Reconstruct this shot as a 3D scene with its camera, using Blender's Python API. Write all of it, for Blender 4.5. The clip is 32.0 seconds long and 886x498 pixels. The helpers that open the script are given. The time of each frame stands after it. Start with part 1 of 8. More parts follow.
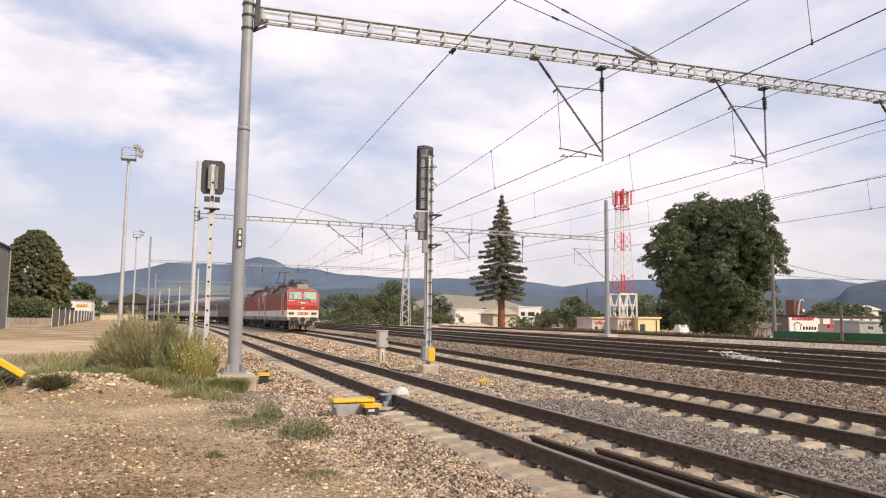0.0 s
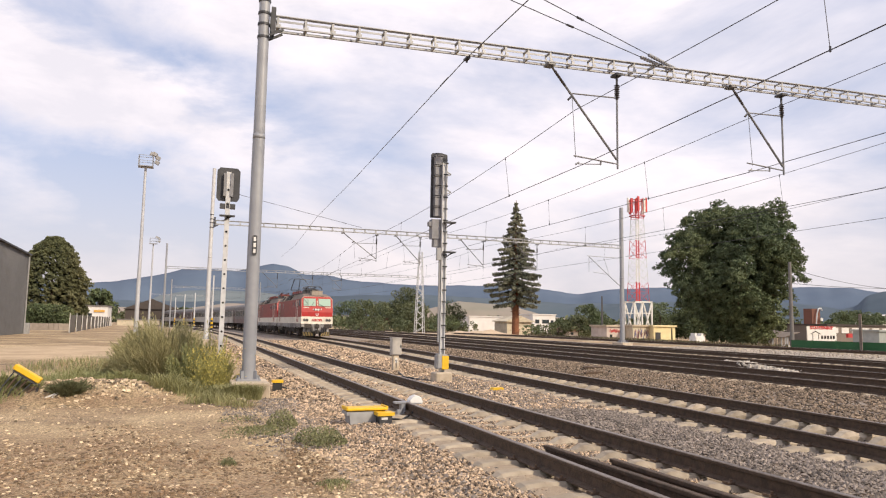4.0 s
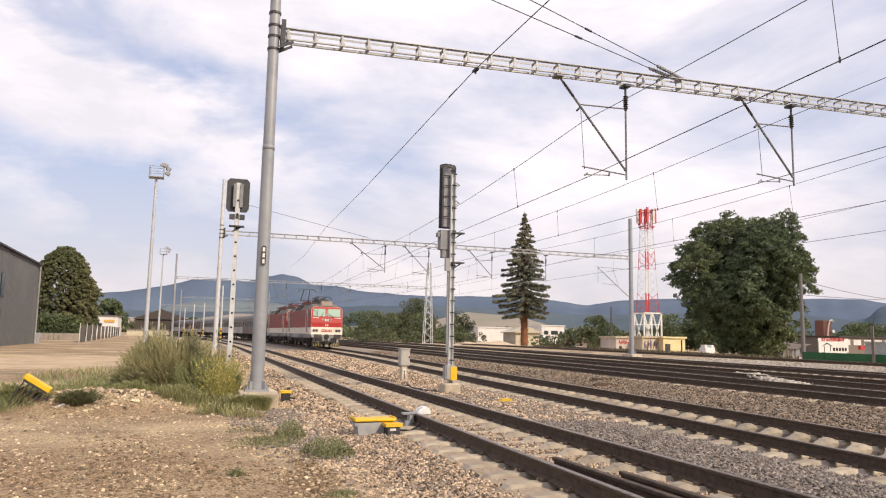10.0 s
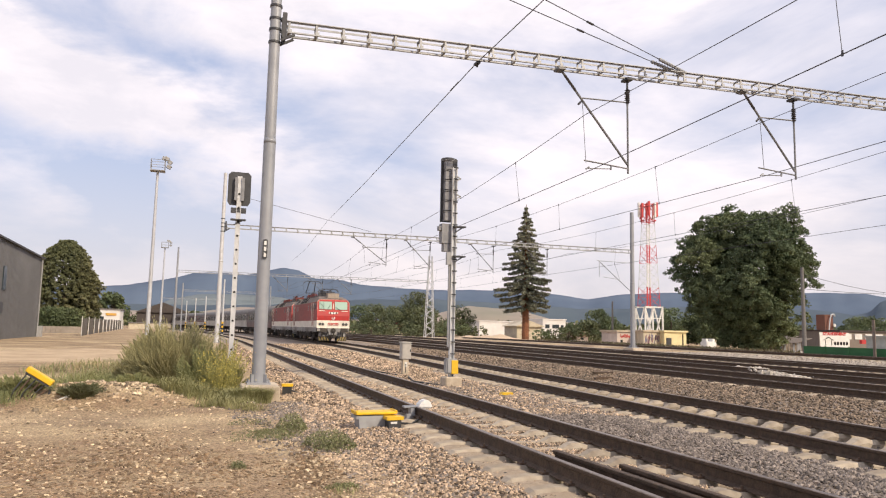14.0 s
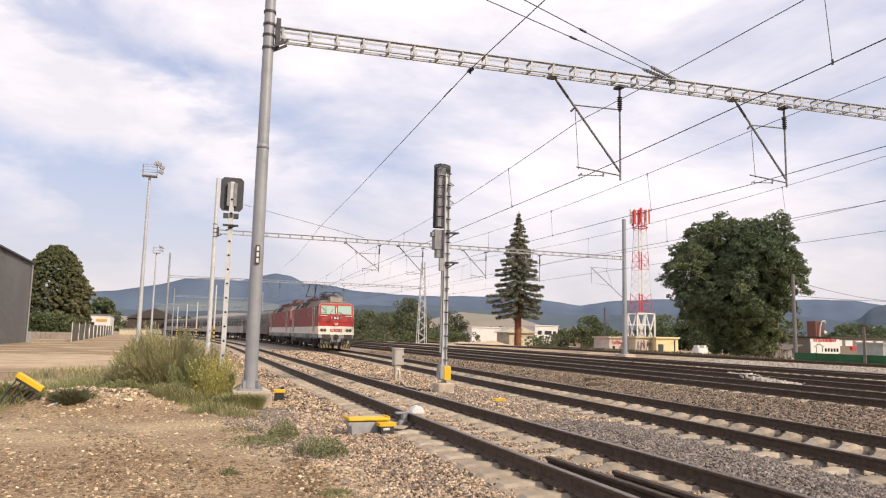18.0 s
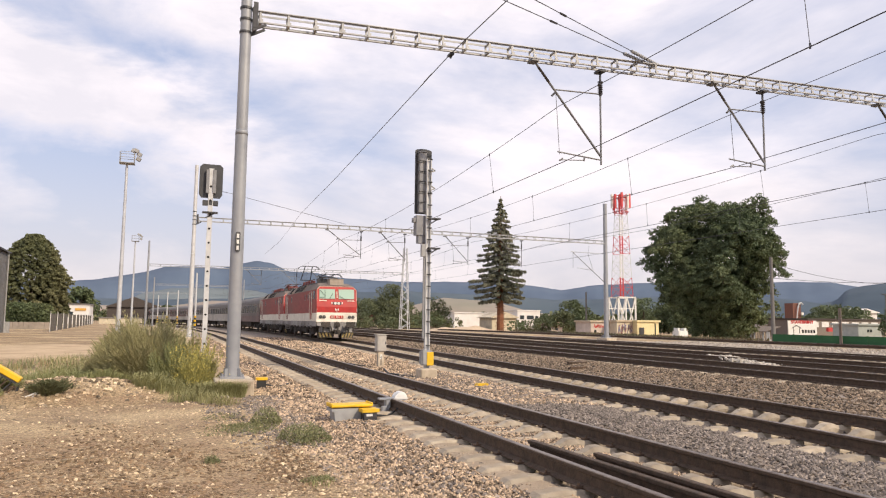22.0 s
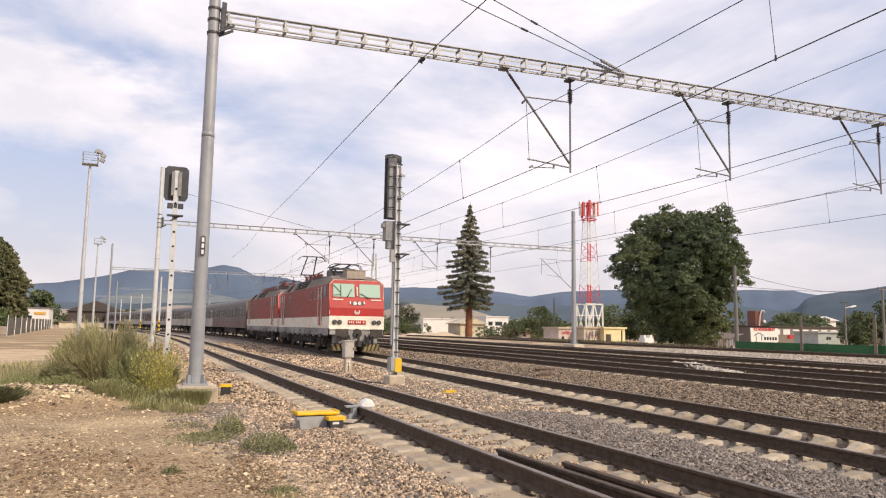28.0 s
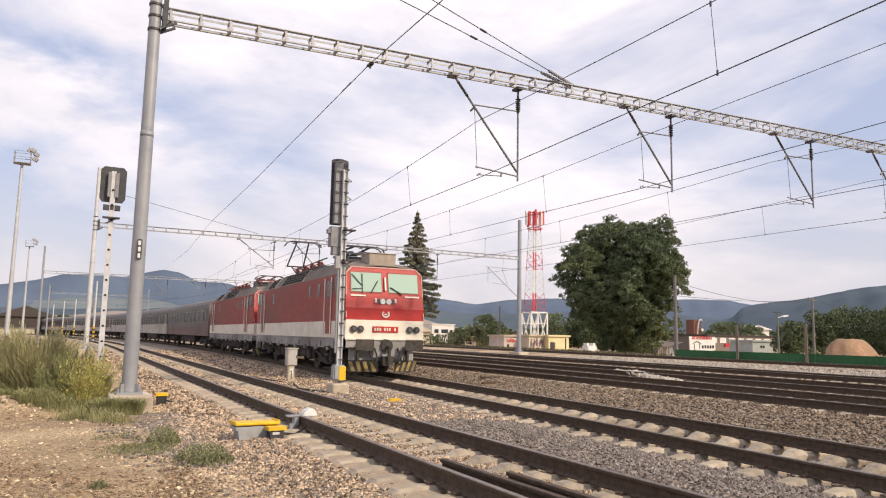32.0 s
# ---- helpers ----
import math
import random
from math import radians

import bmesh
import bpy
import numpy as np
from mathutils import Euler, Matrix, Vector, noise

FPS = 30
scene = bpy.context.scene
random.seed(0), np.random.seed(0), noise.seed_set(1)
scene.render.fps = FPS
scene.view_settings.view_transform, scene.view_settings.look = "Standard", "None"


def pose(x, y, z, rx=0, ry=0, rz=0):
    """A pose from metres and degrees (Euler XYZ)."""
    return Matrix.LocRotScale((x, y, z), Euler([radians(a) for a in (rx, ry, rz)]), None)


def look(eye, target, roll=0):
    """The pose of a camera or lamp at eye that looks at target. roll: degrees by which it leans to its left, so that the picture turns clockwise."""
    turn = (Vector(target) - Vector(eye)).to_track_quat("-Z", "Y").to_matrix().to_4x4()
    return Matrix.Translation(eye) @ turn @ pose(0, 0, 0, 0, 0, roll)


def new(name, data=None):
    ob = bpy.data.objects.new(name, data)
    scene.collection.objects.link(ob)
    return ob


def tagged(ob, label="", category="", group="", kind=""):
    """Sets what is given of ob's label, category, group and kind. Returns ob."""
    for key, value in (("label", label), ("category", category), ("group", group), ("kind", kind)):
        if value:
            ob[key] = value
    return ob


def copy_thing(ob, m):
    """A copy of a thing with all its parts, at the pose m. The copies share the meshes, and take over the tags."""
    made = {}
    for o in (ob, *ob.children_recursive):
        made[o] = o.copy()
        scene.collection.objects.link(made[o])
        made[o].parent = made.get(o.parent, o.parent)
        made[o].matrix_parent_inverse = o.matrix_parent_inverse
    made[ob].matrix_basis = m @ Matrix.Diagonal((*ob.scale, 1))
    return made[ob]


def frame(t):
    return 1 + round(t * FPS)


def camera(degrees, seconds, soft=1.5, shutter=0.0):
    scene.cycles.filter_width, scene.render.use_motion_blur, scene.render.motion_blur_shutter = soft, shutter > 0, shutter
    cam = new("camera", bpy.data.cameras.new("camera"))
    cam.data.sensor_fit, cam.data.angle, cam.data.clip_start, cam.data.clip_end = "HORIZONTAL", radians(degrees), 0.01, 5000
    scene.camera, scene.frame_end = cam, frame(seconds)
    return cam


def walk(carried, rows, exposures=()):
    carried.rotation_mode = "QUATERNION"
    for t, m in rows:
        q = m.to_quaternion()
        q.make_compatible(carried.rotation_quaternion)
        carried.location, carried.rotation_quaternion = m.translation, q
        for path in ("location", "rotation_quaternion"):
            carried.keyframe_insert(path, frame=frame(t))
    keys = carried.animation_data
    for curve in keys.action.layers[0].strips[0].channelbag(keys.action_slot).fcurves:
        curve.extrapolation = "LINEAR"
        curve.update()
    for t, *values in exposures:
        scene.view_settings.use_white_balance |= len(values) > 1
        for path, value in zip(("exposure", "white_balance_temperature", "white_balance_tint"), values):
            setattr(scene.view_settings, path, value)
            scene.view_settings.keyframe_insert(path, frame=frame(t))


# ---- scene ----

def aim(yaw, pitch, roll, dx=0.0, dy=0.0, dz=0.0):
    """A hand-held pose: yaw to the left of +y, pitch up, roll."""
    eye = Vector((dx, dy, 1.49 + dz))
    a, b = radians(yaw), radians(pitch)
    ahead = Vector((-math.sin(a) * math.cos(b), math.cos(a) * math.cos(b), math.sin(b)))
    return look(eye, eye + ahead, roll)


cam = camera(63.92, 32.0, soft=1.15)
walk(cam, [
    (0, aim(-20.865, 5.491, 0.690, -0.016, -0.020, -0.012)),
    (0.5, aim(-20.457, 5.511, 0.755, -0.012, -0.018, -0.010)),
    (1, aim(-20.146, 5.556, 0.772, -0.011, -0.018, -0.010)),
    (1.5, aim(-19.955, 5.596, 0.818, -0.012, -0.018, -0.009)),
    (2, aim(-19.840, 5.647, 0.877, -0.015, -0.015, -0.007)),
    (2.5, aim(-19.793, 5.730, 0.861, -0.015, -0.010, -0.003)),
    (3, aim(-19.736, 5.846, 0.915, -0.012, -0.008, 0.000)),
    (3.5, aim(-19.736, 5.971, 0.961, -0.007, -0.003, 0.002)),
    (5.5, aim(-19.620, 6.137, 0.911, 0.000, 0.006, 0.004)),
    (6, aim(-19.612, 6.203, 0.933, 0.004, 0.012, 0.004)),
    (6.5, aim(-19.609, 6.337, 0.937, 0.004, 0.013, 0.004)),
    (7, aim(-19.557, 6.580, 0.969, 0.003, 0.009, 0.004)),
    (7.5, aim(-19.507, 6.779, 1.025, 0.001, 0.006, 0.004)),
    (8, aim(-19.428, 6.964, 1.075, 0.001, 0.003, 0.004)),
    (8.5, aim(-19.320, 7.090, 1.116, 0.002, 0.000, 0.000)),
    (9, aim(-19.250, 7.088, 1.130, 0.000, -0.002, -0.002)),
    (9.5, aim(-19.128, 7.014, 1.137, -0.002, -0.003, 0.000)),
    (10, aim(-18.998, 6.899, 1.105, -0.003, -0.003, 0.002)),
    (10.5, aim(-18.936, 6.790, 1.128, -0.003, -0.001, 0.001)),
    (11, aim(-18.854, 6.647, 1.140, -0.003, 0.002, 0.001)),
    (11.5, aim(-18.830, 6.506, 1.130, -0.001, 0.004, -0.001)),
    (12, aim(-18.767, 6.393, 1.079, 0.003, 0.003, -0.002)),
    (12.5, aim(-18.772, 6.285, 1.134, 0.003, -0.002, -0.003)),
    (13, aim(-18.807, 6.229, 1.136, 0.000, -0.006, -0.004)),
    (13.5, aim(-18.868, 6.286, 1.107, 0.000, -0.007, -0.003)),
    (14, aim(-18.895, 6.393, 1.174, -0.001, -0.008, 0.000)),
    (14.5, aim(-18.972, 6.546, 1.220, -0.005, -0.012, 0.000)),
    (16.5, aim(-19.275, 6.907, 1.211, -0.008, -0.015, -0.001)),
    (17, aim(-19.323, 6.927, 1.227, -0.008, -0.014, -0.001)),
    (17.5, aim(-19.383, 6.928, 1.221, -0.009, -0.012, 0.000)),
    (18, aim(-19.486, 6.895, 1.246, -0.012, -0.014, -0.002)),
    (18.5, aim(-19.538, 6.865, 1.195, -0.010, -0.013, -0.004)),
    (19, aim(-19.584, 6.831, 1.192, -0.009, -0.012, -0.003)),
    (19.5, aim(-19.671, 6.705, 1.183, -0.008, -0.011, -0.002)),
    (20, aim(-19.827, 6.515, 1.098, -0.007, -0.008, -0.003)),
    (20.5, aim(-20.031, 6.316, 0.990, -0.007, -0.007, -0.004)),
    (21, aim(-20.288, 6.118, 0.876, -0.006, -0.007, -0.005)),
    (21.5, aim(-20.584, 5.897, 0.773, -0.001, -0.004, -0.005)),
    (22, aim(-20.951, 5.777, 0.619, 0.004, 0.001, -0.003)),
    (22.5, aim(-21.297, 5.745, 0.648, 0.006, 0.004, -0.001)),
    (23, aim(-21.604, 5.756, 0.638, 0.007, 0.008, 0.002)),
    (23.5, aim(-21.793, 5.797, 0.668, 0.009, 0.013, 0.003)),
    (24, aim(-21.935, 5.859, 0.655, 0.010, 0.015, 0.005)),
    (24.5, aim(-21.999, 5.917, 0.698, 0.009, 0.017, 0.006)),
    (25, aim(-22.009, 6.043, 0.726, 0.008, 0.018, 0.008)),
    (25.5, aim(-22.054, 6.105, 0.717, 0.012, 0.019, 0.010)),
    (27.5, aim(-23.034, 6.293, 0.852, 0.033, 0.068, 0.013)),
    (28, aim(-23.438, 6.273, 0.874, 0.038, 0.083, 0.013)),
    (28.5, aim(-23.923, 6.256, 0.970, 0.042, 0.097, 0.011)),
    (29, aim(-24.409, 6.377, 0.972, 0.052, 0.108, 0.012)),
    (29.5, aim(-24.934, 6.654, 0.979, 0.063, 0.122, 0.011)),
    (30, aim(-25.405, 6.943, 1.040, 0.071, 0.140, 0.010)),
    (30.5, aim(-25.911, 7.218, 1.062, 0.076, 0.158, 0.009)),
    (31, aim(-26.389, 7.353, 1.143, 0.083, 0.173, 0.011)),
    (31.5, aim(-26.968, 7.171, 1.149, 0.091, 0.187, 0.014)),
    (32, aim(-27.728, 6.942, 1.086, 0.102, 0.197, 0.017)),
])

# ---- light ----
SUN_TO = Vector((0.42, -0.72, 0.62)).normalized()
world = bpy.data.worlds.new("sky")
scene.world = world
world.use_nodes = True
wn, wl = world.node_tree.nodes, world.node_tree.links
wn.clear()


def wnode(kind, **kw):
    n = wn.new(kind)
    for k, v in kw.items():
        n.inputs[k].default_value = v
    return n


w_out = wn.new("ShaderNodeOutputWorld")
w_bg = wn.new("ShaderNodeBackground")
w_sky = wn.new("ShaderNodeTexSky")
w_sky.sky_type = "NISHITA"
w_sky.sun_disc = False
w_sky.sun_elevation = math.asin(SUN_TO.z)
w_sky.sun_rotation = math.atan2(SUN_TO.x, SUN_TO.y)
w_sky.dust_density = 2.5
w_sky.air_density = 1.0
w_tc = wn.new("ShaderNodeTexCoord")
w_map = wn.new("ShaderNodeMapping")
w_map.inputs["Scale"].default_value = (1.0, 1.0, 2.6)
w_map.inputs["Location"].default_value = (0.35, 0.2, 0.1)
wl.new(w_tc.outputs["Generated"], w_map.inputs["Vector"])
w_n1 = wnode("ShaderNodeTexNoise", Scale=2.1, Detail=7.0, Roughness=0.55, Distortion=0.35)
w_n2 = wnode("ShaderNodeTexNoise", Scale=5.5, Detail=6.0, Roughness=0.6, Distortion=0.2)
wl.new(w_map.outputs[0], w_n1.inputs["Vector"])
wl.new(w_map.outputs[0], w_n2.inputs["Vector"])
w_r1 = wn.new("ShaderNodeValToRGB")
w_r1.color_ramp.elements[0].position, w_r1.color_ramp.elements[1].position = 0.35, 0.56
w_dot = wn.new("ShaderNodeVectorMath")
w_dot.operation = "DOT_PRODUCT"
w_dot.inputs[1].default_value = (0.475, 0.82, 0.32)
wl.new(w_tc.outputs["Generated"], w_dot.inputs[0])
w_bank = wn.new("ShaderNodeMapRange")
w_bank.interpolation_type = "SMOOTHSTEP"
w_bank.inputs[1].default_value, w_bank.inputs[2].default_value = 0.86, 1.0
w_bank.inputs[3].default_value, w_bank.inputs[4].default_value = 0.0, 1.0
wl.new(w_dot.outputs["Value"], w_bank.inputs[0])
w_add = wn.new("ShaderNodeMath")
w_add.operation = "MULTIPLY_ADD"
w_add.inputs[1].default_value = 0.09
wl.new(w_bank.outputs[0], w_add.inputs[0])
w_less = wn.new("ShaderNodeMath")
w_less.operation = "SUBTRACT"
w_less.inputs[1].default_value = 0.045
wl.new(w_n1.outputs["Fac"], w_less.inputs[0])
wl.new(w_less.outputs[0], w_add.inputs[2])


def wmath(op, a, b=None):
    """A maths node on two sockets or numbers."""
    n = wn.new("ShaderNodeMath")
    n.operation = op
    for i, v in enumerate((a, b)):
        if v is None:
            continue
        if isinstance(v, (int, float)):
            n.inputs[i].default_value = v
        else:
            wl.new(v, n.inputs[i])
    return n.outputs[0]


w_xyz = wn.new("ShaderNodeSeparateXYZ")
wl.new(w_tc.outputs["Generated"], w_xyz.inputs[0])
w_az = wmath("MULTIPLY", wmath("ARCTAN2", w_xyz.outputs[0], w_xyz.outputs[1]), 57.3)
w_el = wmath("MULTIPLY", wmath("ARCSINE", w_xyz.outputs[2]), 57.3)
w_wave = wmath("MULTIPLY", wmath("SUBTRACT", w_n2.outputs["Fac"], 0.5), 9.0)
w_line = wmath("ADD", wmath("ADD", w_el, w_wave), wmath("MULTIPLY", w_az, 0.34))


def street(height_, width, gain):
    """A long bank of cloud (or of clear sky) at a height over its slanting line."""
    q = wmath("DIVIDE", wmath("SUBTRACT", w_line, height_), width)
    return wmath("MULTIPLY", wmath("POWER", 2.718, wmath("MULTIPLY", wmath("MULTIPLY", q, q), -1.0)), gain)


w_side = wn.new("ShaderNodeMapRange")
w_side.interpolation_type = "SMOOTHSTEP"
w_side.inputs[1].default_value, w_side.inputs[2].default_value = 2.0, 17.0
w_side.inputs[3].default_value, w_side.inputs[4].default_value = 1.0, 0.0
wl.new(w_az, w_side.inputs[0])
w_streets = wmath("ADD", wmath("ADD", street(14.3, 2.5, 0.15), street(8.0, 2.6, -0.13)), wmath("ADD", street(19.3, 1.9, -0.075), street(24.0, 2.6, 0.08)))
w_sum = wmath("ADD", w_add.outputs[0], wmath("MULTIPLY", w_streets, w_side.outputs[0]))
wl.new(w_sum, w_r1.inputs["Fac"])
# thin cloud: pink-white veil, greyer where it is thick
w_cc = wn.new("ShaderNodeValToRGB")
w_cc.color_ramp.elements[0].position, w_cc.color_ramp.elements[1].position = 0.38, 0.62
w_cc.color_ramp.elements[0].color = (1.10, 1.015, 1.055, 1)
w_cc.color_ramp.elements[1].color = (0.90, 0.855, 0.925, 1)
w_thin = wn.new("ShaderNodeMath")
w_thin.operation = "MULTIPLY_ADD"
w_thin.inputs[1].default_value = -0.08
wl.new(w_bank.outputs[0], w_thin.inputs[0])
wl.new(w_n2.outputs["Fac"], w_thin.inputs[2])
wl.new(w_thin.outputs[0], w_cc.inputs["Fac"])
# clear sky, brought to the level of the haze
w_gain = wn.new("ShaderNodeMix")
w_gain.data_type, w_gain.blend_type = "RGBA", "MULTIPLY"
w_gain.inputs[0].default_value = 1.0
w_gain.inputs[7].default_value = (0.105, 0.105, 0.105, 1)
wl.new(w_sky.outputs[0], w_gain.inputs[6])
w_haze = wn.new("ShaderNodeMix")
w_haze.data_type = "RGBA"
w_haze.inputs[0].default_value = 0.62
w_haze.inputs[7].default_value = (0.70, 0.755, 1.0, 1)
wl.new(w_gain.outputs[2], w_haze.inputs[6])
w_mix = wn.new("ShaderNodeMix")
w_mix.data_type = "RGBA"
wl.new(w_r1.outputs["Color"], w_mix.inputs[0])
wl.new(w_haze.outputs[2], w_mix.inputs[6])
wl.new(w_cc.outputs["Color"], w_mix.inputs[7])
# warmer, paler band low down
w_sep = wn.new("ShaderNodeSeparateXYZ")
wl.new(w_tc.outputs["Generated"], w_sep.inputs[0])
w_low = wn.new("ShaderNodeMapRange")
w_low.inputs[1].default_value, w_low.inputs[2].default_value = 0.0, 0.22
w_low.inputs[3].default_value, w_low.inputs[4].default_value = 0.75, 0.0
wl.new(w_sep.outputs[2], w_low.inputs[0])
w_hor = wn.new("ShaderNodeMix")
w_hor.data_type = "RGBA"
w_hor.inputs[7].default_value = (0.875, 0.785, 0.775, 1)
wl.new(w_low.outputs[0], w_hor.inputs[0])
wl.new(w_mix.outputs[2], w_hor.inputs[6])
wl.new(w_hor.outputs[2], w_bg.inputs["Color"])
w_bg.inputs["Strength"].default_value = 1.0
wl.new(w_bg.outputs[0], w_out.inputs["Surface"])

sun_data = bpy.data.lights.new("sun", "SUN")
sun_data.energy, sun_data.angle, sun_data.color = 3.7, radians(1.5), (1.0, 0.84, 0.64)
sun = new("sun", sun_data)
sun.matrix_world = look(SUN_TO * 50, (0, 0, 0))

# ---- materials ----
MATS = {}


def mat(name, c1, c2=None, scale=6.0, rough=0.8, metal=0.0, bump=0.0, bscale=None, c3=None, big=0.6, vary=0.0, island=False, stretch=(1, 1, 1)):
    """Two-scale noise paint: c1 to c2 by fine grain, c3 blended in by broad stains; vary: brightness by object or island."""
    m = bpy.data.materials.new(name)
    m.use_nodes = True
    n, l = m.node_tree.nodes, m.node_tree.links
    b = n["Principled BSDF"]
    b.inputs["Roughness"].default_value, b.inputs["Metallic"].default_value = rough, metal
    c2 = c2 or tuple(v * 0.75 for v in c1)
    tc = n.new("ShaderNodeTexCoord")
    mp = n.new("ShaderNodeMapping")
    mp.inputs["Scale"].default_value = stretch
    l.new(tc.outputs["Object"], mp.inputs["Vector"])
    nz = n.new("ShaderNodeTexNoise")
    nz.inputs["Scale"].default_value, nz.inputs["Detail"].default_value = scale, 6.0
    l.new(mp.outputs[0], nz.inputs["Vector"])
    rp = n.new("ShaderNodeValToRGB")
    rp.color_ramp.elements[0].position, rp.color_ramp.elements[1].position = 0.35, 0.65
    rp.color_ramp.elements[0].color, rp.color_ramp.elements[1].color = (*c1, 1), (*c2, 1)
    l.new(nz.outputs["Fac"], rp.inputs["Fac"])
    col = rp.outputs["Color"]
    if c3:
        n2 = n.new("ShaderNodeTexNoise")
        n2.inputs["Scale"].default_value, n2.inputs["Detail"].default_value = scale * 0.13, 4.0
        l.new(mp.outputs[0], n2.inputs["Vector"])
        r2 = n.new("ShaderNodeValToRGB")
        r2.color_ramp.elements[0].position, r2.color_ramp.elements[1].position = big - 0.12, big + 0.12
        l.new(n2.outputs["Fac"], r2.inputs["Fac"])
        mx = n.new("ShaderNodeMix")
        mx.data_type = "RGBA"
        mx.inputs[7].default_value = (*c3, 1)
        l.new(r2.outputs["Color"], mx.inputs[0])
        l.new(col, mx.inputs[6])
        col = mx.outputs[2]
    if vary:
        if island:
            src = n.new("ShaderNodeNewGeometry").outputs["Random Per Island"]
        else:
            src = n.new("ShaderNodeObjectInfo").outputs["Random"]
        mr = n.new("ShaderNodeMapRange")
        mr.inputs[3].default_value, mr.inputs[4].default_value = 1 - vary, 1 + vary
        l.new(src, mr.inputs[0])
        hv = n.new("ShaderNodeHueSaturation")
        l.new(mr.outputs[0], hv.inputs["Value"])
        l.new(col, hv.inputs["Color"])
        col = hv.outputs["Color"]
    l.new(col, b.inputs["Base Color"])
    if bump:
        bz = n.new("ShaderNodeTexNoise")
        bz.inputs["Scale"].default_value, bz.inputs["Detail"].default_value = bscale or scale * 3, 5.0
        l.new(mp.outputs[0], bz.inputs["Vector"])
        bp = n.new("ShaderNodeBump")
        bp.inputs["Strength"].default_value, bp.inputs["Distance"].default_value = bump, 0.03
        l.new(bz.outputs["Fac"], bp.inputs["Height"])
        l.new(bp.outputs[0], b.inputs["Normal"])
    MATS[name] = m
    return m


mat("dirt", (0.475, 0.35, 0.205), (0.205, 0.142, 0.078), 22.0, 0.95, bump=1.0, bscale=45, c3=(0.30, 0.205, 0.122), big=0.52)
def grit(name, scale, low, high):
    """Grain of single grits over a ground material: each cell a little lighter or darker."""
    n, l = MATS[name].node_tree.nodes, MATS[name].node_tree.links
    b = n["Principled BSDF"]
    src = b.inputs["Base Color"].links[0].from_socket
    tc = n.new("ShaderNodeTexCoord")
    vo = n.new("ShaderNodeTexVoronoi")
    vo.inputs["Scale"].default_value = scale
    l.new(tc.outputs["Object"], vo.inputs["Vector"])
    sp = n.new("ShaderNodeSeparateColor")
    l.new(vo.outputs["Color"], sp.inputs[0])
    mr = n.new("ShaderNodeMapRange")
    mr.inputs[3].default_value, mr.inputs[4].default_value = low, high
    l.new(sp.outputs[0], mr.inputs[0])
    hv = n.new("ShaderNodeHueSaturation")
    l.new(mr.outputs[0], hv.inputs["Value"])
    l.new(src, hv.inputs["Color"])
    l.new(hv.outputs["Color"], b.inputs["Base Color"])


def broad(name, scale, colour, low, high, stretch=(1, 1, 1)):
    """Wide patches of another tone over a ground material."""
    n, l = MATS[name].node_tree.nodes, MATS[name].node_tree.links
    b = n["Principled BSDF"]
    src = b.inputs["Base Color"].links[0].from_socket
    tc, mp, nz = n.new("ShaderNodeTexCoord"), n.new("ShaderNodeMapping"), n.new("ShaderNodeTexNoise")
    mp.inputs["Scale"].default_value = stretch
    nz.inputs["Scale"].default_value, nz.inputs["Detail"].default_value = scale, 5.0
    l.new(tc.outputs["Object"], mp.inputs["Vector"])
    l.new(mp.outputs[0], nz.inputs["Vector"])
    mr = n.new("ShaderNodeMapRange")
    mr.inputs[1].default_value, mr.inputs[2].default_value = low, high
    mr.inputs[3].default_value, mr.inputs[4].default_value = 0.0, 0.8
    l.new(nz.outputs["Fac"], mr.inputs[0])
    mx = n.new("ShaderNodeMix")
    mx.data_type = "RGBA"
    mx.inputs[7].default_value = (*colour, 1)
    l.new(mr.outputs[0], mx.inputs[0])
    l.new(src, mx.inputs[6])
    l.new(mx.outputs[2], b.inputs["Base Color"])


broad("dirt", 0.3, (0.56, 0.435, 0.265), 0.47, 0.62, (0.55, 1.0, 1.0))
broad("dirt", 0.55, (0.20, 0.135, 0.082), 0.56, 0.70, (0.6, 1.0, 1.0))
grit("dirt", 48.0, 0.55, 1.4)
mat("trodden_sand", (0.55, 0.42, 0.27), (0.45, 0.335, 0.21), 5.0, 0.95, bump=0.5, bscale=30, c3=(0.38, 0.28, 0.175), big=0.55)
mat("gravel_bed", (0.36, 0.285, 0.22), (0.15, 0.118, 0.093), 17.0, 0.95, bump=1.0, bscale=26, c3=(0.30, 0.255, 0.215), big=0.52)
mat("stone", (0.47, 0.355, 0.245), (0.26, 0.19, 0.13), 9.0, 0.9, vary=0.8, island=True)
mat("pale_stone", (0.62, 0.50, 0.34), (0.38, 0.29, 0.185), 14.0, 0.9, vary=0.65, island=True)
mat("rail_side", (0.10, 0.066, 0.043), (0.058, 0.039, 0.026), 14.0, 0.7, 0.2, 0.3)
mat("rail_head", (0.24, 0.19, 0.15), (0.14, 0.105, 0.08), 20.0, 0.38, 0.7)
mat("sleeper", (0.41, 0.35, 0.27), (0.32, 0.268, 0.205), 8.0, 0.9, bump=0.4, c3=(0.36, 0.28, 0.19), vary=0.2)
mat("concrete", (0.60, 0.51, 0.39), (0.48, 0.40, 0.30), 7.0, 0.9, bump=0.4, c3=(0.38, 0.31, 0.23))
mat("galvanised", (0.31, 0.32, 0.34), (0.265, 0.275, 0.295), 4.0, 0.5, 0.15, 0.1, c3=(0.36, 0.37, 0.385))
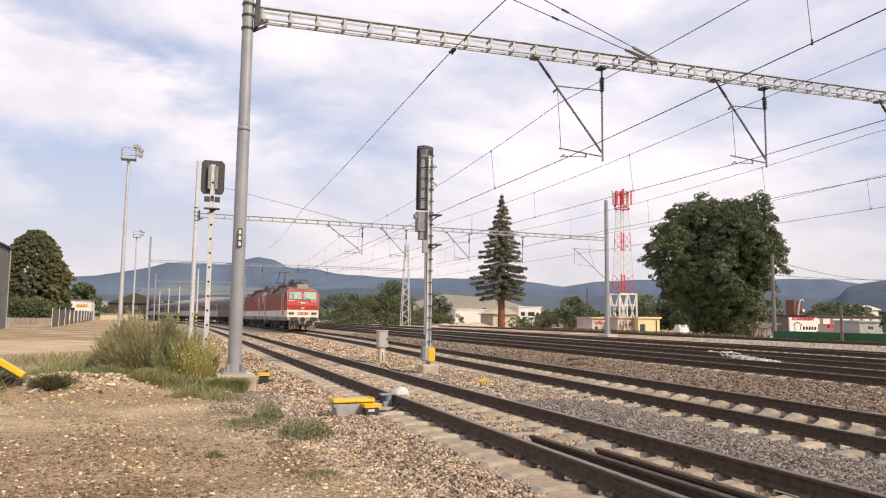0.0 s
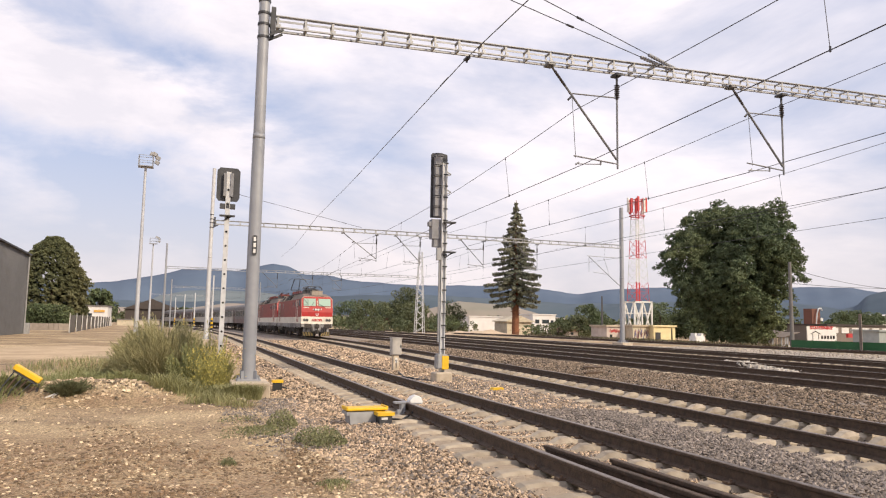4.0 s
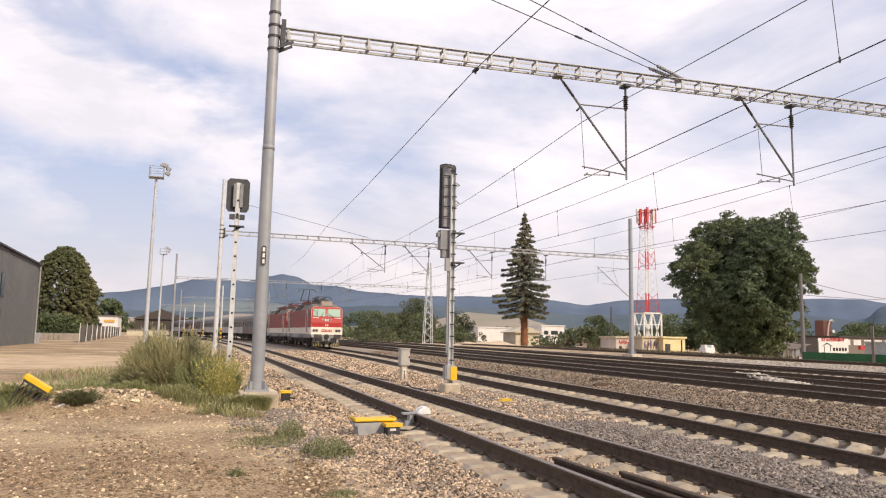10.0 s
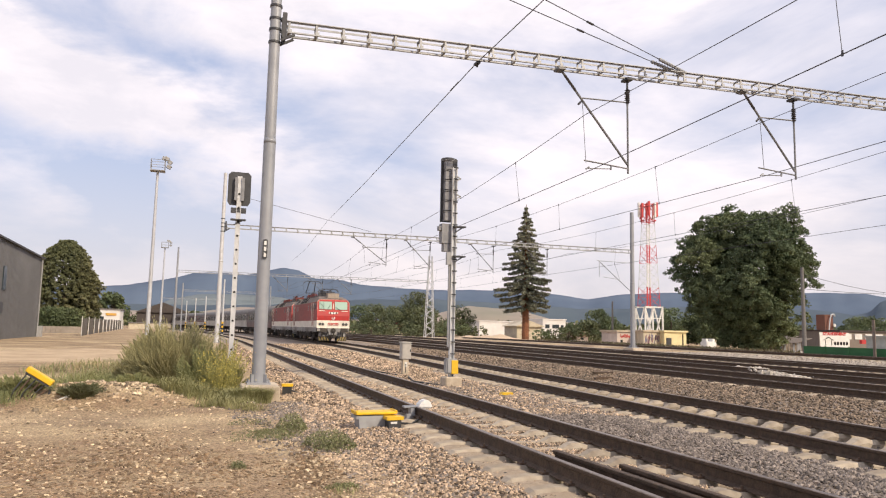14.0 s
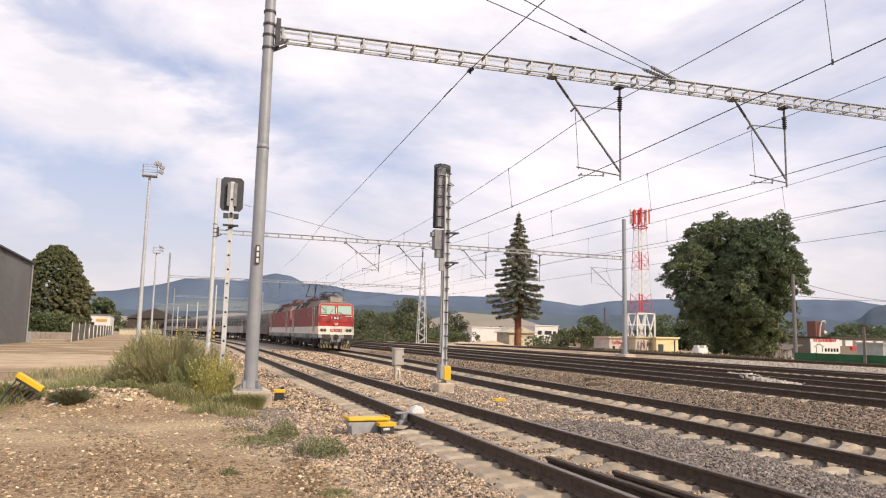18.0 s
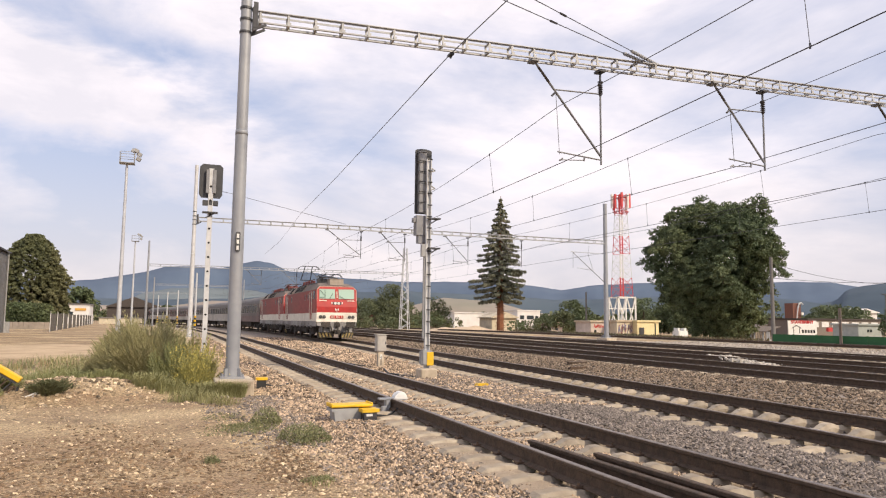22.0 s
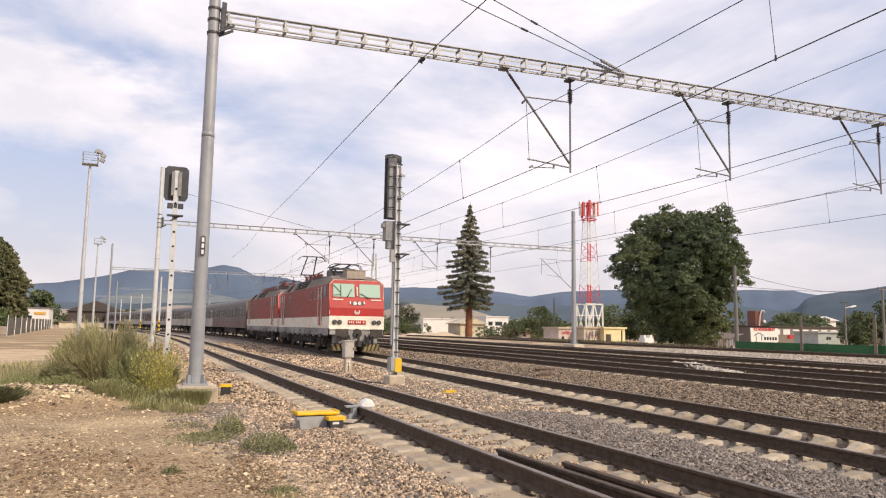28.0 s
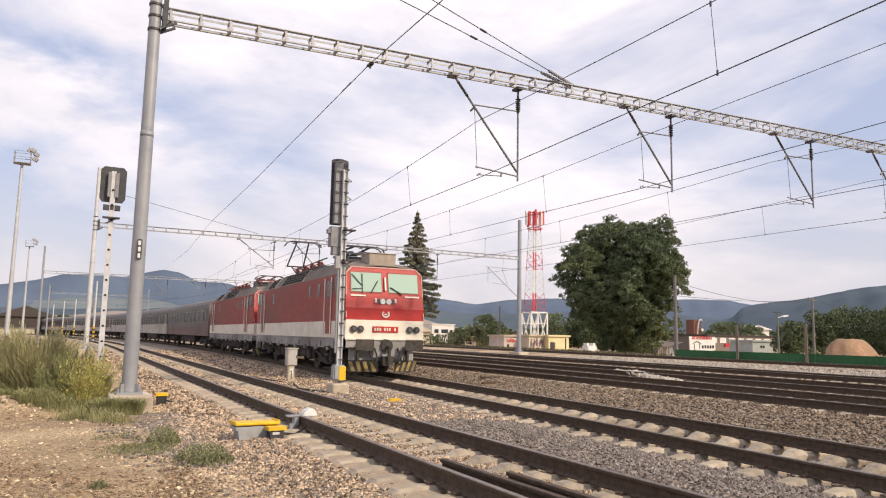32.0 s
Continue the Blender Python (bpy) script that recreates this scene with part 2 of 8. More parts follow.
mat("pale_steel", (0.60, 0.605, 0.61), (0.51, 0.515, 0.52), 5.0, 0.6, 0.1, c3=(0.42, 0.42, 0.425), big=0.66)
mat("beam_steel", (0.42, 0.425, 0.43), (0.32, 0.325, 0.33), 5.0, 0.55, 0.2, c3=(0.37, 0.37, 0.37), big=0.6)
mat("stay_steel", (0.20, 0.20, 0.205), (0.14, 0.14, 0.145), 6.0, 0.5, 0.3)
# flat black: painted shade inside grille openings and mast holes, also billboard marks
mat("void", (0.012, 0.012, 0.013), (0.008, 0.008, 0.009), 9.0, 1.0)
mat("dark_steel", (0.075, 0.075, 0.08), (0.05, 0.05, 0.055), 9.0, 0.55, 0.4)
mat("wire", (0.10, 0.10, 0.11), (0.07, 0.07, 0.075), 9.0, 0.5, 0.6)
mat("insulator", (0.05, 0.04, 0.035), (0.035, 0.03, 0.03), 9.0, 0.3)
mat("black_paint", (0.05, 0.051, 0.056), (0.036, 0.037, 0.041), 8.0, 0.55, c3=(0.07, 0.07, 0.074))
mat("grey_paint", (0.36, 0.36, 0.36), (0.29, 0.29, 0.29), 6.0, 0.6, c3=(0.22, 0.21, 0.2))
mat("white_paint", (0.76, 0.75, 0.72), (0.66, 0.65, 0.62), 6.0, 0.6, c3=(0.52, 0.50, 0.46), big=0.66)
mat("yellow_paint", (0.80, 0.50, 0.02), (0.70, 0.42, 0.015), 8.0, 0.5, c3=(0.55, 0.36, 0.03), big=0.66)
mat("black_plastic", (0.03, 0.03, 0.03), (0.02, 0.02, 0.02), 8.0, 0.5)
mat("rust", (0.13, 0.085, 0.055), (0.075, 0.05, 0.035), 16.0, 0.9, bump=0.3)


# ---- building blocks ----
def box(bm, c, s, rot=None):
    """A box of size s round c; returns its vertices."""
    vs = []
    for dx in (-0.5, 0.5):
        for dy in (-0.5, 0.5):
            for dz in (-0.5, 0.5):
                p = Vector((dx * s[0], dy * s[1], dz * s[2]))
                if rot:
                    p = rot @ p
                vs.append(bm.verts.new(p + Vector(c)))
    for f in ((0, 1, 3, 2), (4, 6, 7, 5), (0, 4, 5, 1), (2, 3, 7, 6), (0, 2, 6, 4), (1, 5, 7, 3)):
        bm.faces.new([vs[i] for i in f])
    return vs


def tube(bm, p0, p1, r0, r1=None, seg=8, caps=True):
    """A tapered round bar from p0 to p1."""
    p0, p1 = Vector(p0), Vector(p1)
    r1 = r0 if r1 is None else r1
    q = (p1 - p0).to_track_quat("Z", "Y")
    a, b = [], []
    for i in range(seg):
        w = 2 * math.pi * i / seg
        d = q @ Vector((math.cos(w), math.sin(w), 0))
        a.append(bm.verts.new(p0 + d * r0))
        b.append(bm.verts.new(p1 + d * r1))
    for i in range(seg):
        j = (i + 1) % seg
        bm.faces.new((a[i], a[j], b[j], b[i]))
    if caps:
        bm.faces.new(a[::-1])
        bm.faces.new(b)


def bar(bm, p0, p1, w, h=None):
    """A square bar from p0 to p1."""
    p0, p1 = Vector(p0), Vector(p1)
    d = p1 - p0
    rot = d.to_track_quat("Y", "Z").to_matrix()
    box(bm, (p0 + p1) / 2, (w, d.length, h or w), rot)


def sweep(bm, profile, stations, close=True):
    """A profile of (u, v) points run through stations (origin, u axis, v axis)."""
    rings = []
    for o, u, v in stations:
        rings.append([bm.verts.new(Vector(o) + Vector(u) * a + Vector(v) * b) for a, b in profile])
    k = len(profile)
    for r0, r1 in zip(rings, rings[1:]):
        for i in range(k if close else k - 1):
            j = (i + 1) % k
            bm.faces.new((r0[i], r0[j], r1[j], r1[i]))
    if close:
        bm.faces.new(rings[0][::-1])
        bm.faces.new(rings[-1])
    return rings


def mesh_of(name, bm, material, smooth=False):
    bmesh.ops.recalc_face_normals(bm, faces=bm.faces[:])
    me = bpy.data.meshes.new(name)
    bm.to_mesh(me)
    bm.free()
    mats = material if isinstance(material, (list, tuple)) else [material]
    for m in mats:
        me.materials.append(MATS[m])
    if smooth:
        for p in me.polygons:
            p.use_smooth = True
    return me


def part(name, bm, material, parent=None, label="", smooth=False):
    ob = new(name, mesh_of(name, bm, material, smooth))
    if parent:
        ob.parent = parent
    if label:
        ob["label"] = label
    return ob


def part_py(name, verts, faces, material, parent=None, smooth=False):
    """One mesh from plain lists, for large numbers of small pieces."""
    me = bpy.data.meshes.new(name)
    me.from_pydata(verts, [], faces)
    me.materials.append(MATS[material])
    if smooth:
        me.polygons.foreach_set("use_smooth", [True] * len(faces))
    me.update()
    ob = new(name, me)
    if parent:
        ob.parent = parent
    return ob


def empty(name, m, label, category, group="", kind=""):
    ob = new(name)
    ob.empty_display_size = 0.2
    ob.matrix_basis = m
    return tagged(ob, label, category, group, kind)


def B():
    return bmesh.new()


# ---- the lines of the tracks ----
def line1(y):
    return 4.36 - max(0.0, y - 60) ** 2 / 1400


def line2(y):
    return 8.52 + 0.0545 * y - max(0.0, min(y, 215) - 30) ** 2 / 1320


def line3(y):
    return 15.2 + 0.012 * y - max(0.0, y - 60) ** 2 / 1000


def line4(y):
    return 19.6 + 0.02 * y - max(0.0, y - 60) ** 2 / 1000


def line5(y):
    return 25.2 + 0.03 * y - max(0.0, y - 60) ** 2 / 1000


def line6(y):
    return 40.3 - max(0.0, y - 60) ** 2 / 1000


def heading(fn, y):
    return math.atan2(fn(y + 0.5) - fn(y - 0.5), 1.0)


RAIL = [(-0.075, 0), (0.075, 0), (0.075, 0.012), (0.012, 0.035), (0.012, 0.125), (0.036, 0.138), (0.036, 0.166), (0.028, 0.172), (-0.028, 0.172), (-0.036, 0.166), (-0.036, 0.138), (-0.012, 0.125), (-0.012, 0.035), (-0.075, 0.012)]


def rail_mesh(fn, side, y0, y1, z0, step=4.0):
    bm = B()
    st = []
    y = y0
    while y <= y1 + 0.01:
        a = heading(fn, y)
        u = Vector((math.cos(a), -math.sin(a), 0))
        o = Vector((fn(y), y, z0)) + u * side * 0.7535
        st.append((o, u, Vector((0, 0, 1))))
        y += step if y < 60 else step * 1.5
    sweep(bm, RAIL, st)
    for f in bm.faces:
        if f.calc_center_median().z > z0 + 0.170 and abs(f.normal.z) > 0.5 or len(f.verts) == 4 and all(v.co.z > z0 + 0.165 for v in f.verts):
            f.material_index = 1
    return bm


def sleeper_mesh(step=1):
    """A concrete sleeper: lower in the middle, with sloped shoulders."""
    bm = B()
    st = []
    for x, w, top in ((-1.32, 0.11, -0.05), (-1.26, 0.125, -0.01), (-1.05, 0.13, 0.012), (-0.93, 0.13, 0.0), (-0.58, 0.13, 0.0), (-0.48, 0.125, 0.035), (-0.36, 0.115, 0.028), (-0.24, 0.105, -0.03), (0.24, 0.105, -0.03), (0.36, 0.115, 0.028), (0.48, 0.125, 0.035), (0.58, 0.13, 0.0), (0.93, 0.13, 0.0), (1.05, 0.13, 0.012), (1.26, 0.125, -0.01), (1.32, 0.11, -0.05))[::step]:
        st.append(((x, 0, 0), (0, w / 0.13, 0), (0, 0, 1), top))
    rings = []
    for o, u, v, top in st:
        k = u[1]
        rings.append([bm.verts.new((o[0], a * k, z)) for a, z in ((-0.125, -0.2), (0.125, -0.2), (0.125, top - 0.06), (0.075, top), (-0.075, top), (-0.125, top - 0.06))])
    for r0, r1 in zip(rings, rings[1:]):
        for i in range(6):
            j = (i + 1) % 6
            bm.faces.new((r0[i], r0[j], r1[j], r1[i]))
    bm.faces.new(rings[0][::-1])
    bm.faces.new(rings[-1])
    return mesh_of("sleeper", bm, "sleeper")


SLEEPER = sleeper_mesh()
SLEEPER_PLAIN = sleeper_mesh(3)


def clip_mesh():
    bm = B()
    for s in (-1, 1):
        for t in (-1, 1):
            x = s * 0.7535 + t * 0.1
            box(bm, (x, 0, 0.015), (0.08, 0.09, 0.025))
            tube(bm, (x, -0.03, 0.03), (x, -0.03, 0.055), 0.014, seg=6)
    return mesh_of("rail_fastening", bm, "rust")


CLIP = clip_mesh()


def track(fn, z0, y0, y1, n_parts, label, spacing=0.58, cant=0.0, near=8.0):
    tr = empty("railway_track", pose(0, 0, 0), label, "railway track", "tracks of the yard", "structure")
    part("rail", rail_mesh(fn, -1, y0, y1, z0), ["rail_side", "rail_head"], tr)
    part("rail", rail_mesh(fn, 1, y0, y1, z0 + cant), ["rail_side", "rail_head"], tr)
    ys = []
    y = y0 + 0.2
    while y < y1:
        ys.append(y)
        y += spacing
    keep = set(sorted(ys, key=lambda v: abs(v - near))[:n_parts])
    src = np.array([v.co for v in SLEEPER_PLAIN.vertices])
    polys = [list(p.vertices) for p in SLEEPER_PLAIN.polygons]
    verts, faces = [], []
    for y in ys:
        m = pose(fn(y) + random.uniform(-0.015, 0.015), y + random.uniform(-0.02, 0.02), z0 + cant / 2, 0, -math.degrees(math.atan2(cant, 1.5)), -math.degrees(heading(fn, y)) + random.uniform(-0.6, 0.6))
        if y in keep:
            ob = new("sleeper", SLEEPER)
            ob.matrix_basis, ob.parent = m, tr
            if y < 26 and n_parts > 100:
                cl = new("fastening", CLIP)
                cl.parent = ob
        else:
            k0 = len(verts)
            mm = np.array(m)
            verts.extend((src @ mm[:3, :3].T + mm[:3, 3]).tolist())
            faces.extend([[i + k0 for i in p] for p in polys])
    if verts:
        tagged(part_py("sleepers", verts, faces, "sleeper", tr), kind="stuff")
    return tr


# ---- ground ----
def height(x, y):
    """Level of the ground: the yard lies a little below the ballast, the far side a little above."""
    z = -0.10
    z += 0.03 * noise.noise((x * 0.12, y * 0.12, 3.1))
    if -6 < x < 1.2 and 2 < y < 24:
        z += 0.07 * noise.noise((x * 0.7, y * 0.7, 8.0)) + 0.36 * max(0.0, 1 - ((x + 1.8) / 2.3) ** 2 - ((y - 15.9) / 1.4) ** 2)
    if -3.2 < x < 1.2 and 14 < y < 18:
        z += 0.05 * noise.noise((x * 2.3, y * 2.3, 1.0)) + 0.03 * noise.noise((x * 6, y * 6, 2.0))
    if 2.6 < x < 34:
        z -= 0.25
    if x > 34:
        z += min(0.3, (x - 34) * 0.03) - min(0.75, max(0.0, x - 44.0) * 0.11)
    return z


def ground_sheet():
    xs = [-5000, -2000, -800, -300, -120, -60, -30] + [-20 + 0.5 * i for i in range(46)] + [4, 10, 20, 32, 36, 42, 44, 47, 51, 60, 80, 120, 300, 800, 2000, 5000]
    ys = [-3000, -800, -200, -60, -20] + [-8 + 0.5 * i for i in range(80)] + [34, 40, 50, 62, 80, 105, 140, 200, 400, 800, 2000, 5000]
    verts = [(x, y, height(x, y)) for y in ys for x in xs]
    k = len(xs)
    faces = [(j * k + i, j * k + i + 1, (j + 1) * k + i + 1, (j + 1) * k + i) for j in range(len(ys) - 1) for i in range(k - 1)]
    ob = part_py("ground", verts, faces, "dirt", smooth=True)
    return tagged(ob, "sandy brown dirt and gravel ground of the railway yard", "ground", kind="structure")


ground_sheet()


def sand_path():
    """A pale strip of trodden sand across the yard, with ragged edges."""
    verts, faces = [], []
    for i in range(61):
        x = -22 + 20.0 * i / 60
        a = 28.5 + 0.25 * (x + 12) + 2.0 * noise.noise((x * 0.35, 0, 7)) + 0.8 * noise.noise((x * 1.4, 0, 7))
        b = 44.0 + 0.3 * (x + 12) + 4.0 * noise.noise((x * 0.25, 5, 7)) + 1.5 * noise.noise((x * 1.1, 5, 7))
        b = max(b, a + 0.5)
        for j in range(9):
            y = a + (b - a) * j / 8
            verts.append((x, y, height(x, y) + (0.02 if 0 < j < 8 else -0.02)))
    for i in range(60):
        for j in range(8):
            k = i * 9 + j
            faces.append((k, k + 9, k + 10, k + 1))
    tagged(part_py("path", verts, faces, "trodden_sand", smooth=True), "pale strip of trodden sand across the yard", "path", kind="structure")


sand_path()


def ballast_bed(x0, x1, name, label, y0=-10.0, y1=215.0, top=-0.07, fn=None):
    """A bank of crushed stone under the tracks, with sloped and uneven edges."""
    verts, faces, rows = [], [], []
    y = y0
    while y < y1:
        s = fn(y) if fn else 0.0
        e = 0.12 * noise.noise((y * 0.5, x0, 0)) + 0.2 * noise.noise((y * 0.13, x0, 5))
        n = 44
        row = []
        for i in range(n + 1):
            u = i / n
            x = x0 + e + (x1 - x0 - e) * u
            z = top + float(np.interp(x, [11.5, 13.3, 17.5, 18.5, 27.0, 29.0], [0.0, 0.12, 0.13, 0.14, 0.16, 0.10])) + 0.025 * noise.noise((x * 1.7, y * 1.7, 2)) - 0.095 * math.exp(-((x + s - line2(y) + 0.25) / 1.5) ** 4)
            if i == 0:
                z = -0.25
            if i == n:
                z = -0.05
            row.append(len(verts))
            verts.append((x + s, y, z))
        rows.append(row)
        y += 0.4 if y < 26 else 3.0
    for r0, r1 in zip(rows, rows[1:]):
        for i in range(len(r0) - 1):
            faces.append((r0[i], r0[i + 1], r1[i + 1], r1[i]))
    ob = part_py(name, verts, faces, "gravel_bed", smooth=True)
    return tagged(ob, label, "ballast", kind="structure")


ballast_bed(1.7, 36.0, "ballast", "grey-brown crushed stone ballast under the tracks", fn=lambda y: -max(0.0, y - 60) ** 2 / 1400)

track(line1, 0.0, -4.0, 200.0, 260, "rusty rails on pale concrete sleepers in ballast, nearest the yard", 0.56)
track(line2, -0.08, -4.0, 210.0, 240, "rusty rails on pale concrete sleepers, used by the train", 0.6, cant=0.06, near=14)
track(line3, 0.10, 2.0, 150.0, 90, "dark rusty rails on concrete sleepers in the middle of the yard", 0.6, cant=0.05, near=18)
track(line4, 0.12, 4.0, 150.0, 0, "dark rusty rails on concrete sleepers, further across the yard", 0.6, cant=0.05)
track(line5, 0.14, 6.0, 150.0, 0, "dark rusty rails on concrete sleepers beyond the middle tracks", 0.6)
track(line6, 0.10, 10.0, 150.0, 0, "rusty rails at the far edge of the yard by the green fence", 0.6)


# ---- overhead line ----
plain_part = part


def beam_parts(parent, x0, x1, y, z, d=0.27, w=0.27, panel=0.62, cheap=False, rise=0.0):
    """A ladder beam: four chords, posts and cross ties along x, rising a little towards its far end."""
    def part(name, bm, material, par):
        for v in bm.verts:
            v.co.z += rise * (v.co.x - x0) / (x1 - x0)
        return plain_part(name, bm, material, par)
    for sy in (-1, 1):
        for sz in (-1, 1):
            bm = B()
            if sz > 0:
                box(bm, ((x0 + x1) / 2, y + sy * w / 2, z + d / 2), (x1 - x0, 0.05, 0.02))
                box(bm, ((x0 + x1) / 2, y + sy * (w / 2 - 0.02), z + d / 2 - 0.024), (x1 - x0, 0.01, 0.03))
            else:
                box(bm, ((x0 + x1) / 2, y + sy * w / 2, z - d / 2), (x1 - x0, 0.05, 0.02))
                box(bm, ((x0 + x1) / 2, y + sy * (w / 2 - 0.02), z - d / 2 + 0.024), (x1 - x0, 0.01, 0.03))
            part("chord", bm, "beam_steel", parent)
    n = int((x1 - x0) / panel)
    for sy in (-1, 1):
        for i in range(n + 1):
            x = x0 + 0.1 + i * (x1 - x0 - 0.2) / n
            bm = B()
            box(bm, (x, y + sy * w / 2, z), (0.05, 0.016, d - 0.03))
            box(bm, (x + 0.02, y + sy * w / 2, z - d / 2 + 0.05), (0.08, 0.04, 0.07))
            part("post", bm, "beam_steel", parent)
    bm = B()
    for i in range(n + 1):
        x = x0 + 0.1 + i * (x1 - x0 - 0.2) / n
        for sz in (-1, 1):
            box(bm, (x, y, z + sz * (d / 2 - 0.02)), (0.05, w, 0.03))
    tagged(part("cross_tie", bm, "beam_steel", parent), kind="stuff")


def support(parent, x, y, ztop, zwire, left=2.0, s=1):
    """A hanging support under a beam: insulated post, slanting stay, steady arm with its clamp."""
    bm = B()
    tube(bm, (x, y, ztop), (x, y, ztop - 0.3), 0.03)
    box(bm, (x, y, ztop - 0.04), (0.2, 0.3, 0.06))
    part("hanger", bm, "dark_steel", parent)
    bm = B()
    for i in range(7):
        z = ztop - 0.32 - i * 0.055
        tube(bm, (x, y, z), (x, y, z - 0.022), 0.075, 0.045, 10)
        tube(bm, (x, y, z - 0.022), (x, y, z - 0.055), 0.04, seg=8)
    part("insulator", bm, "insulator", parent, "dark ribbed insulator")
    bm = B()
    tube(bm, (x, y, ztop - 0.68), (x, y, zwire - 0.1), 0.026)
    part("drop_post", bm, "stay_steel", parent)
    bm = B()
    tube(bm, (x - s * left, y, ztop + 0.02), (x - s * 0.02, y, zwire + 0.14), 0.03)
    box(bm, (x - s * left, y, ztop - 0.02), (0.2, 0.3, 0.06))
    part("stay", bm, "stay_steel", parent)
    a, b = Vector((x - s * left, y, ztop + 0.02)), Vector((x - s * 0.02, y, zwire + 0.14))
    bm = B()
    tube(bm, a.lerp(b, 0.07), a.lerp(b, 0.23), 0.032, seg=8)
    for k in range(6):
        tube(bm, a.lerp(b, 0.08 + 0.025 * k), a.lerp(b, 0.08 + 0.025 * k + 0.014), 0.042, 0.034, 8)
    part("stay_insulator", bm, "insulator", parent)
    bm = B()
    c = a.lerp(b, 0.33)
    tube(bm, c, (c.x + s * 0.1, y, zwire + 0.08), 0.008, seg=5)
    tube(bm, c + Vector((-s * 0.12, 0, -0.12)), c, 0.03, seg=6)
    part("tie_wire", bm, "wire", parent)
    bm = B()
    tube(bm, (x, y, ztop - 0.66), (x - s * left * 0.70, y, ztop - 0.70), 0.02)
    part("upper_tie", bm, "stay_steel", parent)
    bm = B()
    tube(bm, (x, y, zwire + 0.03), (x - s * 1.3, y, zwire + 0.14), 0.02)
    tube(bm, (x - s * 0.5, y, zwire + 0.08), (x - s * 0.52, y, zwire - 0.04), 0.025)
    tube(bm, (x - s * 0.52, y, zwire - 0.02), (x - s * 1.25, y, zwire - 0.07), 0.013)
    tube(bm, (x - s * 1.25, y, zwire - 0.09), (x - s * 1.15, y, zwire - 0.02), 0.02)
    part("steady_arm", bm, "stay_steel", parent)


def foundation(parent, x, y, z=0.2, s=(0.95, 1.5)):
    bm = B()
    box(bm, (x, y, z / 2 - 0.25), (s[0], s[1], z + 0.5))
    bmesh.ops.bevel(bm, geom=bm.edges[:], offset=0.02, segments=1, affect="EDGES")
    part("foundation", bm, "concrete", parent, "weathered concrete foundation block")


def round_pole(parent, x, y, z0, h, r0, r1, seg=20, paint="galvanised"):
    bm = B()
    tube(bm, (x, y, z0), (x, y, z0 + h * 0.475), r0, r0 * 0.92, seg, False)
    tube(bm, (x, y, z0 + h * 0.475), (x, y, z0 + h), r0 * 0.87, r1, seg, False)
    tube(bm, (x, y, z0 + h * 0.47), (x, y, z0 + h * 0.48), r0 * 0.94, r0 * 0.92, seg)
    tube(bm, (x, y, z0 + h), (x, y, z0 + h + 0.02), r1 * 1.02, r1, seg)
    ob = part("pole", bm, paint, parent, "grey galvanised steel pole", smooth=True)
    bm = B()
    box(bm, (x, y, z0 + 0.02), (r0 * 3.4, r0 * 3.4, 0.04))
    for i in range(4):
        a = math.pi / 4 + i * math.pi / 2
        rot = Matrix.Rotation(a, 3, "Z")
        box(bm, Vector((x, y, z0 + 0.12)) + rot @ Vector((r0 * 1.2, 0, 0)), (r0 * 0.8, 0.015, 0.18), rot)
        tube(bm, Vector((x, y, z0 + 0.04)) + rot @ Vector((r0 * 2.05, 0, 0)), Vector((x, y, z0 + 0.1)) + rot @ Vector((r0 * 2.05, 0, 0)), 0.02, seg=6)
    part("base_plate", bm, "galvanised", parent)
    return ob


def collar(parent, x, y, z, r, d=0.38):
    bm = B()
    for dz in (d / 2 + 0.28, d / 2 - 0.02, -d / 2 + 0.1, -d / 2 - 0.2):
        tube(bm, (x, y, z + dz), (x, y, z + dz + 0.05), r * 1.12, seg=16)
    for sy in (-1, 1):
        box(bm, (x + r + 0.07, y + sy * 0.15, z + 0.02), (0.1, 0.05, d + 0.22))
        bar(bm, (x + r, y + sy * 0.15, z - d / 2 - 0.15), (x + r + 0.3, y + sy * 0.15, z - d / 2 + 0.02), 0.05)
    part("bracket", bm, "dark_steel", parent, "dark steel clamp bracket")


G1Y, G2Y, G3Y = 16.0, 50.0, 95.0
g1 = empty("portal_gantry", pose(1.32, G1Y, 0, 0, 0, -1.15), "grey steel catenary portal with ladder beam over the tracks", "catenary portal", "catenary portals")
g1y = 0.0
round_pole(g1, 0, 0, 0.22, 11.3, 0.145, 0.115)
foundation(g1, 0.02, -0.1, 0.22, (0.78, 1.2))
collar(g1, 0, 0, 8.25, 0.125)
bm = B()
sweep(bm, [(-0.05, -0.19), (-0.03, -0.215), (0.03, -0.215), (0.05, -0.19), (0.05, 0.19), (0.03, 0.215), (-0.03, 0.215), (-0.05, 0.19)], [((0.0, -0.165, 3.14), (1, 0, 0), (0, 0, 1)), ((0.0, -0.13, 3.14), (1, 0, 0), (0, 0, 1))])
np_ = part("number_plate", bm, "black_paint", g1, "small upright dark plate with pale characters")
for k in range(3):
    bm = B()
    box(bm, (0, -0.17, 3.27 - 0.13 * k), (0.05, 0.01, 0.09))
    part("character", bm, "white_paint", np_)
beam_parts(g1, 0.2, 31.0, 0, 8.25, rise=0.6)
round_pole(g1, 31.2, 0, 0.22, 11.3, 0.145, 0.115)
foundation(g1, 31.2, 0, 0.22)
support(g1, 10.53 - 1.32, 0, 8.24, 5.75)
support(g1, 16.07 - 1.32, 0, 8.36, 6.05, 1.8)
support(g1, 22.56 - 1.32, 0, 8.48, 6.2, 1.85)
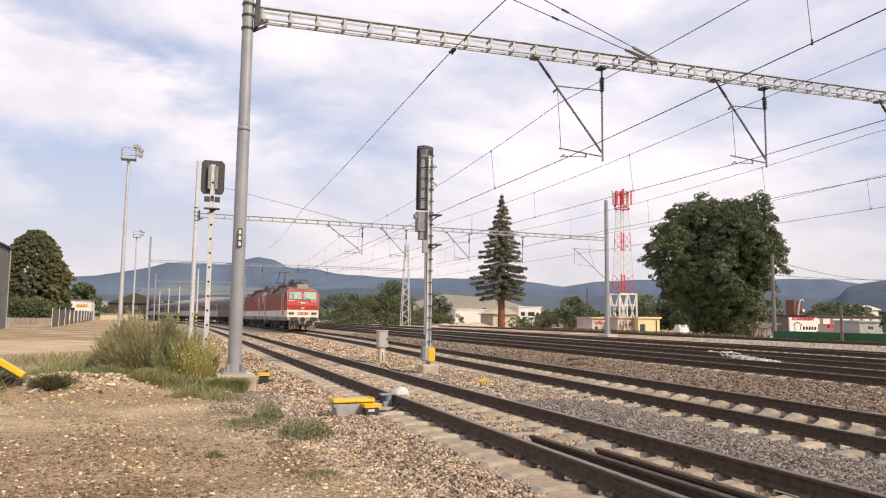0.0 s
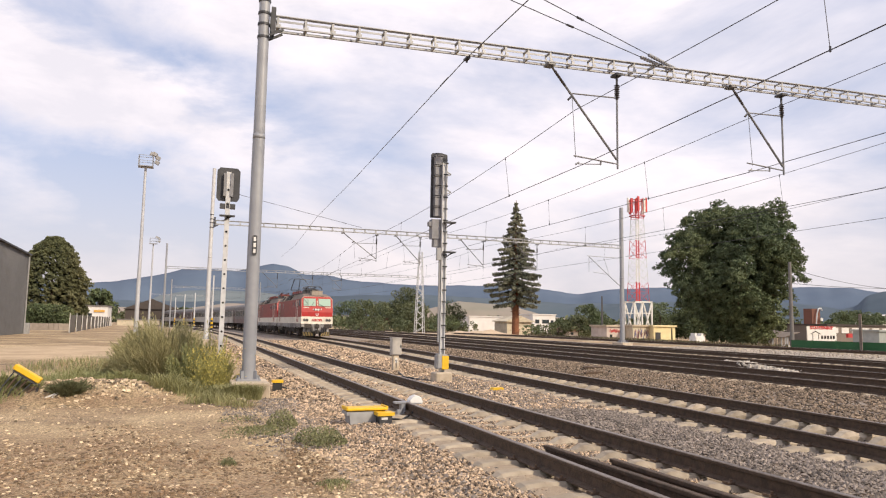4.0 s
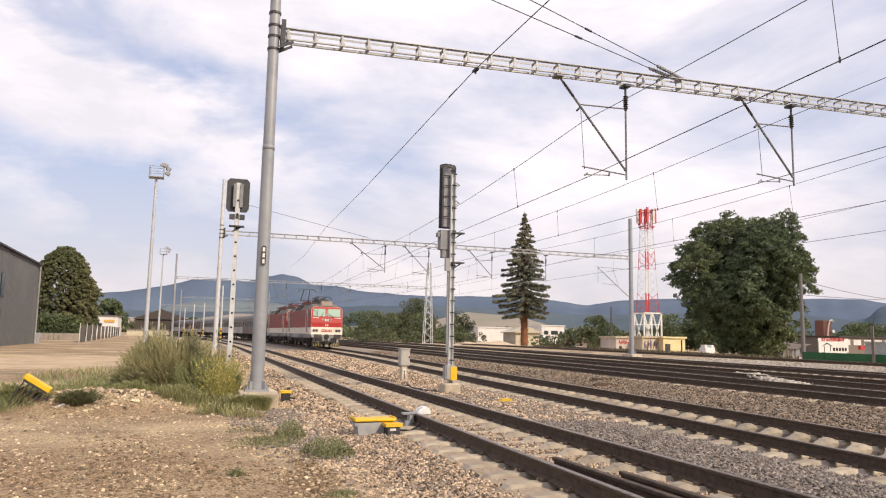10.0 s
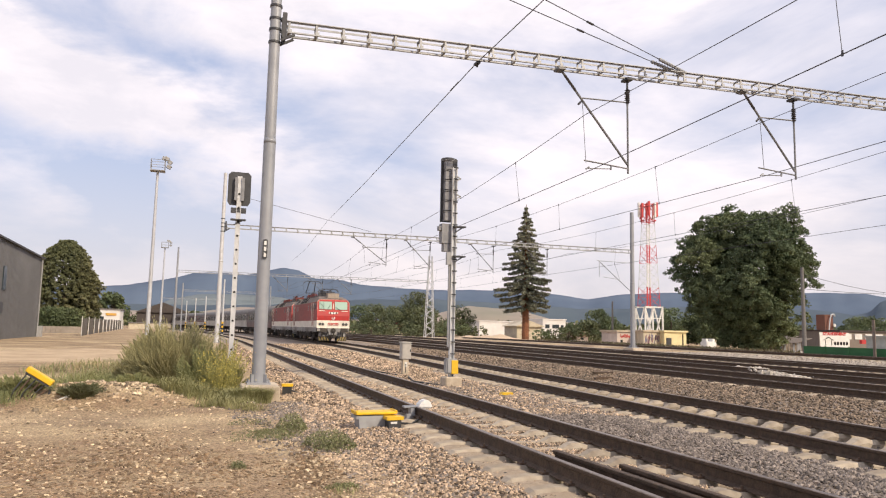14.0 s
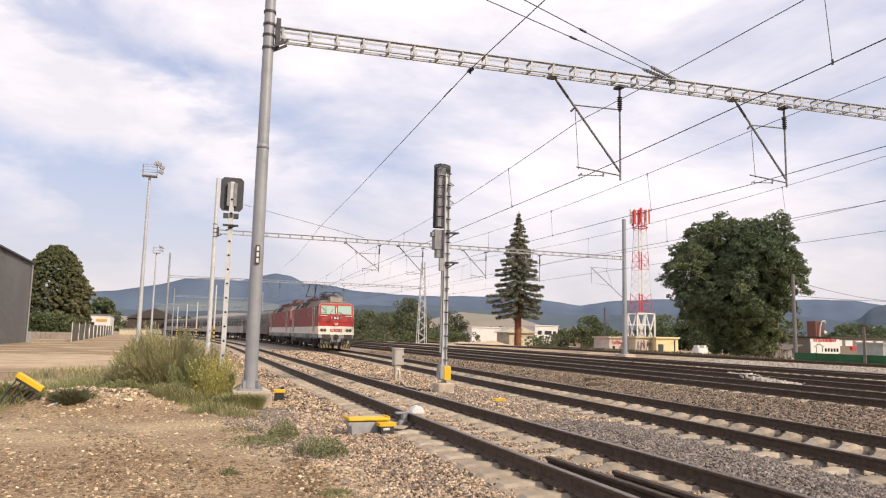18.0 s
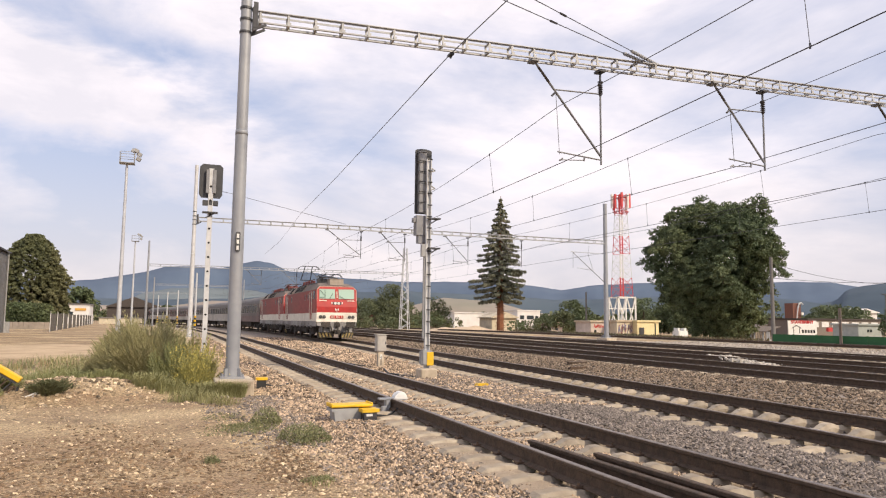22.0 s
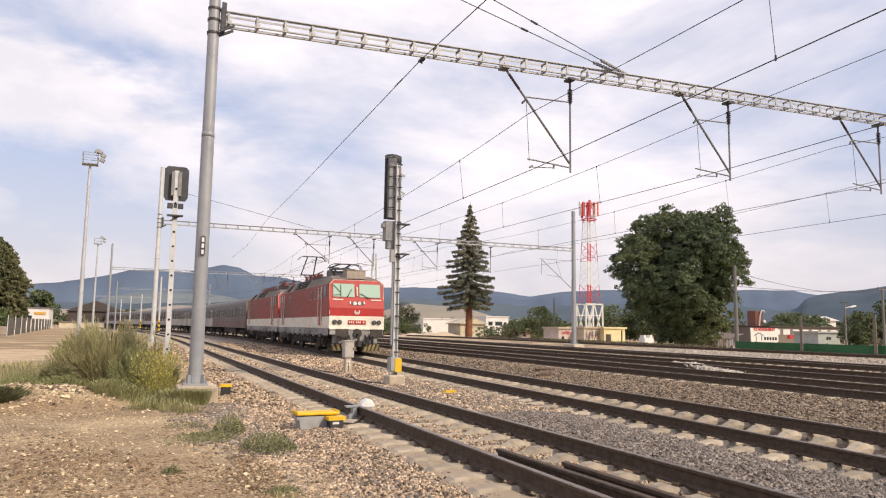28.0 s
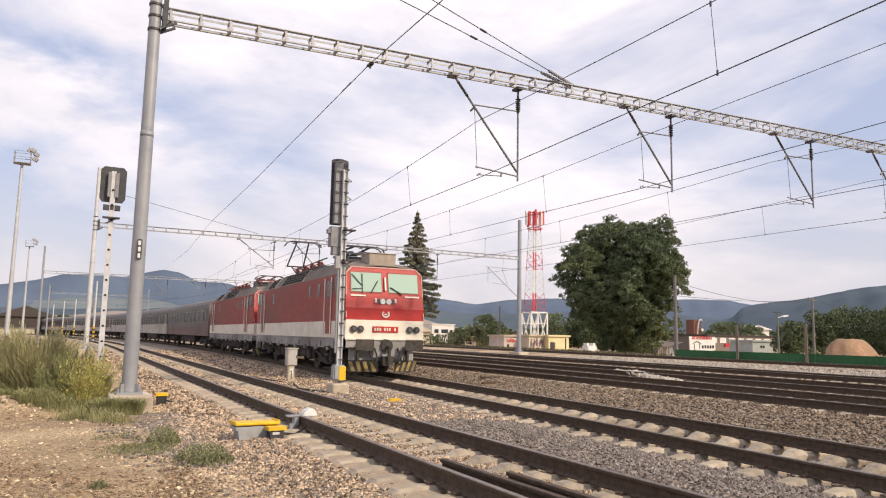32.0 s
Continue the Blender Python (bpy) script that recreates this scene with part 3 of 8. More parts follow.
support(g1, 27.8 - 1.32, 0, 8.58, 6.2, 1.85)

g2 = empty("portal_gantry", pose(1.3, G2Y, 0), "pale steel catenary portal with ladder beam, further down the line", "catenary portal", "catenary portals")
round_pole(g2, 0, 0, 0.25, 11.5, 0.15, 0.11, 14, "pale_steel")
round_pole(g2, 32.3, 0, 0.25, 11.1, 0.2, 0.16, 14)
foundation(g2, 0, 0, 0.25)
foundation(g2, 32.3, 0, 0.25)
collar(g2, 0, 0, 8.1, 0.125)
beam_parts(g2, 0.15, 32.15, 0, 8.1, cheap=True, panel=0.8)
support(g2, 12.76 - 1.3, 0, 7.9, 6.0, 2.5)
support(g2, 16.1 - 1.3, 0, 7.9, 5.9, 1.9)
support(g2, 21.2 - 1.3, 0, 7.9, 5.9, 1.9)
support(g2, 25.8 - 1.3, 0, 7.9, 5.9, 1.9)
bm = B()
tube(bm, (32.1, 0, 4.85), (29.2, 0, 7.15), 0.035)
tube(bm, (32.1, 0, 7.15), (29.0, 0, 7.2), 0.025)
tube(bm, (29.2, 0, 7.15), (29.2, 0, 5.9), 0.02)
tube(bm, (29.6, 0, 5.9), (31.1, 0, 5.75), 0.02)
tube(bm, (31.1, 0, 5.75), (30.6, 0, 7.1), 0.015)
part("cantilever", bm, "galvanised", g2, "grey cantilever bracket")


# ---- the train ----
mat("loco_red", (0.46, 0.024, 0.02), (0.37, 0.021, 0.018), 3.0, 0.5, c3=(0.28, 0.024, 0.022), big=0.62)
mat("loco_red_dull", (0.36, 0.088, 0.074), (0.27, 0.075, 0.064), 2.5, 0.7, c3=(0.24, 0.09, 0.075), big=0.55, stretch=(1, 0.4, 1.6))
mat("loco_cream", (0.80, 0.75, 0.64), (0.70, 0.65, 0.55), 3.0, 0.5, c3=(0.54, 0.48, 0.39), big=0.64)
mat("loco_grey", (0.36, 0.35, 0.34), (0.27, 0.26, 0.25), 4.0, 0.6, c3=(0.17, 0.155, 0.14), big=0.56)
mat("roof_dust", (0.22, 0.18, 0.15), (0.15, 0.12, 0.10), 3.0, 0.85, c3=(0.11, 0.085, 0.07), big=0.55)
mat("box_beige", (0.40, 0.34, 0.28), (0.31, 0.26, 0.21), 4.0, 0.8, c3=(0.2, 0.165, 0.13))
mat("bogie", (0.075, 0.066, 0.057), (0.042, 0.037, 0.032), 9.0, 0.85, 0.1, c3=(0.11, 0.09, 0.075))
mat("bogie_grey", (0.09, 0.08, 0.07), (0.055, 0.048, 0.042), 9.0, 0.85, 0.1)
mat("wheel_steel", (0.12, 0.09, 0.075), (0.06, 0.05, 0.045), 9.0, 0.6, 0.5)
mat("lens_glass", (0.16, 0.15, 0.13), (0.10, 0.1, 0.09), 5.0, 0.1)
mat("coach_grey", (0.185, 0.155, 0.14), (0.135, 0.112, 0.10), 2.0, 0.6, c3=(0.09, 0.08, 0.075))
mat("coach_maroon", (0.17, 0.075, 0.065), (0.12, 0.058, 0.052), 2.0, 0.6, c3=(0.09, 0.055, 0.05))
mat("coach_brown", (0.19, 0.12, 0.105), (0.14, 0.09, 0.08), 2.0, 0.6, c3=(0.10, 0.07, 0.062))
mat("coach_cream", (0.52, 0.48, 0.42), (0.42, 0.39, 0.34), 2.0, 0.6, c3=(0.30, 0.27, 0.23))
mat("coach_roof", (0.20, 0.19, 0.18), (0.14, 0.13, 0.125), 2.0, 0.75)
mat("hazard_black", (0.03, 0.03, 0.028), (0.05, 0.045, 0.04), 6.0, 0.7)
mat("hazard_yellow", (0.46, 0.34, 0.11), (0.28, 0.215, 0.09), 6.0, 0.7, c3=(0.14, 0.11, 0.06), big=0.5)
mat("trim_pink", (0.66, 0.40, 0.34), (0.55, 0.30, 0.26), 6.0, 0.5)
mat("copper_red", (0.22, 0.055, 0.042), (0.15, 0.04, 0.033), 6.0, 0.6)


def glass(name, tint, rough=0.05):
    m = bpy.data.materials.new(name)
    m.use_nodes = True
    b = m.node_tree.nodes["Principled BSDF"]
    b.inputs["Base Color"].default_value = (*tint, 1)
    b.inputs["Roughness"].default_value = rough
    b.inputs["IOR"].default_value = 1.5
    MATS[name] = m


# opaque pale green: glass tint with the sky's bright reflection painted in
glass("windscreen", (0.38, 0.52, 0.43), 0.12)
glass("side_glass", (0.03, 0.04, 0.045), 0.22)


def face_y(z):
    """Rake of the cab front."""
    return 0.12 + max(0.0, z - 2.26) * 0.21


def skin(bm, rows):
    """Quads between rows of points."""
    vr = [[bm.verts.new(p) for p in r] for r in rows]
    for a, b in zip(vr, vr[1:]):
        for i in range(len(a) - 1):
            bm.faces.new((a[i], a[i + 1], b[i + 1], b[i]))


def panel(bm, x0, x1, z0, z1, out=0.02, th=0.02, end=None):
    """A thin plate on the cab front, following its rake."""
    pts = []
    for o in (out, out - th):
        for x, z in ((x0, z0), (x1, z0), (x1, z1), (x0, z1)):
            pts.append(bm.verts.new((x, face_y(z) - o, z)))
    for f in ((0, 1, 2, 3), (7, 6, 5, 4), (0, 4, 5, 1), (1, 5, 6, 2), (2, 6, 7, 3), (3, 7, 4, 0)):
        bm.faces.new([pts[i] for i in f])


def disc(bm, x, z, r0, depth=0.05, r1=None, seg=18, out=0.0, y=None):
    yy = (face_y(z) if y is None else y) - out
    tube(bm, (x, yy, z), (x, yy - depth, z), r0, r1 or r0, seg)


LEN = 16.0


def ends(name, fn, material, parent, label=""):
    """A part of the front cab, and the same turned about for the rear one. Returns both."""
    out = []
    for k in (0, 1):
        bm = B()
        fn(bm)
        if k:
            bmesh.ops.transform(bm, matrix=Matrix.Translation((0, LEN, 0)) @ Matrix.Rotation(math.pi, 4, "Z"), verts=bm.verts[:])
        out.append(part(name, bm, material, parent[k] if isinstance(parent, list) else parent, label))
    return out


def bogie_part(parent, yc, wheels, span=2.5, r=0.56, name="bogie"):
    bm = B()
    box(bm, (0, yc, 0.6), (2.0, 0.7, 0.35))
    bg = part(name, bm, "bogie", parent)
    for s in (-1, 1):
        bm = B()
        box(bm, (s * 1.02, yc, 0.72), (0.14, span + 1.0, 0.3))
        box(bm, (s * 1.02, yc, 0.5), (0.12, 1.3, 0.4))
        part("side_frame", bm, "bogie", bg)
        for d in (-1, 1):
            bm = B()
            box(bm, (s * 1.14, yc + d * span / 2, 0.55), (0.2, 0.42, 0.42))
            bmesh.ops.bevel(bm, geom=bm.edges[:], offset=0.05, segments=1, affect="EDGES")
            part("axle_box", bm, "bogie_grey", bg)
            bm = B()
            for k in range(5):
                z = 0.45 + 0.1 * k
                tube(bm, (s * 1.14, yc + d * span * 0.27, z), (s * 1.14, yc + d * span * 0.27, z + 0.06), 0.12, seg=10)
            tube(bm, (s * 1.14, yc + d * span * 0.27, 0.42), (s * 1.14, yc + d * span * 0.27, 0.98), 0.07, seg=8)
            part("spring", bm, "bogie", bg)
        bm = B()
        bar(bm, (s * 1.16, yc - span * 0.3, 0.35), (s * 1.16, yc + span * 0.3, 0.8), 0.06)
        part("damper", bm, "bogie_grey", bg)
    for d in (-1, 1):
        bm = B()
        box(bm, (0, yc + d * (span / 2 + 0.55), 0.55), (2.1, 0.12, 0.25))
        part("end_beam", bm, "bogie", bg)
    for d in (-1, 1):
        for s in (-1, 1):
            w = B()
            tube(w, (s * 0.72, 0, 0), (s * 0.80, 0, 0), r + 0.03, seg=24)
            tube(w, (s * 0.80, 0, 0), (s * 0.86, 0, 0), r, seg=24)
            tube(w, (s * 0.86, 0, 0), (s * 0.98, 0, 0), 0.12, seg=10)
            for k in range(6):
                a = k * math.pi / 3
                box(w, (s * 0.865, math.cos(a) * r * 0.55, math.sin(a) * r * 0.55), (0.03, 0.09, 0.09))
            ob = part("wheel", w, "wheel_steel", bg)
            ob.location = (0, yc + d * span / 2, r)
            wheels.append(ob)
    return bg


def pantograph(parent, y, raised, zr=3.95, paint="copper_red"):
    bm = B()
    for s in (-1, 1):
        box(bm, (s * 0.55, y, zr + 0.22), (0.07, 1.9, 0.07))
        for d in (-1, 1):
            tube(bm, (s * 0.5, y + d * 0.8, zr - 0.05), (s * 0.5, y + d * 0.8, zr + 0.2), 0.06, 0.045, 8)
    for d in (-1, 1):
        box(bm, (0, y + d * 0.9, zr + 0.22), (1.15, 0.07, 0.07))
    part("pantograph_base", bm, paint if not raised else "dark_steel", parent)
    bm = B()
    if raised:
        knee, top = (y + 1.25, zr + 0.85), (y - 0.25, zr + 1.95)
        for s in (-1, 1):
            tube(bm, (s * 0.28, y - 0.6, zr + 0.25), (s * 0.2, knee[0], knee[1]), 0.045, 0.035)
            tube(bm, (s * 0.42, knee[0], knee[1]), (s * 0.3, top[0], top[1]), 0.04)
        tube(bm, (-0.45, knee[0], knee[1]), (0.45, knee[0], knee[1]), 0.035)
        tube(bm, (0.0, y - 0.35, zr + 0.25), (0.0, knee[0] + 0.15, knee[1] - 0.08), 0.02)
        ty, tz = top
    else:
        ty, tz = y - 0.9, zr + 0.48
        for s in (-1, 1):
            tube(bm, (s * 0.3, y - 0.7, zr + 0.28), (s * 0.25, y + 1.0, zr + 0.40), 0.06)
            tube(bm, (s * 0.42, y + 1.0, zr + 0.42), (s * 0.32, ty, tz), 0.045)
        tube(bm, (-0.45, y + 1.0, zr + 0.36), (0.45, y + 1.0, zr + 0.36), 0.035)
    part("pantograph_arm", bm, "dark_steel" if raised else paint, parent)
    bm = B()
    for d in (-0.16, 0.16):
        pts = [(-0.92, -0.24), (-0.8, -0.06), (-0.6, 0.02), (0.6, 0.02), (0.8, -0.06), (0.92, -0.24)]
        for (xa, za), (xb, zb) in zip(pts, pts[1:]):
            bar(bm, (xa, ty + d, tz + za), (xb, ty + d, tz + zb), 0.05, 0.035)
    for s in (-0.35, 0.35):
        bar(bm, (s, ty - 0.2, tz), (s, ty + 0.2, tz), 0.03)
    part("pantograph_head", bm, "dark_steel", parent)


def loco(raised, wheels, label):
    lo = empty("locomotive", pose(0, 0, 0), label, "locomotive", "locomotives of the train")
    # shells
    def shell(z0, z1, hw, material, name, zs=()):
        bm = B()
        levels = [z0, *zs, z1]
        skin(bm, [[(-hw + 0.06, face_y(z), z), (-hw, face_y(z) + 0.16, z), (-hw, LEN - face_y(z) - 0.16, z), (-hw + 0.06, LEN - face_y(z), z)] for z in levels])
        skin(bm, [[(hw - 0.06, face_y(z), z), (hw, face_y(z) + 0.16, z), (hw, LEN - face_y(z) - 0.16, z), (hw - 0.06, LEN - face_y(z), z)] for z in levels])
        return part(name, bm, material, lo)
    shell(1.24, 1.82, 1.47, "loco_cream", "lower_body")
    shell(1.82, 3.45, 1.47, "loco_red_dull", "upper_body", (2.26,))
    # sill below the body
    bm = B()
    skin(bm, [[(-1.44, 0.2, z), (-1.44, LEN - 0.2, z)] for z in (0.88, 1.25)])
    skin(bm, [[(1.44, 0.2, z), (1.44, LEN - 0.2, z)] for z in (0.88, 1.25)])
    skin(bm, [[(-1.44, 0.2, 0.88), (-1.44, LEN - 0.2, 0.88)], [(1.44, 0.2, 0.88), (1.44, LEN - 0.2, 0.88)]])
    for s in (-1, 1):
        for i in range(9):
            y = 1.4 + i * 1.65
            box(bm, (s * 1.45, y, 1.02), (0.05, 0.16, 0.18))
            box(bm, (s * 1.45, y + 0.6, 0.88), (0.08, 0.3, 0.16))
    part("sill", bm, "loco_grey", lo, "dirty grey underframe sill")
    # ribs pressed into the sides
    bm = B()
    for s in (-1, 1):
        for i in range(15):
            z = 1.92 + i * 0.1
            box(bm, (s * 1.472, LEN / 2, z), (0.016, LEN - 5.2, 0.022))
    tagged(part("side_ribs", bm, "loco_red_dull", lo), kind="stuff")
    # roof with sloping shoulders
    bm = B()
    zs = [(-1.47, 3.45), (-1.22, 3.68), (-0.4, 3.74), (0.4, 3.74), (1.22, 3.68), (1.47, 3.45)]
    skin(bm, [[(x, face_y(z) + 0.0, z) for x, z in zs], [(x * (0.88 if abs(x) < 1.3 else 1), 1.7, z + (0.27 if abs(x) < 1.3 else 0)) for x, z in zs], [(x * (0.88 if abs(x) < 1.3 else 1), LEN - 1.7, z + (0.27 if abs(x) < 1.3 else 0)) for x, z in zs], [(x, LEN - face_y(z), z) for x, z in zs]])
    part("roof", bm, "roof_dust", lo, "dusty grey roof with sloping shoulders")
    # grilles on the shoulders
    for s in (-1, 1):
        for y0, n in ((6.1, 14), (11.6, 5)):
            up = Vector((-s * 0.40, 0, 0.50)).normalized()
            out = Vector((s * 0.50, 0, 0.40)).normalized()
            o = Vector((s * 1.47, y0, 3.45)) + out * 0.02
            bm = B()
            rot = Matrix((out, Vector((0, 1, 0)), up)).transposed()
            box(bm, o + up * 0.34 + Vector((0, n * 0.15, 0)), (0.03, n * 0.3, 0.64), rot)
            g = part("grille", bm, "box_beige", lo, "pale grille with rows of dark openings")
            # raised black blocks, the darkness inside the openings put into their colour
            bm = B()
            for i in range(int(n * 0.3 / 0.5)):
                for j in range(4):
                    box(bm, o + out * 0.02 + up * (0.10 + 0.155 * j) + Vector((0, 0.28 + 0.5 * i + 0.06 * j, 0)), (0.03, 0.36, 0.115), rot)
            tagged(part("opening", bm, "void", g), kind="stuff")
    # cab fronts: cream skirt panel, red panels
    def cream(bm):
        skin(bm, [[(-1.41, face_y(z), z), (1.41, face_y(z), z)] for z in (1.24, 1.86)])
        skin(bm, [[(-1.41, face_y(1.24), 1.24), (1.41, face_y(1.24), 1.24)], [(-1.41, 0.5, 1.24), (1.41, 0.5, 1.24)]])
    ends("front_skirt", cream, "loco_cream", lo)

    def red(bm):
        rows = [(1.86, 1.41), (2.26, 1.41), (3.46, 1.40), (3.68, 1.20)]
        skin(bm, [[(-h, face_y(z), z), (0, face_y(z), z), (h, face_y(z), z)] for z, h in rows])
    ends("front_panel", red, "loco_red", lo, "bright red cab front")

    def lines(bm):
        for s in (-1, 1):
            a, b, c = (s * 1.39, 3.46), (s * 1.18, 3.67), (0, 3.68)
            for (x0, z0), (x1, z1) in ((a, b), (b, c), ((s * 1.40, 1.93), a)):
                bar(bm, (x0, face_y(z0) - 0.012, z0), (x1, face_y(z1) - 0.012, z1), 0.025, 0.045)
    ends("front_trim", lines, "trim_pink", lo, "pale red edge trim of the cab front")

    def bead(bm):
        panel(bm, -1.42, 1.42, 1.19, 1.25, 0.05, 0.05)
    ends("front_bead", bead, "loco_cream", lo)
    for s in (-1, 1):
        def grip(bm, s=s):
            panel(bm, s * 0.985 - 0.265, s * 0.985 + 0.265, 2.66, 2.71, 0.03)
        ends("grab_rail", grip, "loco_cream", lo)
    for s, tag in ((-1, "left"), (1, "right")):
        def frame_(bm, s=s):
            panel(bm, min(s * 0.10, s * 1.27), max(s * 0.10, s * 1.27), 2.77, 3.53, 0.012, 0.02)
        def pane_(bm, s=s):
            panel(bm, min(s * 0.13, s * 1.22), max(s * 0.13, s * 1.22), 2.82, 3.48, 0.028, 0.02)
        f_ = ends("window_frame", frame_, "loco_red_dull", lo)
        ends("windscreen", pane_, "windscreen", f_, "pale green windscreen, sky reflection painted into its tint")
        def wiper(bm, s=s):
            if s > 0:
                bar(bm, (0.62, face_y(2.76) - 0.05, 2.76), (0.18, face_y(3.0) - 0.06, 3.0), 0.035, 0.025)
            else:
                bar(bm, (-0.52, face_y(2.8) - 0.05, 2.80), (-0.28, face_y(3.2) - 0.06, 3.20), 0.03, 0.025)
                bar(bm, (-0.83, face_y(2.78) - 0.05, 2.78), (-0.83, face_y(3.44) - 0.06, 3.44), 0.024, 0.02)
                bar(bm, (-0.86, face_y(3.05) - 0.05, 3.05), (-1.2, face_y(3.4) - 0.06, 3.42), 0.024, 0.02)
                bar(bm, (-0.86, face_y(2.93) - 0.05, 2.93), (-1.2, face_y(2.9) - 0.06, 2.90), 0.024, 0.02)
        ends("wiper", wiper, "black_plastic", lo)
        for k in (0, 1):
            def rim(bm, s=s, k=k):
                disc(bm, s * (0.89 + 0.25 * k), 1.55, 0.115, 0.06)
            def lens(bm, s=s, k=k):
                disc(bm, s * (0.89 + 0.25 * k), 1.55, 0.055, 0.03, 0.05, out=0.05)
            r_ = ends("headlight", rim, "black_paint", lo, "round black-rimmed headlight")
            ends("lens", lens, "lens_glass", r_)
    def pillar(bm):
        panel(bm, -0.025, 0.025, 2.88, 3.34, 0.07, 0.05)
    ends("handle_bar", pillar, "loco_cream", lo)

    def emblem(bm):
        for s in (-1, 1):
            disc(bm, s * 0.115, 2.50, 0.095, 0.05)
            panel(bm, s * 0.36 - 0.03, s * 0.36 + 0.03, 2.46, 2.60, 0.05, 0.05)
    ends("number_lamps", emblem, "white_paint", lo, "white lamps under the windscreens")

    def lamp_back(bm):
        panel(bm, -0.28, 0.28, 2.41, 2.59, 0.02, 0.02)
    ends("lamp_panel", lamp_back, "black_paint", lo)

    def logo(bm):
        for k in range(10):
            a0, a1 = math.radians(130 + k * 28), math.radians(130 + (k + 1) * 28)
            bar(bm, (0.12 * math.cos(a0), face_y(2.2) - 0.02, 2.07 + 0.10 * math.sin(a0)), (0.12 * math.cos(a1), face_y(2.2) - 0.02, 2.07 + 0.10 * math.sin(a1)), 0.02, 0.045)
        panel(bm, -0.05, 0.05, 2.04, 2.08, 0.03, 0.03)
    ends("emblem", logo, "white_paint", lo, "white ring emblem")

    def plate(bm):
        panel(bm, -0.46, 0.46, 1.45, 1.65, 0.03, 0.03)
    def bars(bm):
        for x0, x1 in ((-0.4, -0.12), (-0.05, 0.25), (0.32, 0.42)):
            n = max(1, int((x1 - x0) / 0.09))
            for i in range(n):
                panel(bm, x0 + i * 0.09, x0 + i * 0.09 + 0.05, 1.50, 1.60, 0.045, 0.02)
    pl = ends("number_plate", plate, "loco_red", lo, "red plate with pale characters")
    for ch in ends("character_bars", bars, "loco_cream", pl):
        tagged(ch, kind="stuff")
    # handrails, doors and side windows
    for s in (-1, 1):
        for yc in (2.0, LEN - 2.0):
            bm = B()
            for d in (-0.42, 0.42):
                tube(bm, (s * 1.53, yc + d, 1.3), (s * 1.53, yc + d, 3.36), 0.02)
            part("handrail", bm, "loco_cream", lo, "cream vertical handrails")
            bm = B()
            box(bm, (s * 1.472, yc, 2.32), (0.026, 0.7, 1.9))
            dr = part("door", bm, "loco_red_dull", lo)
            bm = B()
            box(bm, (s * 1.49, yc, 2.95), (0.02, 0.42, 0.6))
            part("pane", bm, "side_glass", dr)
            bm = B()
            for k in range(3):
                box(bm, (s * 1.4, yc, 0.35 + 0.28 * k), (0.22, 0.6, 0.04))
            part("step", bm, "bogie", lo)
        for yc in (1.0, LEN - 1.0):
            bm = B()
            box(bm, (s * 1.476, yc, 3.08), (0.02, 0.62, 0.56))
            part("side_window", bm, "side_glass", lo)
        for yc in (3.4, 4.7, 11.6):
            bm = B()
            box(bm, (s * 1.48, yc, 2.98), (0.03, 0.3, 0.44))
            sw_ = part("side_window", bm, "loco_grey", lo, "narrow framed side window")
            bm = B()
            box(bm, (s * 1.49, yc, 2.98), (0.03, 0.2, 0.34))
            part("pane", bm, "side_glass", sw_)
    # buffer beam, buffers, coupler, plough
    def beam_(bm):
        box(bm, (0, 0.19, 1.08), (2.74, 0.14, 0.30))
        box(bm, (0, 0.45, 0.75), (2.3, 0.2, 0.5))
        box(bm, (0, 0.15, 0.98), (1.5, 0.16, 0.3))
        box(bm, (0, 0.05, 0.86), (0.9, 0.16, 0.5))
    ends("buffer_beam", beam_, "loco_grey", lo, "pale grey buffer beam")
    for s in (-1, 1):
        def buf(bm, s=s):
            tube(bm, (s * 0.88, 0.15, 1.03), (s * 0.88, -0.32, 1.03), 0.14, 0.12, 12)
            box(bm, (s * 0.88, -0.38, 1.03), (0.62, 0.05, 0.36))
        ends("buffer", buf, "bogie", lo, "dark rectangular buffer")
    def hook(bm):
        tube(bm, (0, 0.1, 1.0), (0, -0.12, 1.0), 0.23, 0.21, 16)
        tube(bm, (0, 0.0, 0.98), (0, -0.4, 0.95), 0.05, 0.04)
        bar(bm, (0, -0.36, 0.95), (0, -0.3, 0.45), 0.09)
        box(bm, (0, -0.1, 0.5), (0.36, 0.3, 0.3))
    ends("coupler", hook, "bogie", lo)
    for x in (-0.62, -0.42, 0.42, 0.62):
        def hose(bm, x=x):
            pts = [(x, 0.02, 0.95), (x * 0.98, -0.2, 0.75), (x * 0.9, -0.24, 0.5), (x * 0.7, -0.12, 0.36)]
            for a, b in zip(pts, pts[1:]):
                tube(bm, a, b, 0.03, seg=6)
        ends("brake_hose", hose, "black_plastic", lo)
    for s in (-1, 1):
        yv = lambda xx: 0.32 - 0.36 * (1 - (abs(xx) - 0.3) / 0.95)
        def plough(bm, s=s):
            a, b = s * 0.30, s * 1.24
            for o in (0.0, 0.03):
                skin(bm, [[(a, yv(a) + o, 0.12), (b, yv(b) + o, 0.12)], [(a, yv(a) - 0.05 + o, 0.5), (b, yv(b) - 0.05 + o, 0.5)]])
            skin(bm, [[(a, yv(a) - 0.05, 0.5), (b, yv(b) - 0.05, 0.5)], [(a, yv(a) - 0.02, 0.5), (b, yv(b) - 0.02, 0.5)]])
            box(bm, (s * 0.9, 0.3, 0.68), (0.08, 0.12, 0.5))
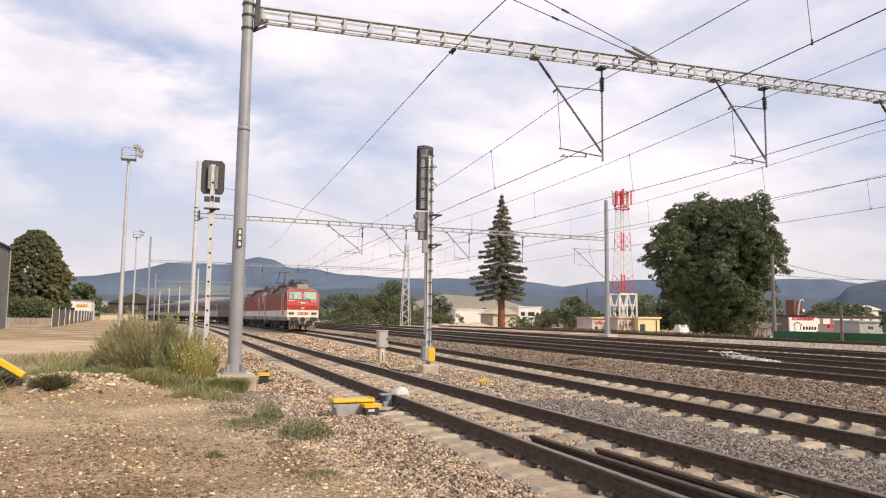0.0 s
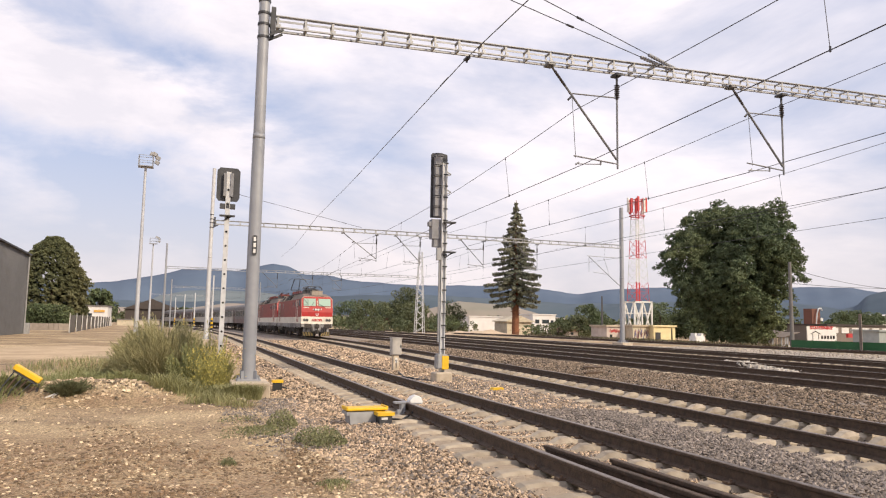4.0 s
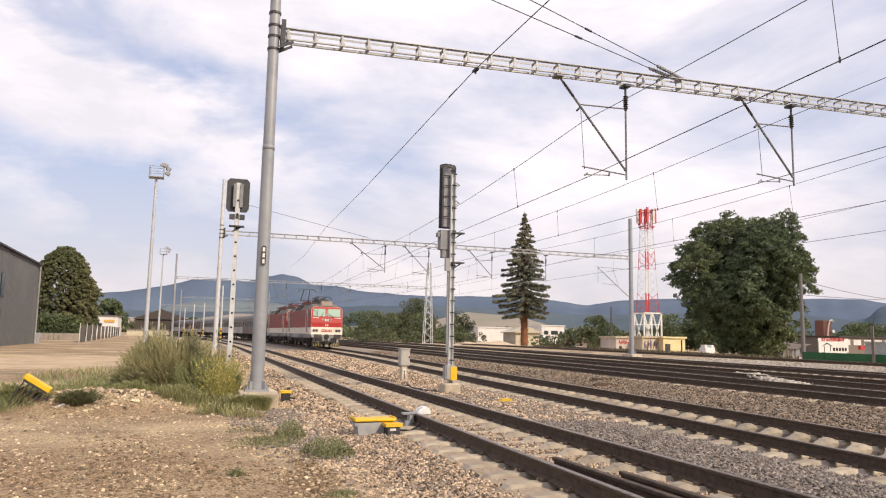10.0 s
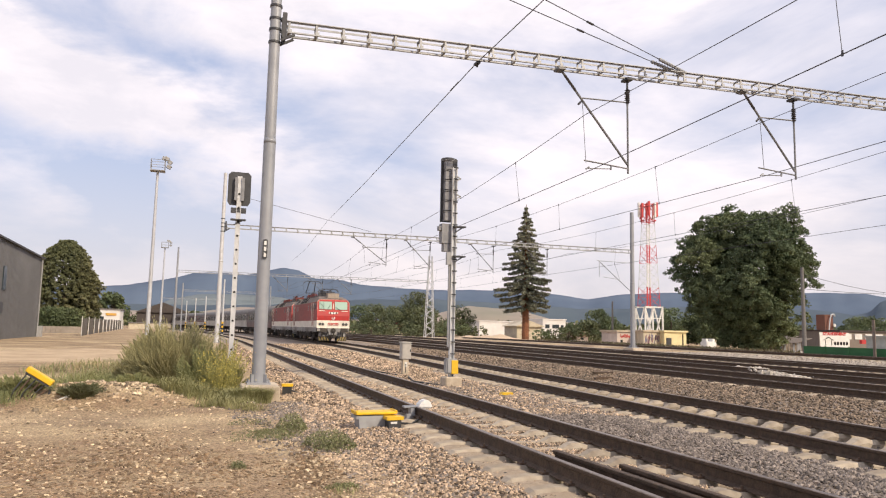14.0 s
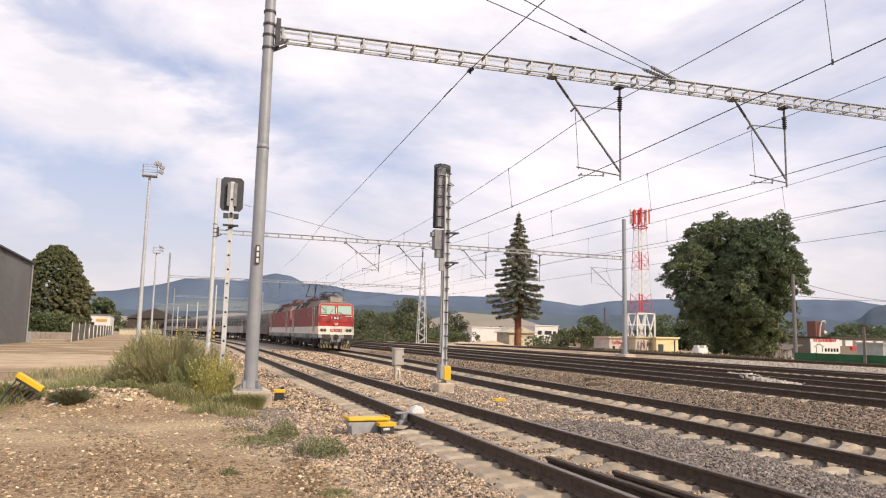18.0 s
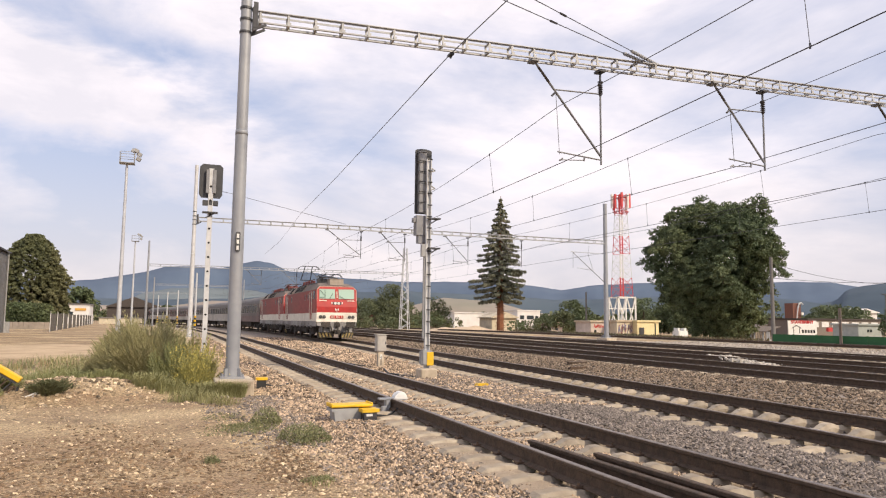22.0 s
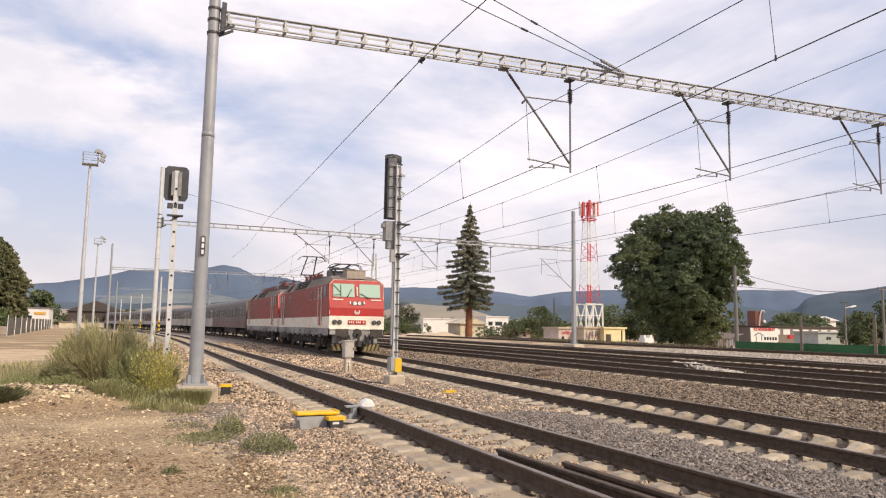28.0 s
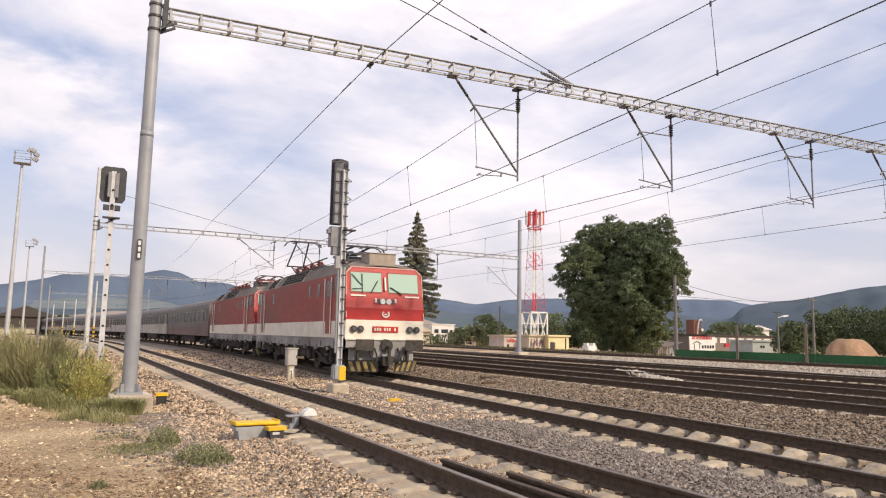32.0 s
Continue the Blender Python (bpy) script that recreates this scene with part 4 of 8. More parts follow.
        pg = ends("snow_plough", plough, "hazard_black", lo, "black and dirty yellow striped plough")
        def stripes(bm, s=s):
            for i in range(4):
                x = s * (0.34 + i * 0.22)
                pts = [(x, 0.14), (x + s * 0.12, 0.14), (x + s * 0.12 + 0.12 * s, 0.47), (x + 0.12 * s, 0.47)]
                bm.faces.new([bm.verts.new((px, yv(px) - (pz - 0.12) * 0.13 - 0.012, pz)) for px, pz in pts])
        ends("stripes", stripes, "hazard_yellow", pg)
    # roof gear
    bm = B()
    box(bm, (0.06, 1.2, 3.98), (1.0, 0.9, 0.46))
    box(bm, (0.06, 1.2, 4.22), (1.06, 0.96, 0.04))
    bmesh.ops.bevel(bm, geom=bm.edges[:], offset=0.02, segments=1, affect="EDGES")
    part("roof_box", bm, "box_beige", lo, "dusty beige box on the cab roof")
    for i in range(7):
        bm = B()
        y = 6.4 + i * 0.62
        x = -0.72 + 0.3 * (i % 2)
        tube(bm, (x, y, 3.9), (x, y, 4.42), 0.08, 0.05, 8)
        for j in range(4):
            tube(bm, (x, y, 4.05 + 0.09 * j), (x, y, 4.09 + 0.09 * j), 0.12, seg=8)
        part("roof_insulator", bm, "copper_red", lo)
    bm = B()
    box(bm, (0.1, 8.0, 4.02), (1.7, 4.6, 0.3))
    tube(bm, (-0.72, 5.2, 4.42), (-0.5, 11.5, 4.42), 0.03)
    for i in range(16):
        box(bm, (-1.0, 4.2 + i * 0.55, 3.95), (0.16, 0.3, 0.12))
    box(bm, (-0.2, 3.4, 4.12), (1.3, 0.5, 0.4))
    tube(bm, (0.5, 7.4, 4.15), (0.5, 9.0, 4.15), 0.22, seg=10)
    part("roof_gear", bm, "dark_steel", lo)
    pantograph(lo, 3.9, False, 4.2, "dark_steel" if raised else "copper_red")
    pantograph(lo, 12.6, raised, 3.95)
    # running gear
    bm = B()
    box(bm, (0, LEN / 2, 0.72), (2.3, 4.2, 0.5))
    for s in (-1, 1):
        for y in (6.6, 7.6, 8.7, 9.6):
            tube(bm, (s * 1.0, y - 0.35, 0.6), (s * 1.0, y + 0.35, 0.6), 0.2, seg=10)
    part("underfloor_gear", bm, "bogie", lo)
    bogie_part(lo, 4.0, wheels, 3.2, 0.62)
    bogie_part(lo, LEN - 4.0, wheels, 3.2, 0.62)
    return lo


def coach(upper, lower, label, split=2.05):
    co = empty("passenger_coach", pose(0, 0, 0), label, "railway coach", "coaches of the train")
    L = 24.1
    for name, z0, z1, m in (("lower_body", 1.0, split, lower), ("upper_body", split, 3.15, upper)):
        bm = B()
        sweep(bm, [(-1.41, z0), (1.41, z0), (1.41, z1), (-1.41, z1)], [((0, 0.2, 0), (1, 0, 0), (0, 0, 1)), ((0, L, 0), (1, 0, 0), (0, 0, 1))])
        part(name, bm, m, co)
    bm = B()
    prof = [(1.42 * math.cos(math.radians(a)), 3.15 + 0.85 * math.sin(math.radians(a)) ** 0.8) for a in range(0, 181, 15)]
    sweep(bm, prof, [((0, 0.2, 0), (1, 0, 0), (0, 0, 1)), ((0, L, 0), (1, 0, 0), (0, 0, 1))])
    part("roof", bm, "coach_roof", co, "dusty grey rounded roof")
    fr = mesh_of("window_frame", (lambda b: (box(b, (0, 0, 0), (0.04, 1.28, 0.98)), b)[1])(B()), "loco_grey")
    gl = mesh_of("pane", (lambda b: (box(b, (0, 0, 0), (0.05, 1.16, 0.86)), b)[1])(B()), "side_glass")
    for s in (-1, 1):
        for i in range(10):
            w = new("window", fr)
            w.location, w.parent = (s * 1.405, 3.0 + i * 2.0, 2.52), co
            g = new("pane", gl)
            g.parent, g.location = w, (s * 0.008, 0, 0)
        for y in (1.1, L - 1.0):
            bm = B()
            box(bm, (s * 1.408, y, 2.05), (0.04, 0.85, 2.0))
            d = part("door", bm, lower, co)
            bm = B()
            box(bm, (s * 1.425, y, 2.5), (0.03, 0.5, 0.7))
            part("pane", bm, "side_glass", d)
    for y in (0.1, L + 0.1):
        bm = B()
        box(bm, (0, y, 2.05), (0.95, 0.24, 2.2))
        part("gangway", bm, "black_plastic", co)
        for s in (-1, 1):
            bm = B()
            tube(bm, (s * 0.88, y - 0.1, 1.03), (s * 0.88, y + 0.1, 1.03), 0.2, seg=12)
            part("buffer", bm, "bogie", co)
    bm = B()
    box(bm, (0, L / 2, 0.75), (2.2, 8.0, 0.5))
    box(bm, (0.4, L / 2 - 5.5, 0.7), (1.6, 1.6, 0.5))
    part("underfloor_gear", bm, "bogie", co)
    ws = []
    bogie_part(co, 3.2, ws, 2.5, 0.46)
    bogie_part(co, L - 3.2, ws, 2.5, 0.46)
    return co


WHEELS = []
loco_a = loco(True, WHEELS, "red and cream electric locomotive with a raised rear pantograph")
loco_b = loco(False, [], "second red and cream electric locomotive, its pantographs lowered")
coach_a = coach("coach_grey", "coach_brown", "dull grey and maroon-brown passenger coach behind the locomotives", 1.7)
coach_b = coach("coach_grey", "coach_cream", "grey passenger coach with a cream lower band")
coach_c = coach("coach_maroon", "coach_cream", "maroon passenger coach with a cream lower band", 1.7)
coaches = [coach_a, coach_b, copy_thing(coach_b, pose(0, 0, 0)), coach_c, copy_thing(coach_b, pose(0, 0, 0)), copy_thing(coach_c, pose(0, 0, 0)), copy_thing(coach_c, pose(0, 0, 0))]


def chord_pose(y, length):
    """A vehicle whose two ends lie on the line, its front at y."""
    p0, p1 = Vector((line2(y), y, 0.122)), Vector((line2(y + length), y + length, 0.122))
    d = p1 - p0
    return Matrix.Translation(p0) @ Matrix.Rotation(math.atan2(d.y, d.x) - math.pi / 2, 4, "Z")


def front_at(t):
    """Where the train's front stands on its line at t seconds: it waits, then pulls away."""
    return float(np.interp(t, [r[0] for r in FRONT], [r[1] for r in FRONT]))


FRONT = [(0, 64.6), (4, 64.6), (8, 64.6), (9.5, 64.2), (11, 63.6), (12.5, 62.7), (14, 61.4), (16, 59.2), (18, 56.4), (20, 53.0), (22, 49.1), (24, 44.9), (26, 40.1), (28, 34.75), (29, 31.9), (30, 28.95), (31, 25.9), (32, 22.72)]


def motions():
    off = -0.15
    for ob, length in [(loco_a, 16.8), (loco_b, 16.8)] + [(c, 24.5) for c in coaches]:
        walk(ob, [(t, chord_pose(y + off, length)) for t, y in FRONT])
        off += length
    times = [0, 8] + [8 + 0.2 * k for k in range(1, 121)]
    for w in WHEELS:
        p = w.location.copy()
        walk(w, [(t, Matrix.Translation(p) @ Matrix.Rotation((FRONT[0][1] - front_at(t)) / 0.62, 4, "X")) for t in times])




# ---- wires ----
def strand(bm, pts, r=0.007, seg=5):
    for a, b in zip(pts, pts[1:]):
        tube(bm, a, b, r, seg=seg, caps=False)


def overhead(fn_x, z_c, z_m, spans, label, r=0.009, lift=0.0):
    """Messenger and contact wire over one track, hung from portal to portal, with droppers."""
    ov = empty("overhead_line", pose(0, 0, 0), label, "overhead line", "overhead lines")
    mes, con, drops = B(), B(), []
    for k, (y0, y1) in enumerate(spans):
        n = 14
        pm, pc = [], []
        for i in range(n + 1):
            u = i / n
            y = y0 + (y1 - y0) * u
            zc = z_c(y)
            sag = 4 * u * (1 - u) * (0.42 if k or not lift else 0.12) - lift * max(0.0, 16 - y)
            pm.append((fn_x(y), y, zc + z_m - sag * min(1.0, (y1 - y0) / 34)))
            pc.append((fn_x(y) + 0.2 * (2 * u - 1) * (-1) ** k, y, zc))
        strand(mes, pm, r)
        strand(con, pc, r * 1.15)
        for i in range(2, n - 1, 3):
            drops.append((pm[i], pc[i]))
    part("messenger_wire", mes, "wire", ov)
    part("contact_wire", con, "wire", ov)
    for a, b in drops:
        bm = B()
        strand(bm, [a, b], r * 0.7)
        tube(bm, Vector(b) + Vector((0, 0, -0.03)), Vector(b) + Vector((0, 0, 0.06)), 0.018, seg=5)
        tube(bm, Vector(a) + Vector((0, 0, -0.06)), Vector(a) + Vector((0, 0, 0.03)), 0.018, seg=5)
        part("dropper", bm, "wire", ov)
    return ov


SPANS = [(-22.0, 16.0), (16.0, 50.0), (50.0, 95.0), (95.0, 150.0), (150.0, 200.0)]
overhead(lambda y: 8.51 + 0.0519 * y - max(0.0, y - 60) ** 2 / 960, lambda y: 5.70 + 0.006 * max(0.0, 16 - y), 1.45, SPANS, "dark overhead contact wire hung above the train's track")
overhead(lambda y: line3(y) - 0.45, lambda y: 6.02 + 0.014 * max(0.0, 16 - y), 1.5, SPANS, "dark overhead contact wire hung above the middle track", lift=0.028)
overhead(lambda y: line4(y) + 1.1, lambda y: 6.15, 1.45, SPANS, "dark overhead contact wire hung above the fourth track")
overhead(lambda y: line5(y) + 0.9, lambda y: 6.15, 1.45, SPANS, "dark overhead contact wire hung above the fifth track")

fd = empty("feeder_cable", pose(0, 0, 0), "dark feeder cable slung under the portal beam with long insulators", "cable")
bm = B()
strand(bm, [(5.3, -6, 8.1), (6.05, 8, 7.92), (6.28, 16, 8.14), (7.2, 33, 8.3), (8.35, 50, 8.9), (10.0, 72, 9.2), (11.4, 95, 10.0)], 0.012)
part("conductor", bm, "wire", fd)
bm = B()
tube(bm, (6.28, 16, 8.16), (6.28, 16, 8.02), 0.035, 0.025)
box(bm, (6.28, 16, 8.11), (0.1, 0.24, 0.05))
part("clamp", bm, "dark_steel", fd)
bm = B()
tube(bm, (6.37, 17.6, 8.168), (6.41, 18.35, 8.176), 0.019)
part("insulator", bm, "insulator", fd)

for k, (x0, y0, dz) in enumerate(((5.9, 13.45, 0.0), (6.75, 13.3, 0.06))):
    an = empty("anchor_wire", pose(0, 0, 0), "dark anchor wire ending in rod insulators on the portal beam", "cable", "anchor wires")
    a = Vector((12.4 + 0.15 * k, 15.9, 8.62 + dz))
    d = (Vector((x0, y0, 8.62 + dz)) - a)
    bm = B()
    strand(bm, [a, a + d, a + d * 2.4], 0.011)
    part("conductor", bm, "wire", an)
    bm = B()
    for j in range(11):
        p = a + d.normalized() * (0.15 + j * 0.13)
        tube(bm, p, p + d.normalized() * 0.07, 0.055, 0.035, 8)
    part("insulator", bm, "galvanised", an, "grey rod insulator")
    bm = B()
    p = a + d.normalized() * (4.3 + 0.2 * k)
    tube(bm, p, p + d.normalized() * 0.24, 0.026, seg=6)
    part("splice", bm, "dark_steel", an)

an = empty("anchor_wire", pose(0, 0, 0), "thin anchor wire running down to the second portal beam", "cable", "anchor wires")
bm = B()
strand(bm, [(11.6, 50, 8.35), (2.0, 50.5, 10.4)], 0.014)
part("conductor", bm, "wire", an)


# ---- further portals ----
g3 = empty("portal_gantry", pose(0, G3Y, 0), "pale lattice catenary portal far down the line", "catenary portal", "catenary portals")
round_pole(g3, -2.7, 0, 0.0, 11.0, 0.15, 0.1, 10)
beam_parts(g3, -2.6, 30.2, 0, 8.0, cheap=True, panel=1.2)
for sx in (-0.45, 0.45):
    for sy in (-0.3, 0.3):
        bm = B()
        bar(bm, (30.7 + sx * 1.4, sy * 1.4, 0), (30.7 + sx * 0.5, sy * 0.5, 11.6), 0.09)
        part("mast_leg", bm, "pale_steel", g3)
bm = B()
for k in range(14):
    z0, z1 = 0.3 + k * 0.78, 0.3 + (k + 1) * 0.78
    w0, w1 = 0.63 - 0.40 * z0 / 11.6, 0.63 - 0.40 * z1 / 11.6
    s = 1 if k % 2 else -1
    for sy in (-1, 1):
        bar(bm, (30.7 + s * w0, sy * w0 * 0.66, z0), (30.7 - s * w1, sy * w1 * 0.66, z1), 0.05)
part("lacing", bm, "pale_steel", g3)
for x in (11.0, 15.6, 19.5):
    support(g3, x, 0, 7.8, 5.9, 1.9)
for y, xa, xb in ((150.0, -3.0, 14.0), (200.0, -9.0, 6.0)):
    g = empty("portal_gantry", pose(0, y, 0), "pale catenary portal in the distance by the station", "catenary portal", "catenary portals")
    round_pole(g, xa, 0, -0.1, 9.5, 0.15, 0.12, 8)
    round_pole(g, xb, 0, -0.1, 9.5, 0.15, 0.12, 8)
    beam_parts(g, xa, xb, 0, 8.0, cheap=True, panel=2.0)


# ---- light masts ----
mat("mast_steel", (0.52, 0.535, 0.56), (0.45, 0.46, 0.485), 3.0, 0.5, 0.15, c3=(0.40, 0.405, 0.42))
mat("signal_grey", (0.25, 0.25, 0.26), (0.19, 0.19, 0.20), 9.0, 0.6, 0.1)
def light_mast(x, y, h, label):
    lm = empty("light_mast", pose(x, y, -0.1), label, "light mast", "light masts")
    bm = B()
    tube(bm, (0, 0, 0), (0, 0, h), 0.2, 0.11, 14, False)
    part("pole", bm, "mast_steel", lm, smooth=True)
    bm = B()
    box(bm, (0, 0, h), (1.3, 1.1, 0.06))
    for sx in (-0.6, 0.6):
        for sy in (-0.5, 0.5):
            tube(bm, (sx, sy, h), (sx, sy, h + 1.0), 0.03, seg=6)
    for z in (0.5, 1.0):
        for sy in (-0.5, 0.5):
            bar(bm, (-0.6, sy, h + z), (0.6, sy, h + z), 0.04)
        for sx in (-0.6, 0.6):
            bar(bm, (sx, -0.5, h + z), (sx, 0.5, h + z), 0.04)
    part("platform", bm, "galvanised", lm, "platform with railing")
    for sx, sy, sz in ((0.75, -0.4, 1.15), (1.0, 0.2, 0.95), (0.5, 0.4, 1.3), (0.95, -0.1, 0.45)):
        bm = B()
        box(bm, (sx, sy, h + sz), (0.4, 0.45, 0.3), Matrix.Rotation(radians(28), 3, "Y"))
        part("floodlight", bm, "grey_paint", lm)
    return lm


light_mast(-4.22, 70, 15.6, "tall grey steel light mast with a floodlight platform")
light_mast(-6.34, 140, 15.4, "grey steel light mast further down the yard")


# ---- line masts in the distance, with striped feet ----
def line_mast(x, y, h, foot=True):
    lm = empty("catenary_mast", pose(x, y, -0.1), "pale steel mast with black and yellow striped foot beside the track", "mast", "masts along the track")
    bm = B()
    tube(bm, (0, 0, 0), (0, 0, h), 0.14, 0.1, 10, False)
    part("pole", bm, "pale_steel", lm, smooth=True)
    if foot:
        for k in range(6):
            bm = B()
            tube(bm, (0, 0, 0.25 + 0.28 * k), (0, 0, 0.53 + 0.28 * k), 0.15, seg=10)
            part("stripe", bm, "yellow_paint" if k % 2 else "black_paint", lm)
    return lm


for px_x, yy, hh in ((3.39, 105, 7.9), (1.50, 150, 7.0), (-0.46, 165, 7.2), (-2.60, 185, 7.0), (-4.07, 200, 6.0)):
    line_mast(px_x, yy, hh)


# ---- signals, seen from behind ----
def signal_mast(parent, h, w=0.14, holes=False):
    """A pale channel mast with a row of dark rungs."""
    bm = B()
    for s in (-1, 1):
        box(bm, (s * w * 0.42, 0, h / 2), (0.02, 0.09, h))
    box(bm, (0, 0.03 if not holes else -0.03, h / 2), (w * 0.8, 0.015, h))
    part("mast", bm, "pale_steel", parent, "pale steel channel mast")
    if holes:
        # no holes are cut: black discs paint the dark inside of each
        for i in range(int((h - 0.6) / 0.48)):
            bm = B()
            tube(bm, (0, -0.05, 0.6 + i * 0.48), (0, 0.02, 0.6 + i * 0.48), 0.036, seg=10)
            part("hole", bm, "void", parent, "dark round hole")
        return
    n = int(h / 0.32)
    for i in range(n):
        bm = B()
        tube(bm, (-w * 0.3, -0.045, 0.5 + i * 0.32), (w * 0.62, -0.045, 0.5 + i * 0.32), 0.02, seg=6)
        part("rung", bm, "black_paint", parent)


s1 = empty("railway_signal", pose(6.55, 18.25, 0), "tall black multi-lamp railway signal seen from behind, on a pale mast", "railway signal", "railway signals")
bm = B()
box(bm, (0, 0, 0.0), (0.46, 0.46, 0.42))
bmesh.ops.bevel(bm, geom=bm.edges[:], offset=0.03, segments=1, affect="EDGES")
part("foundation", bm, "concrete", s1, "pale concrete block")
signal_mast(s1, 5.95)
bm = B()
pts = [(-0.24, 0), (0.24, 0), (0.24, 1.79), (0.21, 1.82), (0.06, 1.85), (-0.06, 1.85), (-0.21, 1.82), (-0.24, 1.79)]
sweep(bm, pts, [((-0.07, 0.30, 4.44), (1, 0, 0), (0, 0, 1)), ((-0.07, 0.26, 4.44), (1, 0, 0), (0, 0, 1))])
part("backboard", bm, "black_paint", s1, "black signal board with rounded top")
for i in range(6):
    bm = B()
    box(bm, (-0.14, 0.17, 4.58 + i * 0.29), (0.2, 0.18, 0.23))
    box(bm, (-0.14, 0.16, 4.715 + i * 0.29), (0.24, 0.2, 0.02))
    part("lamp_housing", bm, "signal_grey", s1, "dark grey lamp housing")
bm = B()
box(bm, (-0.13, 0.19, 4.10), (0.38, 0.26, 0.54))
box(bm, (-0.34, 0.17, 4.24), (0.12, 0.16, 0.12))
box(bm, (-0.12, 0.19, 3.72), (0.26, 0.2, 0.22))
part("relay_case", bm, "signal_grey", s1)
bm = B()
box(bm, (-0.14, 0.0, 3.4), (0.12, 0.1, 0.34))
part("junction_box", bm, "grey_paint", s1)
bm = B()
tube(bm, (-0.1, 0.02, 1.0), (-0.1, 0.02, 3.25), 0.035, seg=8)
part("conduit", bm, "grey_paint", s1)
for z in (4.28, 3.46):
    bm = B()
    box(bm, (0.14, -0.05, z), (0.34, 0.2, 0.035))
    bar(bm, (0.02, -0.05, z - 0.16), (0.26, -0.05, z), 0.03)
    part("foot_bracket", bm, "dark_steel", s1)
for z in (5.05, 5.55):
    bm = B()
    for a, b in (((0.0, -0.12, z), (0.14, -0.12, z + 0.06)), ((0.14, -0.12, z + 0.06), (0.0, -0.12, z + 0.14))):
        bar(bm, a, b, 0.03)
    part("clamp", bm, "grey_paint", s1)
bm = B()
box(bm, (-0.02, -0.02, 0.49), (0.32, 0.26, 0.40))
bmesh.ops.bevel(bm, geom=bm.edges[:], offset=0.03, segments=2, affect="EDGES")
bx_ = part("base_box", bm, "grey_paint", s1, "grey cable box at the mast foot")
bm = B()
box(bm, (0.05, -0.155, 0.47), (0.19, 0.02, 0.36))
bmesh.ops.bevel(bm, geom=bm.edges[:], offset=0.008, segments=1, affect="EDGES")
part("cover", bm, "yellow_paint", bx_, "yellow front cover")

s2 = empty("railway_signal", pose(1.13, 25.0, 0.05), "round-shouldered black railway signal seen from behind, on a pale mast", "railway signal", "railway signals")
bm = B()
box(bm, (0, 0, 0), (0.6, 0.6, 0.3))
part("foundation", bm, "concrete", s2, "pale concrete block")
signal_mast(s2, 6.5, 0.16, True)
bm = B()
pts = [(-0.38, 0.12), (-0.3, 0), (0.3, 0), (0.38, 0.12), (0.38, 1.06), (0.28, 1.16), (-0.28, 1.16), (-0.38, 1.06)]
sweep(bm, pts, [((0.0, 0.12, 5.5), (1, 0, 0), (0, 0, 1)), ((0.0, 0.07, 5.5), (1, 0, 0), (0, 0, 1))])
part("backboard", bm, "black_paint", s2, "black signal board")
bm = B()
box(bm, (0, 0.06, 5.32), (0.5, 0.2, 0.16))
part("lamp_case", bm, "black_paint", s2)
for s in (-1, 1):
    bm = B()
    box(bm, (s * 0.11, -0.02, 6.05), (0.1, 0.12, 0.8))
    part("lamp_housing", bm, "signal_grey", s2)
bm = B()
box(bm, (0, -0.06, 4.98), (0.5, 0.25, 0.04))
bar(bm, (-0.15, -0.06, 4.8), (0.15, -0.06, 4.96), 0.03)
part("foot_bracket", bm, "dark_steel", s2)

# ---- lineside boxes ----
mat("cabinet_grey", (0.50, 0.47, 0.42), (0.42, 0.39, 0.35), 6.0, 0.6, c3=(0.32, 0.29, 0.25), big=0.6)
cb = empty("relay_cabinet", pose(6.62, 23.0, 0), "small pale grey metal relay cabinet on a concrete post", "cabinet")
bm = B()
box(bm, (0, 0, 0.2), (0.19, 0.19, 0.7))
part("post", bm, "concrete", cb)
bm = B()
box(bm, (0, 0, 0.72), (0.33, 0.28, 0.54))
bmesh.ops.bevel(bm, geom=bm.edges[:], offset=0.015, segments=1, affect="EDGES")
part("body", bm, "cabinet_grey", cb)
bm = B()
box(bm, (0, -0.145, 0.72), (0.28, 0.02, 0.48))
dd = part("door", bm, "cabinet_grey", cb)
bm = B()
box(bm, (0.13, -0.172, 0.74), (0.03, 0.02, 0.08))
part("handle", bm, "dark_steel", dd)
bm = B()
box(bm, (0, 0, 1.005), (0.37, 0.33, 0.03))
part("lid", bm, "cabinet_grey", cb)
bm = B()
bar(bm, (0, -0.1, 0.02), (0, -0.1, 0.3), 0.02, 0.025)
bar(bm, (0, -0.1, 0.3), (-0.03, -0.1, 0.26), 0.02, 0.02)
part("mark", bm, "black_paint", cb)
bm = B()
box(bm, (0, -0.1, 0.28), (0.08, 0.01, 0.16))
part("notice", bm, "white_paint", cb)


